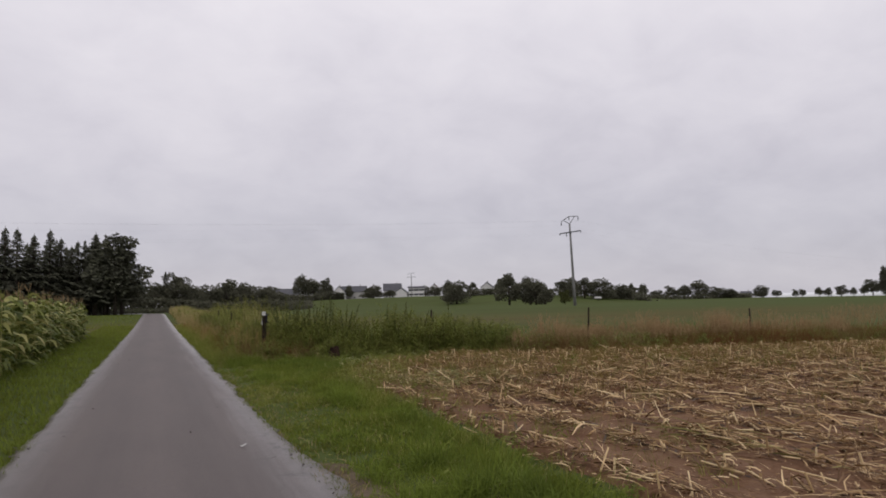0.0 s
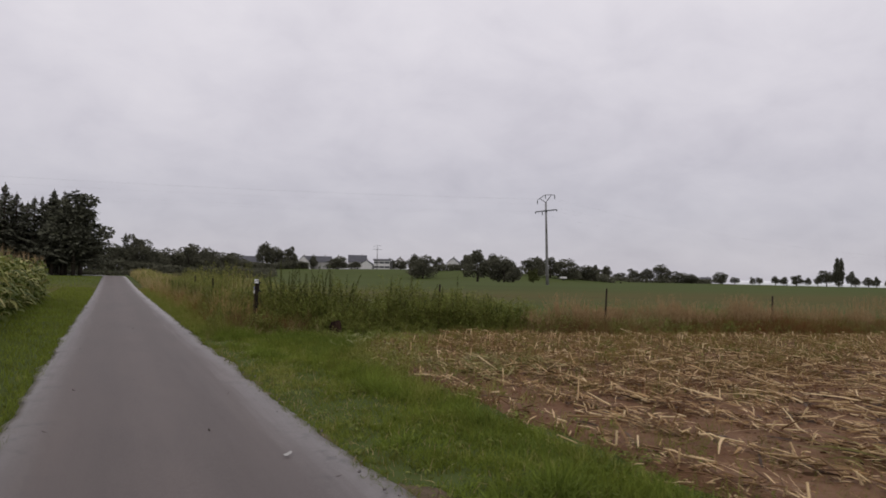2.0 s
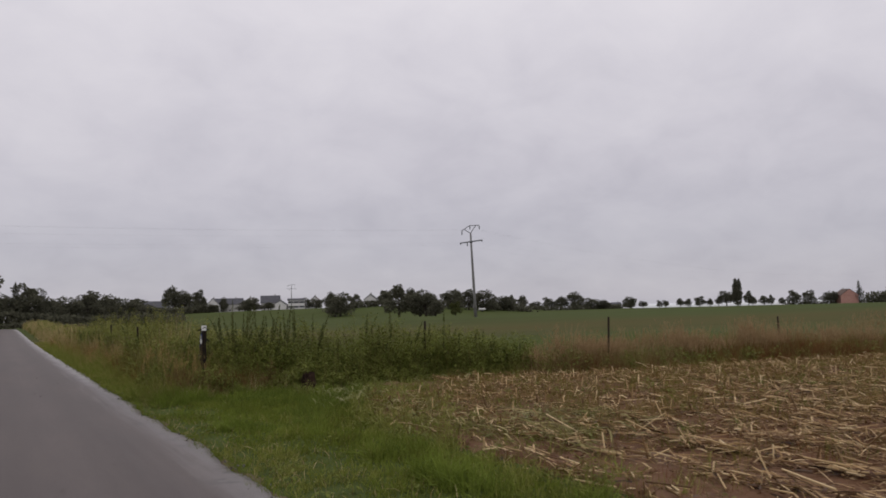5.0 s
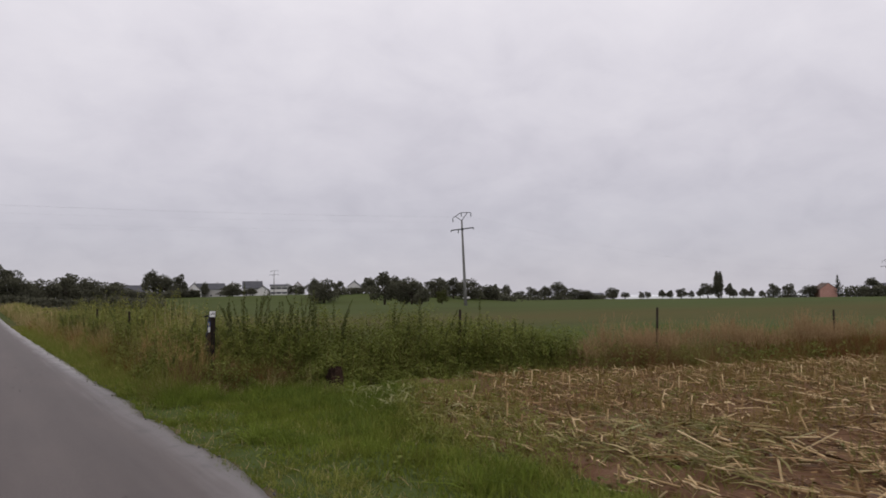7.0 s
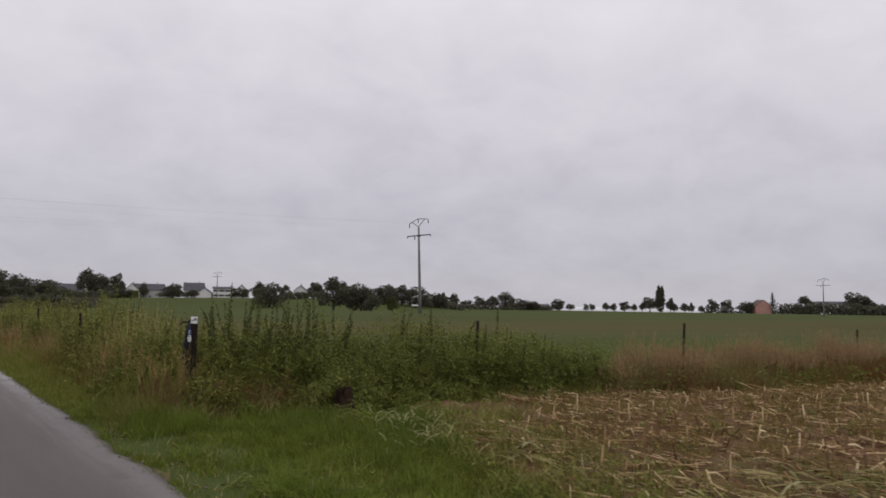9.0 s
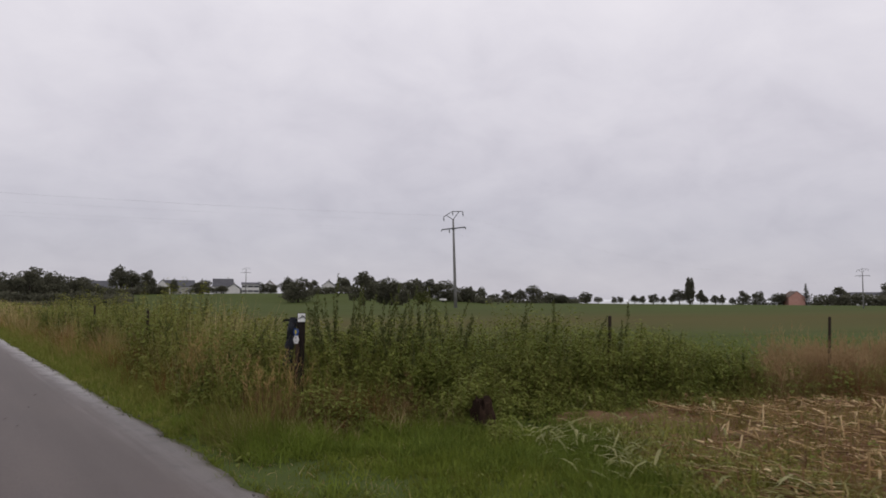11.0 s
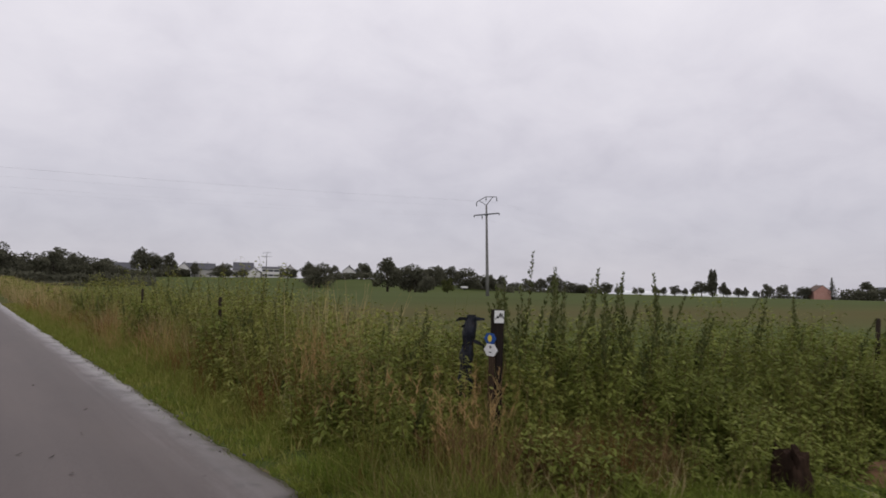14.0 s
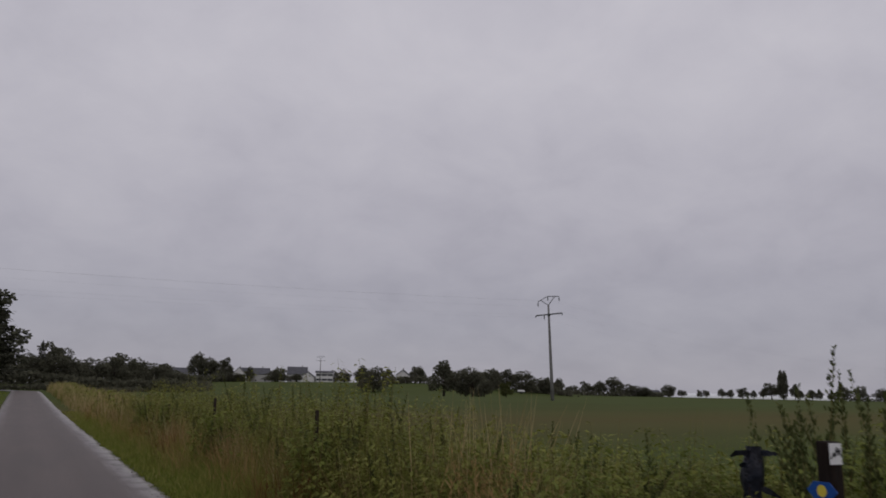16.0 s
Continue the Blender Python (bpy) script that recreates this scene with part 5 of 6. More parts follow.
x, y, h = x[keep_out], y[keep_out], h[keep_out]
weed_bed("dense dark green nettles and mugwort along the fence", x, y, h, 116, 0.059, spike=0.05, lean=0.22)
tallest = np.array([(3.57, 20.37, 1.84), (4.11, 20.52, 1.72), (3.68, 20.2, 1.55), (4.6, 20.1, 1.60), (5.2, 19.95, 1.5), (4.9, 20.4, 1.58), (3.4, 20.1, 1.45)])
px = np.concatenate([bx + rng.normal(-0.15, 0.12, 26) for bx, by, _ in FENCE_B[:4]])
py = np.concatenate([by + rng.normal(-0.5, 0.35, 26) for bx, by, _ in FENCE_B[:4]])
weed_bed("tall weeds and grass hiding the feet of the fence posts", px, py, rng.uniform(0.8, 1.15, len(px)), 56, 0.085, spike=0.1)
cx, cy = np.array([2.45, 2.6, 3.1, 3.3, 2.9]), np.array([21.4, 22.6, 26.6, 28.2, 30.5])
px, py = np.repeat(cx, 22) + rng.normal(0, 0.2, 110), np.repeat(cy, 22) + rng.normal(0, 0.35, 110)
weed_bed("dark leafy clumps of nettles beside the lane fence", px, py, rng.uniform(0.55, 1.0, 110) * np.where(py > 25, 1.25, 0.75), 76, 0.07, spike=0.1)
weed_bed("tallest mugwort stems beside the marker post", tallest[:, 0], tallest[:, 1], tallest[:, 2], 90, 0.06, spike=1.0, lean=0.05, fat=1.25)
n = 40
weed_bed("low weeds at the foot of the marker post", rng.uniform(2.55, 3.2, n), rng.uniform(18.9, 19.5, n), rng.uniform(0.35, 0.6, n), 60, 0.06)
n = 38
x = np.concatenate([rng.uniform(3.2, 5.3, 30), rng.uniform(5.3, 8.8, 8)])
y = fence_y(x) + rng.uniform(-0.25, 0.7, n)
weed_bed("tall mugwort with dark seed spikes above the nettles", x, y, rng.uniform(1.3, 1.78, n) * np.where(x > 5.3, 0.86, 1.0), 70, 0.050, spike=1.0, lean=0.18, fat=1.35)
n = 1350
y = 20.4 + 24 * rng.random(n) ** 1.3
x = np.interp(y, (20, 22, 24, 30, 45), (2.35, 2.3, 2.6, 2.5, 2.3)) + rng.random(n) * np.interp(y, (20, 27, 34, 45), (3.0, 2.5, 1.7, 1.4))
h = rng.uniform(0.65, 1.2, n) * np.interp(x, (2.0, 2.5, 3.1, 3.6, 5.4), (0.3, 0.65, 1.0, 1.08, 0.75)) * np.interp(y, (20, 24, 27, 40), (0.95, 1.1, 1.3, 1.25)) * (1 + 0.35 * lumps(x, y, 1.6, 4.0))
weed_bed("green weeds growing along the fence beside the lane", x, y, h, 58, 0.074, spike=0.10, leaf=PALE_WEED)
n = 420
x, y = rng.uniform(2.6, 6.2, n), rng.uniform(20.7, 27.5, n)
weed_bed("rank green weeds behind the corner of the fence", x, y, rng.uniform(0.55, 1.05, n) * np.interp(x, (2.6, 4.5, 6.2), (1.0, 0.9, 0.65)), 44, 0.085, spike=0.12)
x, y = rng.uniform(2.3, 5.6, 420), rng.uniform(20.4, 27.5, 420)
stuff("tall_grass", "tall green grass among the weeds behind the fence", "grass", [tufts(x, y, 22, rng.uniform(0.55, 1.05, len(x)), 0.006, 0.2, 0.35)], TALL_GREEN)
x, y = rng.uniform(2.3, 5.0, 46), rng.uniform(20.6, 27.5, 46)
stuff("dry_grass", "dry grass stalks among the weeds behind the fence", "grass", [tufts(x, y, 14, rng.uniform(0.6, 1.1, len(x)), 0.006, 0.2, 0.3)], BLOND)
x = rng.uniform(2.4, 8.8, 260)
y = fence_y(x) + rng.uniform(-0.8, 0.9, 260)
stuff("tall_grass", "grass stalks growing through the nettles", "grass", [tufts(x, y, 14, rng.uniform(0.6, 1.15, len(x)), 0.005, 0.16, 0.3)], TALL_GREEN)
n = 240
x = 3.3 + 4.9 * rng.random(n) ** 1.7
y = fence_y(x) - 0.65 - 0.75 * rng.random(n) ** 1.4
away = (np.hypot(x - 4.42, y - 18.38) > 0.26) & ~((np.abs(x - 4.42 - 1.1 * (y - 18.38)) < 0.26) & (y < 18.4))
x, y = x[away], y[away]
weed_bed("low green weeds in the corner of the stubble field", x, y, rng.uniform(0.25, 0.62, len(x)) * np.interp(fence_y(x) - y, (0.6, 1.4), (1.1, 0.55)), 60, 0.056)
n = 20
weed_bed("small leafy clump before the stand-in stump", rng.normal(4.0, 0.10, n), rng.normal(17.55, 0.10, n), rng.uniform(0.18, 0.36, n), 40, 0.045)
n = 46
a = rng.uniform(0, 2 * np.pi, n)
weed_bed("weeds crowding round the stand-in stump", 4.42 + 0.30 * np.cos(a), 18.40 + 0.30 * np.sin(a), np.where(np.sin(a) > -0.1, rng.uniform(0.45, 0.8, n), rng.uniform(0.10, 0.22, n)), 60, 0.06, lean=0.35)
x, y = rng.uniform(3.4, 7.4, 1900), rng.uniform(15.4, 18.6, 1900)
x, y = keep(x, y, x < soil_x(y) + 1.5, lumps(x, y, 0.55, 161.0) > -0.12 + 0.2 * (x > 4.3), rng.random(1900) < np.interp(x - soil_x(y), (0, 0.7, 1.5), (1.0, 0.8, 0.2)))
stuff("verge_tufts", "long grass in the corner of the stubble field", "grass", [tufts(x, y, 16, rng.uniform(0.12, 0.3, len(x)), 0.006, 0.45, 0.6, 0.05)], DEEP)
x, y = rng.uniform(5.2, 9.0, 60), rng.uniform(16.6, 18.0, 60)
stuff("verge_tufts", "grass tufts at the edge of the stubble", "grass", [tufts(x, y, 16, rng.uniform(0.1, 0.28, len(x)), 0.005, 0.45, 0.6, 0.06)], GRASS)
n = 420
x, y = rng.uniform(2.3, 4.2, n), rng.uniform(44, 112, n)
weed_bed("distant green weeds beside the lane", x, y, rng.uniform(0.6, 1.15, n) * (1 + 0.25 * lumps(x, y, 4, 4.0)), 26, 0.22, spike=0.1, leaf=PALE_WEED)
n = 420
x = rng.uniform(9.0, 26, n)
y = rng.uniform(edge_y(x) - 0.05, fence_y(x) + 0.3)
weed_bed("low green weeds at the foot of the fence", x, y, rng.uniform(0.2, 0.55, n) * np.interp(x, (9, 12, 26), (1.4, 1.0, 0.9)), 40, 0.075)

# tall dry grasses
x = rng.uniform(9.2, 27, 1500)
y = rng.uniform(0, 1, len(x)) * (fence_y(x) + 0.8 - edge_y(x)) + edge_y(x) + 0.1
thick = np.interp(x, (9, 10, 11.5, 12.8, 13.4, 13.9, 14.2, 15, 16, 17, 18.2, 19, 21, 24, 27), (-0.1, 0.15, 0.2, 0.12, -0.3, -0.32, 0.3, 0.22, 0.36, 0.3, 0.22, -0.05, 0.15, 0.1, 0.15)) + 0.34 * lumps(x, y, 0.8, 7.0) + 0.22 * lumps(x, 0 * x, 1.9, 9.0)
red = ((x > 13.9) & (x < 18.4)) | (lumps(x, 0 * x, 2.0, 19.0) > 0.25)
x, y, thick, red = x[thick > -0.06], y[thick > -0.06], thick[thick > -0.06], red[thick > -0.06]
red = red ^ (rng.random(len(x)) < 0.15)
stuff("russet_grass", "dark russet tussocks of tall grass along the field fence", "grass", [tufts(x[red], y[red], 44, (0.48 + 0.62 * thick[red]) * rng.uniform(0.6, 1.15, int(red.sum())), 0.0055, 0.3, 0.4, 0.12)], RUSSET)
lx = np.concatenate([rng.uniform(13.6, 18.6, 420), rng.uniform(10.5, 12.6, 90), rng.uniform(20.5, 23.5, 120)])
ly = rng.uniform(0, 1, len(lx)) * (fence_y(lx) + 0.5 - edge_y(lx)) + edge_y(lx) + 0.15
lx, ly = keep(lx, ly, lumps(lx, ly, 0.9, 17.0) > -0.25)
stuff("russet_grass", "low dark red-brown grass matted at the field edge", "grass", [tufts(lx, ly, 40, rng.uniform(0.2, 0.42, len(lx)), 0.007, 0.4, 0.5, 0.12)], RUSSET)
stuff("russet_grass", "faded brown grass between the russet tussocks", "grass", [tufts(x[~red], y[~red], 34, (0.50 + 0.78 * thick[~red]) * rng.uniform(0.55, 1.2, int((~red).sum())), 0.0045, 0.32, 0.4, 0.14)], FADED)


def plumes(x, y, each, h, spread_=0.10):
    """Grass stems that end in loose feathery heads."""
    n = len(x) * each
    px_, py_ = np.repeat(x, each) + rng.normal(0, spread_, n), np.repeat(y, each) + rng.normal(0, spread_, n)
    hh = np.repeat(h, each) * rng.uniform(0.7, 1.1, n)
    p = np.stack([px_, py_, on_ground(px_, py_)], 1)
    d = upright(n, 0.18)
    bow = circle(n) * (hh * np.abs(rng.normal(0, 0.16, n)))[:, None]
    stems = strips(p, d, across(d), hh, np.full(n, 0.004), bow, (1.0, 0.8, 0.4))
    who = np.repeat(np.arange(n), 16)
    t = 0.62 + 0.4 * rng.random(len(who))
    at_ = p[who] + d[who] * (hh[who] * t)[:, None] + bow[who] * (t * t)[:, None]
    way = unit(d[who] + circle(len(who)) * 0.75 + bow[who])
    size_ = rng.uniform(0.03, 0.085, len(who)) * (1.7 - t)
    heads = strips(at_, way, across(way), size_, size_ * 0.11, 0 * way, (1.0, 0.4))
    return [stems, heads]


cx = np.concatenate([rng.uniform(9.3, 27, 26), rng.normal(11.0, 0.35, 5), rng.normal(12.4, 0.3, 5), rng.normal(14.4, 0.3, 7), rng.normal(16.1, 0.35, 7), rng.normal(17.6, 0.3, 4)])
cy = fence_y(cx) + rng.uniform(-0.9, 0.5, len(cx))
tall_ = rng.uniform(0.62, 1.12, len(cx))
who = np.repeat(np.arange(len(cx)), 7)
stuff("dry_grass", "pale feathery dry grass heads along the fence", "grass", plumes(cx[who] + rng.normal(0, 0.22, len(who)), cy[who] + rng.normal(0, 0.16, len(who)), 9, tall_[who]), PLUME)
x = rng.uniform(8.6, 27, 700)
y = rng.uniform(0, 1, len(x)) * (fence_y(x) + 0.8 - edge_y(x)) + edge_y(x) + 0.05
stuff("tall_grass", "green grass between the russet tussocks", "grass", [tufts(x, y, 26, rng.uniform(0.25, 0.75, len(x)), 0.005, 0.26, 0.4, 0.12)], TALL_GREEN)
x, y = rng.uniform(2.4, 3.1, 60), 20.2 + 24 * rng.random(60) ** 1.1
stuff("dry_grass", "tall dry grass beside the lane verge", "grass", [tufts(x, y, 20, rng.uniform(0.45, 1.05, len(x)), 0.006, 0.26, 0.45)], BLOND)
x, y = rng.uniform(1.75, 2.85, 1350), 21.8 + 32 * rng.random(1350) ** 1.25
stuff("tall_grass", "pale olive grass sloping up to the lane-side fence", "grass", [tufts(x, y, 14, rng.uniform(0.3, 0.62, len(x)) * np.interp(x, (1.75, 2.2, 2.75), (0.35, 0.8, 1.2)), 0.009, 0.36, 0.5, 0.07)], LONG_GRASS)
x, y = rng.uniform(2.1, 3.2, 330), 19.9 + 30 * rng.random(330) ** 1.0
stuff("tall_grass", "tall green grass beside the lane verge", "grass", [tufts(x, y, 24, rng.uniform(0.45, 0.95, len(x)) * np.interp(x, (2.1, 2.6, 3.2), (0.5, 0.9, 1.15)), 0.007, 0.28, 0.5)], LONG_GRASS)
x, y = rng.uniform(2.2, 4.0, 620), rng.uniform(42, 112, 620)
stuff("dry_grass", "distant straw-coloured grass beside the lane", "grass", [tufts(x, y, 16, rng.uniform(0.6, 1.25, len(x)), 0.022, 0.2, 0.25, 0.12)], BLOND)
x, y = rng.uniform(2.2, 3.9, 420), rng.uniform(42, 112, 420)
stuff("tall_grass", "distant green grass beside the lane", "grass", [tufts(x, y, 14, rng.uniform(0.5, 1.05, len(x)), 0.024, 0.2, 0.25, 0.12)], TALL_GREEN)
x = 1.8 + 2.4 * rng.random(60) ** 1.2
y = 19.3 + 0.45 * rng.normal(size=60) - 0.15 * (x - 3)
stuff("dry_grass", "bleached grass tufts in front of the weeds", "grass", [tufts(x, y, 18, rng.uniform(0.2, 0.55, len(x)), 0.005, 0.4, 0.3)], BLOND)
x = 1.7 + 2.0 * rng.random(170) ** 1.6
y = 19.4 + 0.4 * rng.normal(size=170) - 0.15 * (x - 3)
stuff("tall_grass", "mixed green grass in front of the weeds", "grass", [tufts(x, y, 20, rng.uniform(0.15, 0.5, len(x)), 0.006, 0.4, 0.5)], TALL_GREEN)
x, y = spread(420, 1.7, 2.75, 18.2, 21.2)
x, y = keep(x, y, x < 2.3 + 0.3 * lumps(x, y, 0.6, 44.0) + 0.25 * (y < 19.4))
stuff("lush_grass", "long bright green grass leaning over at the lane side", "grass", [tufts(x, y, 15, rng.uniform(0.18, 0.42, len(x)), 0.007, 0.45, 0.75, 0.06)], LUSH)
x = np.concatenate([rng.normal(3.2, 0.12, 26), rng.normal(3.0, 0.3, 34), rng.normal(3.75, 0.25, 26), rng.normal(2.3, 0.25, 26), rng.uniform(1.9, 3.0, 30)])
y = np.concatenate([rng.normal(19.2, 0.12, 26), rng.normal(19.35, 0.2, 34), rng.normal(19.5, 0.2, 26), rng.normal(20.2, 0.3, 26), rng.uniform(20.5, 27, 30)])
stuff("russet_grass", "withered russet grass tufts in front of the weeds", "grass", [tufts(x, y, 26, rng.uniform(0.25, 0.62, len(x)), 0.0045, 0.26, 0.3, 0.07)], RUSSET)
x, y = rng.uniform(2.0, 3.3, 110), 19.1 + 1.7 * rng.random(110)
stuff("tall_grass", "long leaning grass round the marker post", "grass", [tufts(x, y, 13, rng.uniform(0.4, 0.95, len(x)), 0.005, 0.34, 0.35, 0.07)], LONG_GRASS)
x, y = np.concatenate([rng.normal(3.3, 0.14, 16), rng.normal(3.75, 0.16, 14), rng.normal(3.0, 0.2, 12)]), np.concatenate([rng.normal(19.15, 0.1, 16), rng.normal(19.1, 0.12, 14), rng.normal(19.2, 0.12, 12)])
stuff("dry_grass", "faded pinkish-brown grass plumes in front of the weeds", "grass", [tufts(x, y, 24, rng.uniform(0.35, 0.62, len(x)), 0.004, 0.3, 0.35, 0.06)], FADED)
cx = np.concatenate([rng.uniform(2.1, 4.4, 14), rng.normal(2.35, 0.15, 4)])
cy = 19.35 - 0.12 * (cx - 3.0) + rng.normal(0, 0.22, len(cx))
stuff("dry_grass", "fine tan grass plumes before the marker post", "grass", plumes(cx, cy, 8, rng.uniform(0.3, 0.62, len(cx)), 0.09), FADED)
cx, cy = rng.uniform(2.1, 3.2, 26), rng.uniform(19.2, 23.5, 26)
stuff("dry_grass", "loose tan grass heads among the lane-side weeds", "grass", plumes(cx, cy, 8, rng.uniform(0.6, 1.05, len(cx)), 0.12), TAWNY)
x, y = rng.uniform(2.0, 3.1, 330), 27.5 + 26 * rng.random(330)
stuff("dry_grass", "tawny dry grass on the bank beside the lane", "grass", [tufts(x, y, 16, rng.uniform(0.45, 1.0, len(x)) * np.interp(x, (2.0, 2.5), (0.6, 1.0)), 0.010, 0.26, 0.4, 0.1)], TAWNY)
x, y = rng.uniform(1.9, 2.9, 330), 26.5 + 26 * rng.random(330)
stuff("tall_grass", "light olive grass on the bank beside the lane", "grass", [tufts(x, y, 16, rng.uniform(0.35, 0.85, len(x)) * np.interp(x, (1.9, 2.5), (0.5, 1.0)), 0.010, 0.28, 0.45, 0.1)], LONG_GRASS)
x, y = rng.uniform(2.3, 3.4, 36), 20.6 + 4.5 * rng.random(36)
stuff("dry_grass", "pale bleached stalks standing in the nettle clumps", "grass", [tufts(x, y, 9, rng.uniform(0.7, 1.2, len(x)), 0.006, 0.28, 0.35, 0.08)], BLOND)
cx, cy = rng.uniform(2.25, 3.1, 30), 24.5 + 40 * rng.random(30) ** 1.0
x, y = np.repeat(cx, 7) + rng.normal(0, 0.16, 210), np.repeat(cy, 7) + rng.normal(0, 0.4, 210)
stuff("dry_grass", "blond tussocks of dry grass beside the lane", "grass", [tufts(x, y, 26, rng.uniform(0.5, 1.05, len(x)), 0.006, 0.24, 0.4, 0.07)], BLOND)
cx, cy = rng.uniform(2.2, 3.0, 26), 21.5 + 40 * rng.random(26) ** 1.2
x, y = np.repeat(cx, 8) + rng.normal(0, 0.14, 208), np.repeat(cy, 8) + rng.normal(0, 0.4, 208)
stuff("russet_grass", "russet tussocks of withered grass beside the lane", "grass", [tufts(x, y, 26, rng.uniform(0.4, 0.85, len(x)), 0.006, 0.24, 0.4, 0.08)], RUSSET)
x, y = rng.uniform(2.5, 3.7, 60), rng.uniform(21.3, 28.5, 60)
stuff("reed_grass", "tall pale green reed-like grass behind the weeds", "grass", [tufts(x, y, 16, rng.uniform(0.9, 1.35, len(x)), 0.011, 0.14, 0.3, 0.08)], TALL_GREEN)
for side in (-1, 1):
    y = 3 + 45 * rng.random(1300) ** 1.3
    x = side * (1.36 + np.abs(rng.normal(0.02, 0.10, 1300)) + 0.10 * lumps(y, 0 * y, 0.8, 71.0 + side))
    stuff("verge_tufts", "ragged grass tufts hanging over the asphalt edge", "grass", [tufts(x, y, 12, rng.uniform(0.04, 0.13, len(x)), 0.007, 0.7, 0.6, 0.04)], GRASS)
n = 240
x, y = spread(n, 1.6, 3.6, 3.2, 19)
x, y = keep(x, y, x < soil_x(y), lumps(x, y, 0.9, 41.0) > -0.05)
weed_bed("low broad-leaved herbs in the verge grass", x, y, rng.uniform(0.05, 0.13, len(x)), 16, 0.06)
n = 520
y = 19.7 + 6.5 * rng.random(n) ** 1.1
x = 2.1 + 1.15 * rng.random(n)
h = rng.uniform(0.5, 0.95, n) * np.interp(x, (2.1, 2.5, 3.2), (0.42, 0.95, 1.15)) * (1 + 0.4 * lumps(x, y, 1.1, 14.0))
clear = (np.hypot(x - 2.75, y - 19.8) > 0.3) & ~((x < 2.75) & (y < 19.95) & (x + y > 21.2))
weed_bed("leafy dark weeds bulging towards the lane", x[clear], y[clear], h[clear], 76, 0.066, spike=0.08, lean=0.24, leaf=PALE_WEED)
x, y = rng.uniform(2.1, 3.4, 34), 20.3 + 8 * rng.random(34)
stuff("dry_grass", "leaning blond stalks among the lane-side weeds", "grass", [tufts(x, y, 9, rng.uniform(0.7, 1.25, len(x)), 0.005, 0.3, 0.3, 0.12)], BLOND)
x, y = rng.uniform(1.48, 2.5, 3000), 20.4 + 30 * rng.random(3000) ** 1.25
fresh = rng.random(len(x)) < 0.50 + 0.5 * lumps(x, y, 1.2, 33.0)
tall_ = rng.uniform(0.08, 0.24, len(x)) * np.interp(x, (1.48, 1.8, 2.2, 2.5), (0.5, 0.9, 1.6, 2.2))
for some, look_of, skin_ in ((fresh, "bright leafy grass along the lane edge", LUSH), (~fresh, "yellowing leafy grass along the lane edge", LONG_GRASS)):
    stuff("verge_tufts", look_of, "grass", [tufts(x[some], y[some], 13, tall_[some], 0.008, 0.5, 0.65, 0.05)], skin_)
n = 120
gx, gy = rng.normal(3.05, 0.22, n), rng.normal(23.2, 0.35, n)
p = np.stack([gx, gy, on_ground(gx, gy)], 1)
d = unit(np.array([0.05, -0.03, 1.0]) + rng.normal(0, 0.13, (n, 3)))
stuff("pale_stalks", "bundle of tall pale dead grass stalks", "grass", [strips(p, d, across(d), rng.uniform(0.8, 1.5, n), np.full(n, 0.011), circle(n) * rng.uniform(0, 0.25, (n, 1)), BLADE)], BLOND)

# ---- stubble ----
def inside_field(x, y, slack=0.0):
    corner_grass = (y > 16.2) & (x < 6.9 - 0.5 * (17.8 - y)) & (slack >= 0)
    return ~corner_grass & (x > soil_x(y) + 0.12 + slack) & (y < edge_y(x))


x, y = spread(125000, 3.3, 27, -6, 18.5)
rows_ = (0.5 + 0.5 * np.cos((x - 4.5 + 0.3 * lumps(x, y, 2.0, 3.0)) * 2 * np.pi / 0.87)) ** 1.6
wish = 0.12 + 1.5 * rows_ ** 1.5 * (0.65 + 0.7 * lumps(x, y, 1.2, 5.0)) + 0.06 * ease((y + 0.25 * x - 11) / 5)
wish = wish * np.maximum(np.interp(x - soil_x(y), (0, 0.8, 2.0), (0.25, 0.6, 1.0)), 0.9 * ease((y - 7.5) / 2.5)) * np.interp(y + 0.12 * x, (8.5, 11.5), (1.0, 0.46)) * np.interp(x, (10, 26), (1.0, 0.7)) * np.interp(y, (3, 7.5, 10), (0.5, 0.6, 1.15))
x, y = keep(x, y, inside_field(x, y), rng.random(len(x)) < wish)
n = len(x)
p = np.stack([x, y, soil_height(x, y) + rng.uniform(0.005, 0.05, n)], 1)
way = np.stack([np.full(n, 0.2), np.full(n, 0.98), np.zeros(n)], 1)
d = unit(way * rng.choice((-1, 1), (n, 1)) * 1.0 + circle(n) * 0.55 + np.stack([0 * x, 0 * x, rng.uniform(-0.05, 0.35, n) + 0.6 * (rng.random(n) < 0.07)], 1))
long_ = 0.05 + 0.24 * rng.random(n) ** 1.8
bend = circle(n) * (long_ * rng.uniform(0.05, 0.5, n))[:, None]
bend[:, 2] = -long_ * rng.uniform(0.0, 0.3, n)
s = unit(np.cross(d, [0, 0, 1.0]) + np.stack([0 * x, 0 * x, rng.normal(0, 0.5, n)], 1))
stuff("straw", "pale broken maize leaves littering the soil", "crop litter", [strips(p, d, s, long_, rng.uniform(0.005, 0.018, n), bend, RIBBON)], STRAW)
mats = 1750
mx = 4.5 + 0.87 * rng.integers(-2, 24, mats) + rng.normal(0, 0.11, mats)
my = 0.5 + 17.9 * rng.random(mats)
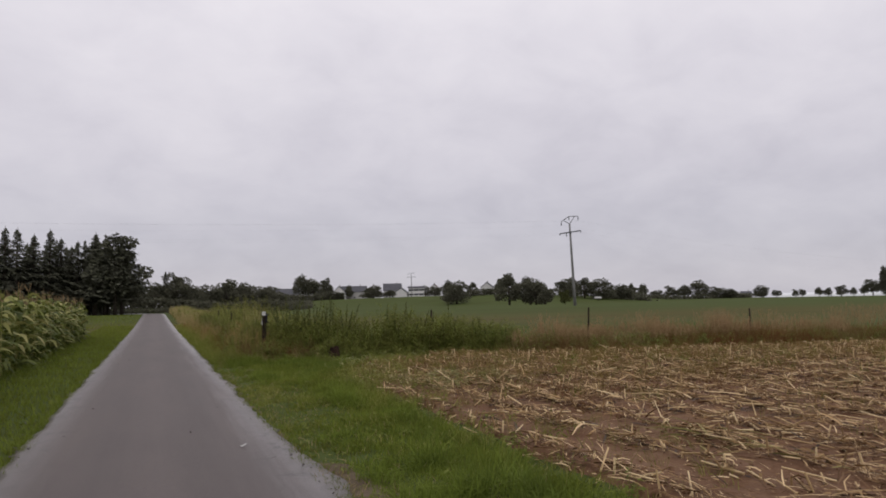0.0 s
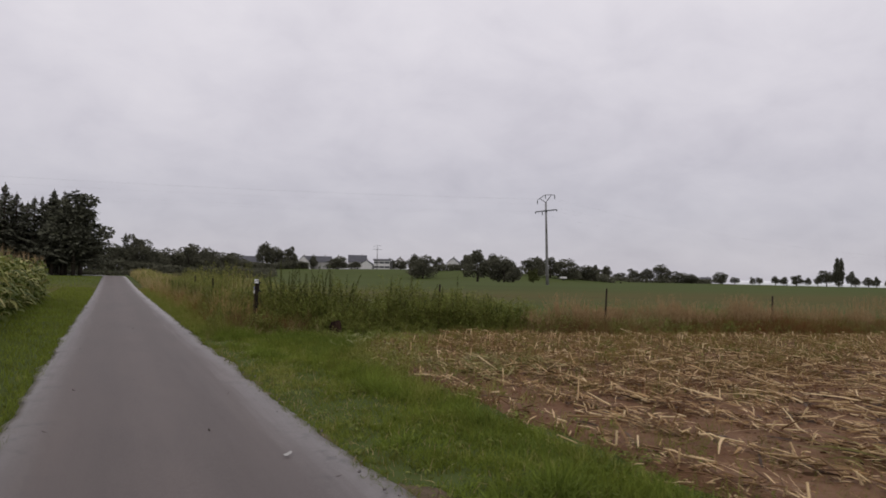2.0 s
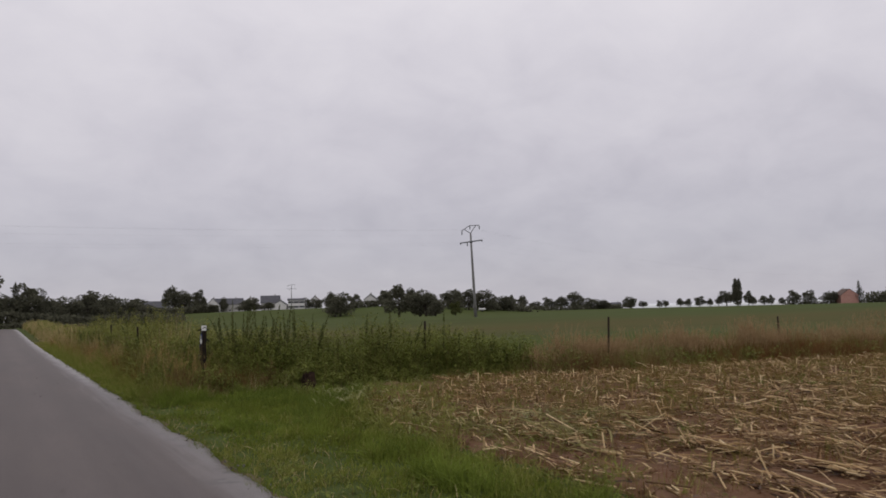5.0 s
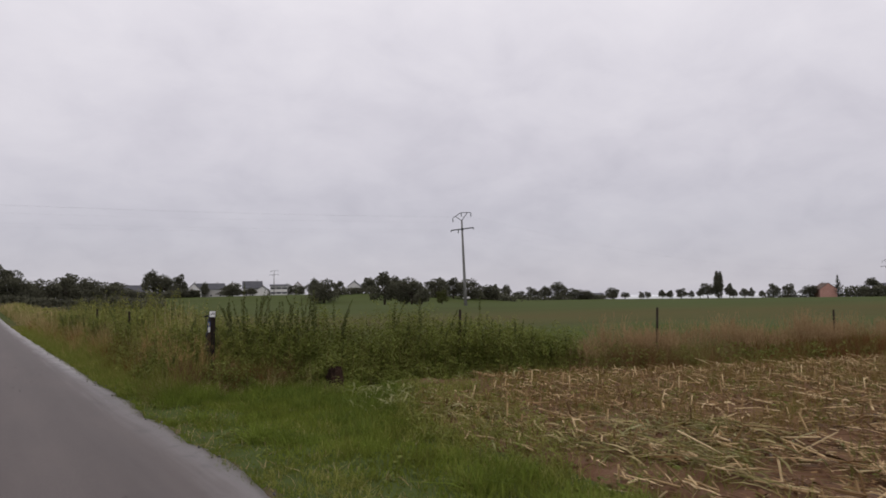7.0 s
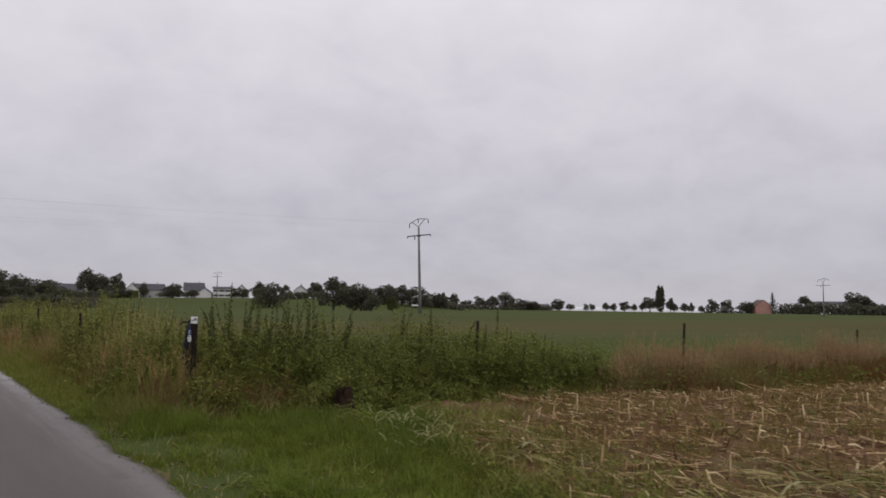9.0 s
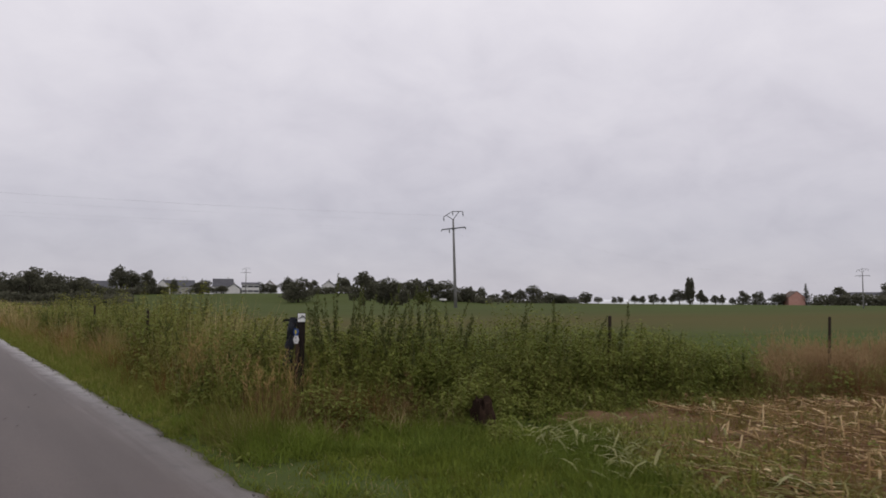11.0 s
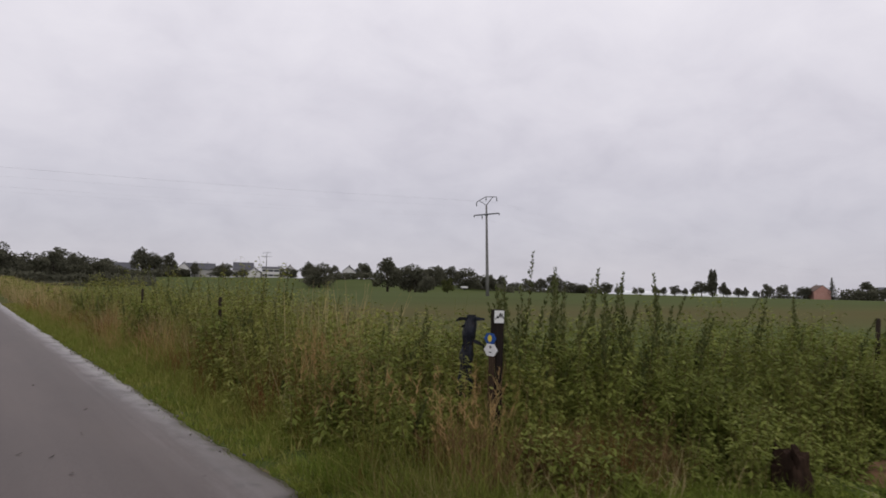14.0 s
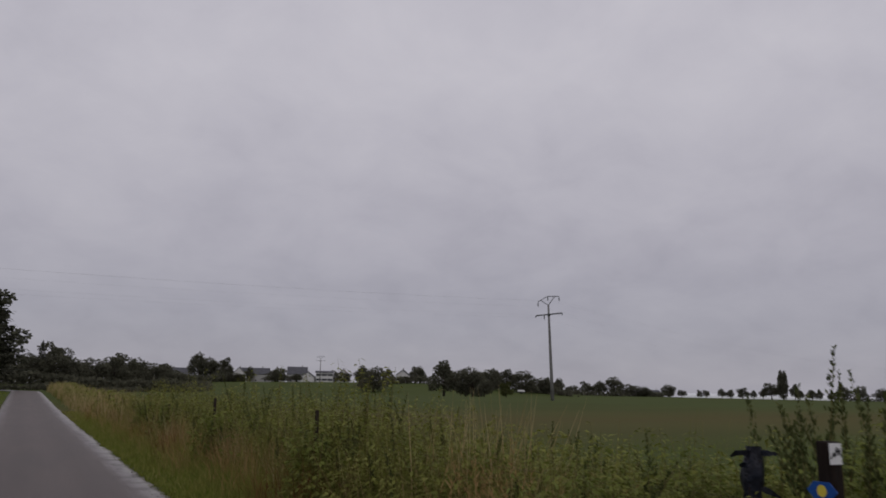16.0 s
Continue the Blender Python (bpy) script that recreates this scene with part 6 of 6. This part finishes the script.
near = np.maximum(np.interp(mx - soil_x(my), (0, 0.4, 1.2), (0.3, 0.7, 0.9)), 0.9 * ease((my - 7.5) / 2.5)) * np.interp(mx, (9, 24), (1.0, 0.55)) * np.interp(my + 0.12 * mx, (8.5, 12.0), (1.0, 0.38)) * np.interp(my, (3, 7.5, 10), (0.5, 0.6, 1.1))
mx, my = keep(mx, my, inside_field(mx, my, 0.1), rng.random(mats) < near)
each = 92
lie = rng.normal(1.62, 0.2, len(mx))
c = np.repeat(np.stack([mx, my], 1), each, 0)
lie = np.repeat(lie, each)
m = len(c)
ahead = np.stack([np.cos(lie), np.sin(lie)], 1)
c = c + ahead * rng.normal(0, 0.40, (m, 1)) + ahead[:, ::-1] * [-1, 1] * rng.normal(0, 0.10, (m, 1))
mp = np.stack([c[:, 0], c[:, 1], soil_height(c[:, 0], c[:, 1]) + rng.uniform(0.005, 0.095, m)], 1)
twist = lie + rng.normal(0, 0.30, m) + rng.normal(0, 1.1, m) * (rng.random(m) < 0.25)
md = unit(np.stack([np.cos(twist), np.sin(twist), rng.normal(0.05, 0.2, m)], 1))
ml = 0.03 + 0.28 * rng.random(m) ** 1.8
mb = circle(m) * (ml * rng.uniform(0.05, 0.6, m))[:, None]
mb[:, 2] = -ml * rng.uniform(0.0, 0.25, m)
stuff("straw_mats", "matted swaths of pale maize straw on the field", "crop litter", [strips(mp, md, unit(np.cross(md, [0, 0, 1.0]) + rng.normal(0, 0.5, (m, 3))), ml, rng.uniform(0.004, 0.015, m), mb, RIBBON)], STRAW)
pick = rng.random(n) < 0.24
p, d = p[pick] + [0, 0, 0.015], unit(d[pick] * [1, 1, 0.5])
n = len(p)
q = p + d * (0.08 + 0.36 * rng.random((n, 1)) ** 1.7)
stuff("maize_stalks", "fallen maize stalks lying on the soil", "crop litter", [tubes(p, q, rng.uniform(0.006, 0.011, n), rng.uniform(0.005, 0.009, n), 6)], PALE)

x, y = spread(80000, 3.5, 20, -4, 18.5)
x, y = keep(x, y, inside_field(x, y), rng.random(len(x)) < (0.35 + 0.5 * lumps(x, y, 0.6, 31.0)) * np.interp(x - soil_x(y), (0, 1.0), (0.4, 1.0)))
n = len(x)
p = np.stack([x, y, soil_height(x, y) + 0.018], 1)
d = unit(circle(n) + np.stack([0 * x, 0 * x, rng.uniform(-0.1, 0.3, n)], 1))
stuff("chaff", "small broken straw and chaff on the soil", "crop litter", [strips(p, d, unit(np.cross(d, [0, 0, 1.0]) + rng.normal(0, 0.4, (n, 3))), rng.uniform(0.02, 0.09, n), rng.uniform(0.004, 0.010, n), 0 * d, (1.0, 0.6))], STRAW)
x, y = spread(5200, 3.4, 14, 2, 14)
x, y = keep(x, y, inside_field(x, y, 0.1), rng.random(len(x)) < 0.25 + 0.75 * (0.5 + 0.5 * np.cos((x - 4.5) * 2 * np.pi / 0.87)) ** 2, lumps(x, y, 0.8, 57.0) > -0.15)
n = len(x)
p = np.stack([x, y, soil_height(x, y) + 0.004], 1)
d = unit(rng.normal(size=(n, 3)) * [1, 1, 0.4])
r = 0.008 + 0.034 * rng.random(n) ** 2.5
stuff("soil_clods", "small brown clods of loam along the rows", "soil", [tubes(p - d * r[:, None], p + d * r[:, None] * 0.4, r * 0.75, r, 6), tubes(p + d * r[:, None] * 0.4, p + d * r[:, None] * 1.1, r, r * 0.15, 6)], SOIL)
k, j = np.meshgrid(np.arange(-1, 24), np.arange(-52, 100))
gx = 4.5 + 0.87 * k.ravel() + rng.normal(0, 0.045, k.size)
gy = 2.5 + j.ravel() * 0.16 + rng.normal(0, 0.04, k.size)
gx, gy = keep(gx, gy, inside_field(gx, gy), rng.random(k.size) < np.interp(edge_y(gx) - gy, (0.4, 3, 6, 12), (0.95, 0.75, 0.62, 0.5)))
ex = rng.uniform(7.2, 24, 290)
ey = edge_y(ex) - 0.12 - 0.55 * rng.integers(0, 2, 290) + rng.normal(0, 0.06, 290)
x, y = np.concatenate([gx, ex]), np.concatenate([gy, ey])
n = len(x)
p = np.stack([x, y, soil_height(x, y) - 0.03], 1)
d = upright(n, 0.46)
h = (rng.uniform(0.07, 0.22, n) + rng.uniform(0.0, 0.10, n) * ease((y + 0.12 * x - 9.0) / 3.0)) * np.interp(edge_y(x) - y, (0.3, 2.5), (0.70, 1.0))
stubs = tubes(p, p + d * h[:, None], rng.uniform(0.008, 0.012, n), rng.uniform(0.007, 0.011, n), 6)
m = n * 2
who = np.repeat(np.arange(n), 2)
at_ = p[who] + d[who] * (h[who] * rng.uniform(0.2, 1.0, m))[:, None]
way = unit(circle(m) + [0, 0, 0.5])
sheath = strips(at_, way, across(way), rng.uniform(0.05, 0.18, m), rng.uniform(0.010, 0.024, m), np.stack([np.zeros(m), np.zeros(m), -rng.uniform(0.03, 0.12, m)], 1), RIBBON)
stuff("maize_stubble", "upright cut maize stubs standing in rows", "stubble", [stubs, sheath], PALE)
# stalks and wet dark leaf shreds gathered along the near rows
WET_LITTER = material("wet_leaf_litter", [(0.022, 0.013, 0.009), (0.055, 0.032, 0.019), (0.120, 0.072, 0.038)], 2.0, 20, 0.55, 0, "island", 0.08, gloss=0.3, share=0.7)
k = rng.integers(-1, 16, 3800)
gx, gy = 4.5 + 0.87 * k + rng.normal(0, 0.10, k.size), rng.uniform(1.5, 12.5, k.size)
gx, gy = keep(gx, gy, inside_field(gx, gy, 0.1), rng.random(k.size) < np.interp(gx - soil_x(gy), (0, 1.0), (0.5, 1.0)) * np.clip(0.62 + 0.9 * lumps(gx, gy, 1.3, 135.0), 0.1, 1.0))
n = len(gx)
p = np.stack([gx, gy, soil_height(gx, gy) + rng.uniform(0.012, 0.07, n)], 1)
lie = rng.normal(1.55, 0.42, n) + np.pi * rng.integers(0, 2, n) + rng.normal(0, 1.2, n) * (rng.random(n) < 0.2)
d = unit(np.stack([np.cos(lie), np.sin(lie), np.abs(rng.normal(0.0, 0.16, n)) + 0.5 * (rng.random(n) < 0.06)], 1))
size_ = 0.10 + 0.34 * rng.random(n) ** 1.6
round_ = rng.random(n) < 0.42
stuff("maize_stalks", "cut maize stalks strewn along the stubble rows", "crop litter", [tubes(p[round_], p[round_] + d[round_] * size_[round_][:, None], rng.uniform(0.007, 0.0125, int(round_.sum())), rng.uniform(0.006, 0.010, int(round_.sum())), 6)], PALE)
curl = np.stack([rng.normal(0, 0.07, n), rng.normal(0, 0.05, n), -size_ * rng.uniform(0.0, 0.4, n)], 1)
wide_ = unit(np.cross(d, [0, 0, 1.0]) + rng.normal(0, 0.6, (n, 3)))
stuff("straw", "curled pale maize leaves along the stubble rows", "crop litter", [strips(p[~round_] + [0, 0, 0.02], d[~round_], wide_[~round_], size_[~round_] * 1.1, rng.uniform(0.010, 0.026, int((~round_).sum())), curl[~round_], (0.7, 1.0, 0.9, 0.3))], STRAW)
p = p + np.stack([rng.normal(0, 0.10, n), rng.normal(0, 0.15, n), 0 * gx], 1)
p[:, 2] = soil_height(p[:, 0], p[:, 1]) + rng.uniform(0.004, 0.03, n)
stuff("wet_leaves", "wet dark maize leaf shreds under the straw", "crop litter", [strips(p, unit(d * [1, 1, 0.3] + rng.normal(0, 0.3, (n, 3)) * [1, 1, 0.3]), wide_, size_ * 0.8, rng.uniform(0.012, 0.034, n), curl * 0.5, (0.7, 1.0, 0.9, 0.3))], WET_LITTER)
# withered leaves and rusty tufts that cling to the stubs of the back rows
k, j = np.meshgrid(np.arange(-1, 24), np.arange(0, 46))
gx = 4.5 + 0.87 * k.ravel() + rng.normal(0, 0.07, k.size)
gy = 8.0 + j.ravel() * 0.23 + rng.normal(0, 0.08, k.size)
gx, gy = keep(gx, gy, inside_field(gx, gy), rng.random(k.size) < 0.75 * ease((gy + 0.12 * gx - 9.2) / 2.5), lumps(gx, gy, 1.2, 77.0) > -0.22)
stuff("withered_leaves", "rusty withered leaves hanging on the maize stubs", "crop litter", [tufts(gx, gy, 11, rng.uniform(0.09, 0.26, len(gx)) * np.interp(edge_y(gx) - gy, (0.3, 2.5), (0.6, 1.0)), 0.013, 0.42, 0.7, 0.05)], RUSSET_LEAF)
cx, cy = spread(150, 4.2, 22, 9.2, 17.8)
cx, cy = keep(cx, cy, inside_field(cx, cy, 0.1))
who = np.repeat(np.arange(len(cx)), 9)
x, y = cx[who] + rng.normal(0, 0.13, len(who)), cy[who] + rng.normal(0, 0.22, len(who))
stuff("field_weeds", "upright clumps of green grass between the stubs", "weeds", [tufts(x, y, 11, rng.uniform(0.12, 0.36, len(x)) * np.interp(edge_y(x) - y, (0.3, 2.5), (0.6, 1.0)), 0.006, 0.25, 0.35, 0.05)], TALL_GREEN)
# green weeds coming up between the rows
x, y = spread(4200, 3.4, 22, 5, 18.3)
x, y = keep(x, y, inside_field(x, y, -0.1), lumps(x, y, 1.3, 11.0) > 0.10 - 0.35 * ease((y + 0.25 * x - 14) / 5) - 0.3 * (x < soil_x(y) + 0.9))
stuff("field_weeds", "thin green weeds between the stubble", "weeds", [tufts(x, y, 13, rng.uniform(0.08, 0.34, len(x)), 0.005, 0.30, 0.35, 0.06)], TALL_GREEN)
x, y = spread(4600, 4.5, 24, 8.5, 18.3)
x, y = keep(x, y, inside_field(x, y), lumps(x, y, 1.6, 61.0) > 0.12 - 0.3 * ease((y + 0.25 * x - 13) / 4))
stuff("field_weeds", "withering golden-green weeds between the stubble", "weeds", [tufts(x, y, 16, rng.uniform(0.10, 0.38, len(x)), 0.0065, 0.34, 0.35, 0.10)], GOLDEN)
x, y = spread(3000, 4.0, 24, 7, 18)
x, y = keep(x, y, inside_field(x, y), lumps(x, y, 1.1, 23.0) > 0.10 - 0.3 * ease((y + 0.25 * x - 13) / 4))
stuff("russet_weeds", "withered russet weeds between the stubble", "weeds", [tufts(x, y, 14, rng.uniform(0.10, 0.34, len(x)), 0.004, 0.35, 0.3, 0.08)], RUSSET)
x, y = spread(900, 3.3, 7.5, 4, 17.6)
x, y = keep(x, y, np.abs(x - soil_x(y) - 0.25) < 0.45, lumps(x, y, 0.8, 52.0) > -0.1)
weed_bed("low weeds along the edge of the stubble", x, y, rng.uniform(0.06, 0.24, len(x)), 22, 0.06)
x, y = spread(3200, 3.3, 7.6, 4, 17.8)
past = x - soil_x(y)
x, y = keep(x, y, past > -0.05, rng.random(3200) < np.interp(past, (0, 0.4, 2.0), (0.85, 0.6, 0.0)) * np.interp(y, (8, 11, 13), (0.25, 0.6, 1.0)), lumps(x, y, 0.7, 83.0) > -0.25)
stuff("field_weeds", "yellow-green grass creeping into the stubble", "weeds", [tufts(x, y, 13, rng.uniform(0.08, 0.32, len(x)), 0.008, 0.42, 0.6, 0.06)], LONG_GRASS)
# rank herbs and grass where the verge runs out into the stubble
x, y = spread(1500, 3.6, 7.0, 11.0, 17.2)
past = x - soil_x(y)
x, y = keep(x, y, past > -0.25, rng.random(1500) < np.interp(past, (-0.2, 0.3, 1.0, 1.7), (0.5, 0.9, 0.5, 0.0)) * ease((y - 11.0) / 2.5), lumps(x, y, 0.6, 141.0) > -0.15)
herb = rng.random(len(x)) < 0.4
weed_bed("yellow-green herbs at the ragged edge of the stubble", x[herb], y[herb], rng.uniform(0.12, 0.36, int(herb.sum())), 26, 0.055, lean=0.3, leaf=PALE_WEED)
stuff("field_weeds", "yellow-green grass clumps at the ragged edge of the stubble", "weeds", [tufts(x[~herb], y[~herb], 13, rng.uniform(0.14, 0.38, int((~herb).sum())), 0.009, 0.4, 0.6, 0.05)], LONG_GRASS)
# leafy weeds, half of them withered, that cover the back of the field
for seed, leaf, many, told in ((101.0, GOLDEN, 1500, "olive-brown leafy weeds among the far stubble"), (111.0, RUSSET_LEAF, 1700, "withered rusty weeds among the far stubble"), (121.0, WEED, 1000, "green leafy weeds among the far stubble")):
    x, y = spread(many * 3, 3.9, 24, 8, 18.2)
    far = ease((y + 0.12 * x - 10.6) / 3.0)
    x, y = keep(x, y, inside_field(x, y), rng.random(len(x)) < far * (0.34 + 0.9 * lumps(x, y, 1.0, seed)))
    x, y = x[:many], y[:many]
    weed_bed(told, x, y, rng.uniform(0.10, 0.32, len(x)), 16, 0.062, lean=0.3, leaf=leaf)
# torn green maize leaves in the corner of the field
x = np.concatenate([rng.normal(4.5, 0.3, 26), rng.normal(5.1, 0.35, 26), rng.normal(6.0, 0.5, 28), rng.normal(6.9, 0.6, 24), rng.normal(4.4, 0.5, 70), rng.normal(5.2, 0.6, 80), rng.normal(4.6, 0.3, 80), rng.normal(4.45, 0.3, 130)])
y = np.concatenate([rng.normal(17.3, 0.3, 26), rng.normal(16.8, 0.4, 26), rng.normal(17.5, 0.35, 28), rng.normal(17.6, 0.4, 24), rng.normal(14.6, 0.9, 70), rng.normal(12.3, 0.8, 80), rng.normal(17.3, 0.22, 80), rng.normal(16.2, 0.45, 130)])
x, y = keep(x, y, inside_field(x, y, -1.0))
n = len(x)
p = np.stack([x, y, np.maximum(soil_height(x, y), on_ground(x, y)) + rng.uniform(0.0, 0.12, n)], 1)
d = unit(circle(n) + np.stack([0 * x, 0 * x, rng.uniform(0.2, 1.3, n) * np.where(y < 15.8, 0.35, 1.0)], 1))
size_ = 0.16 + 0.40 * rng.random(n) ** 1.3
stuff("maize_leaves", "torn green maize leaves in the field corner", "crop litter", [strips(p, d, unit(np.cross(d, [0, 0, 1.0])), size_, rng.uniform(0.014, 0.036, n), np.stack([rng.normal(0, 0.08, n), rng.normal(0, 0.08, n), -size_ * rng.uniform(0.3, 0.9, n)], 1), (0.4, 1.0, 0.85, 0.15))], TORN)

# swaths of half-green leaves that the harvester left beside the verge
SWATH = material("half_green_maize_leaf", [(0.085, 0.072, 0.024), (0.180, 0.160, 0.052), (0.330, 0.280, 0.112), (0.560, 0.455, 0.235)], 1.2, 12, 0.65, 0, "island", 0.25, gloss=0.15, share=0.75)
knots = np.array([(4.55, 11.2), (4.9, 12.0), (5.3, 12.6), (4.3, 12.8), (4.2, 14.2), (4.7, 15.2), (6.0, 12.2), (5.15, 5.8), (5.2, 5.2)])
who = rng.integers(0, len(knots), 900)
x, y = knots[who, 0] + rng.normal(0, 0.20, 900), knots[who, 1] + rng.normal(0, 0.45, 900)
x, y = keep(x, y, inside_field(x, y, -0.1), rng.random(900) < np.where(y < 8, 0.32, 1.0))
n = len(x)
p = np.stack([x, y, soil_height(x, y) + rng.uniform(0.01, 0.10, n)], 1)
lie = rng.normal(1.7, 0.6, n)
d = unit(np.stack([np.cos(lie), np.sin(lie), rng.normal(0.08, 0.25, n)], 1) * rng.choice((-1, 1), (n, 1)) * [1, 1, 0] + np.stack([0 * x, 0 * x, rng.uniform(0, 0.45, n)], 1))
size_ = rng.uniform(0.15, 0.5, n)
stuff("maize_leaves", "swaths of half-green maize leaves lying on the stubble", "crop litter", [strips(p, d, unit(np.cross(d, [0, 0, 1.0]) + rng.normal(0, 0.4, (n, 3))), size_, rng.uniform(0.010, 0.024, n), np.stack([rng.normal(0, 0.08, n), rng.normal(0, 0.08, n), -size_ * rng.uniform(0.1, 0.5, n)], 1), (0.5, 1.0, 0.8, 0.2))], SWATH)

# ---- standing maize left of the lane ----
k, j = np.meshgrid(np.arange(0, 9), np.arange(-45, 215))
x = -3.32 - k.ravel() * 0.72 + rng.normal(0, 0.07, k.size)
y = 2.0 + j.ravel() * 0.178 + rng.normal(0, 0.05, k.size)
x, y = keep(x, y, rng.random(len(x)) < np.where(x > -5, 0.95, 0.75))
n = len(x)
h = rng.uniform(1.60, 2.08, n) * np.interp(y, (2, 25, 40), (1.05, 1.0, 0.88)) * (1 + 0.06 * lumps(x, y, 2.0, 2.0))
base = np.stack([x, y, on_ground(x, y) - 0.03], 1)
d = upright(n, 0.05)
stalk = tubes(base, base + d * h[:, None], np.full(n, 0.014), np.full(n, 0.007), 5)
leaves = 10
who = np.repeat(np.arange(n), leaves)
m = len(who)
t = np.tile(np.linspace(0.10, 0.92, leaves), n) + rng.normal(0, 0.03, m)
at_ = base[who] + d[who] * (h[who] * t)[:, None]
way = unit(circle(m) + np.stack([np.zeros(m), np.zeros(m), rng.uniform(0.45, 1.2, m)], 1))
size_ = rng.uniform(0.45, 0.8, m) * np.interp(t, (0, 0.4, 1), (0.7, 1.0, 0.6))
droop = np.stack([np.zeros(m), np.zeros(m), -size_ * rng.uniform(0.35, 1.05, m)], 1)
leafage = strips(at_, way, unit(np.cross(way, [0, 0, 1.0]) + rng.normal(0, 0.2, (m, 3))), size_, rng.uniform(0.09, 0.18, m), droop, (0.5, 1.0, 0.95, 0.6, 0.08))
maize = thing("maize_crop", "standing maize with yellowing leaves and brown tassels", "maize", kind="stuff")
v, f = joined(stalk, leafage)
tagged(part("foliage", mesh_of("foliage", v, f, FRESH), maize), kind="stuff")
q = np.repeat(np.flatnonzero(rng.random(n) < 0.42), 5)
top = base[q] + d[q] * h[q][:, None]
way = unit(circle(len(q)) * rng.uniform(0.1, 0.6, (len(q), 1)) + [0, 0, 1.0])
v, f = strips(top, way, across(way), rng.uniform(0.14, 0.30, len(q)), np.full(len(q), 0.014), circle(len(q)) * 0.05, RIBBON)
tagged(part("tassels", mesh_of("tassels", v, f, TASSEL), maize), kind="stuff")
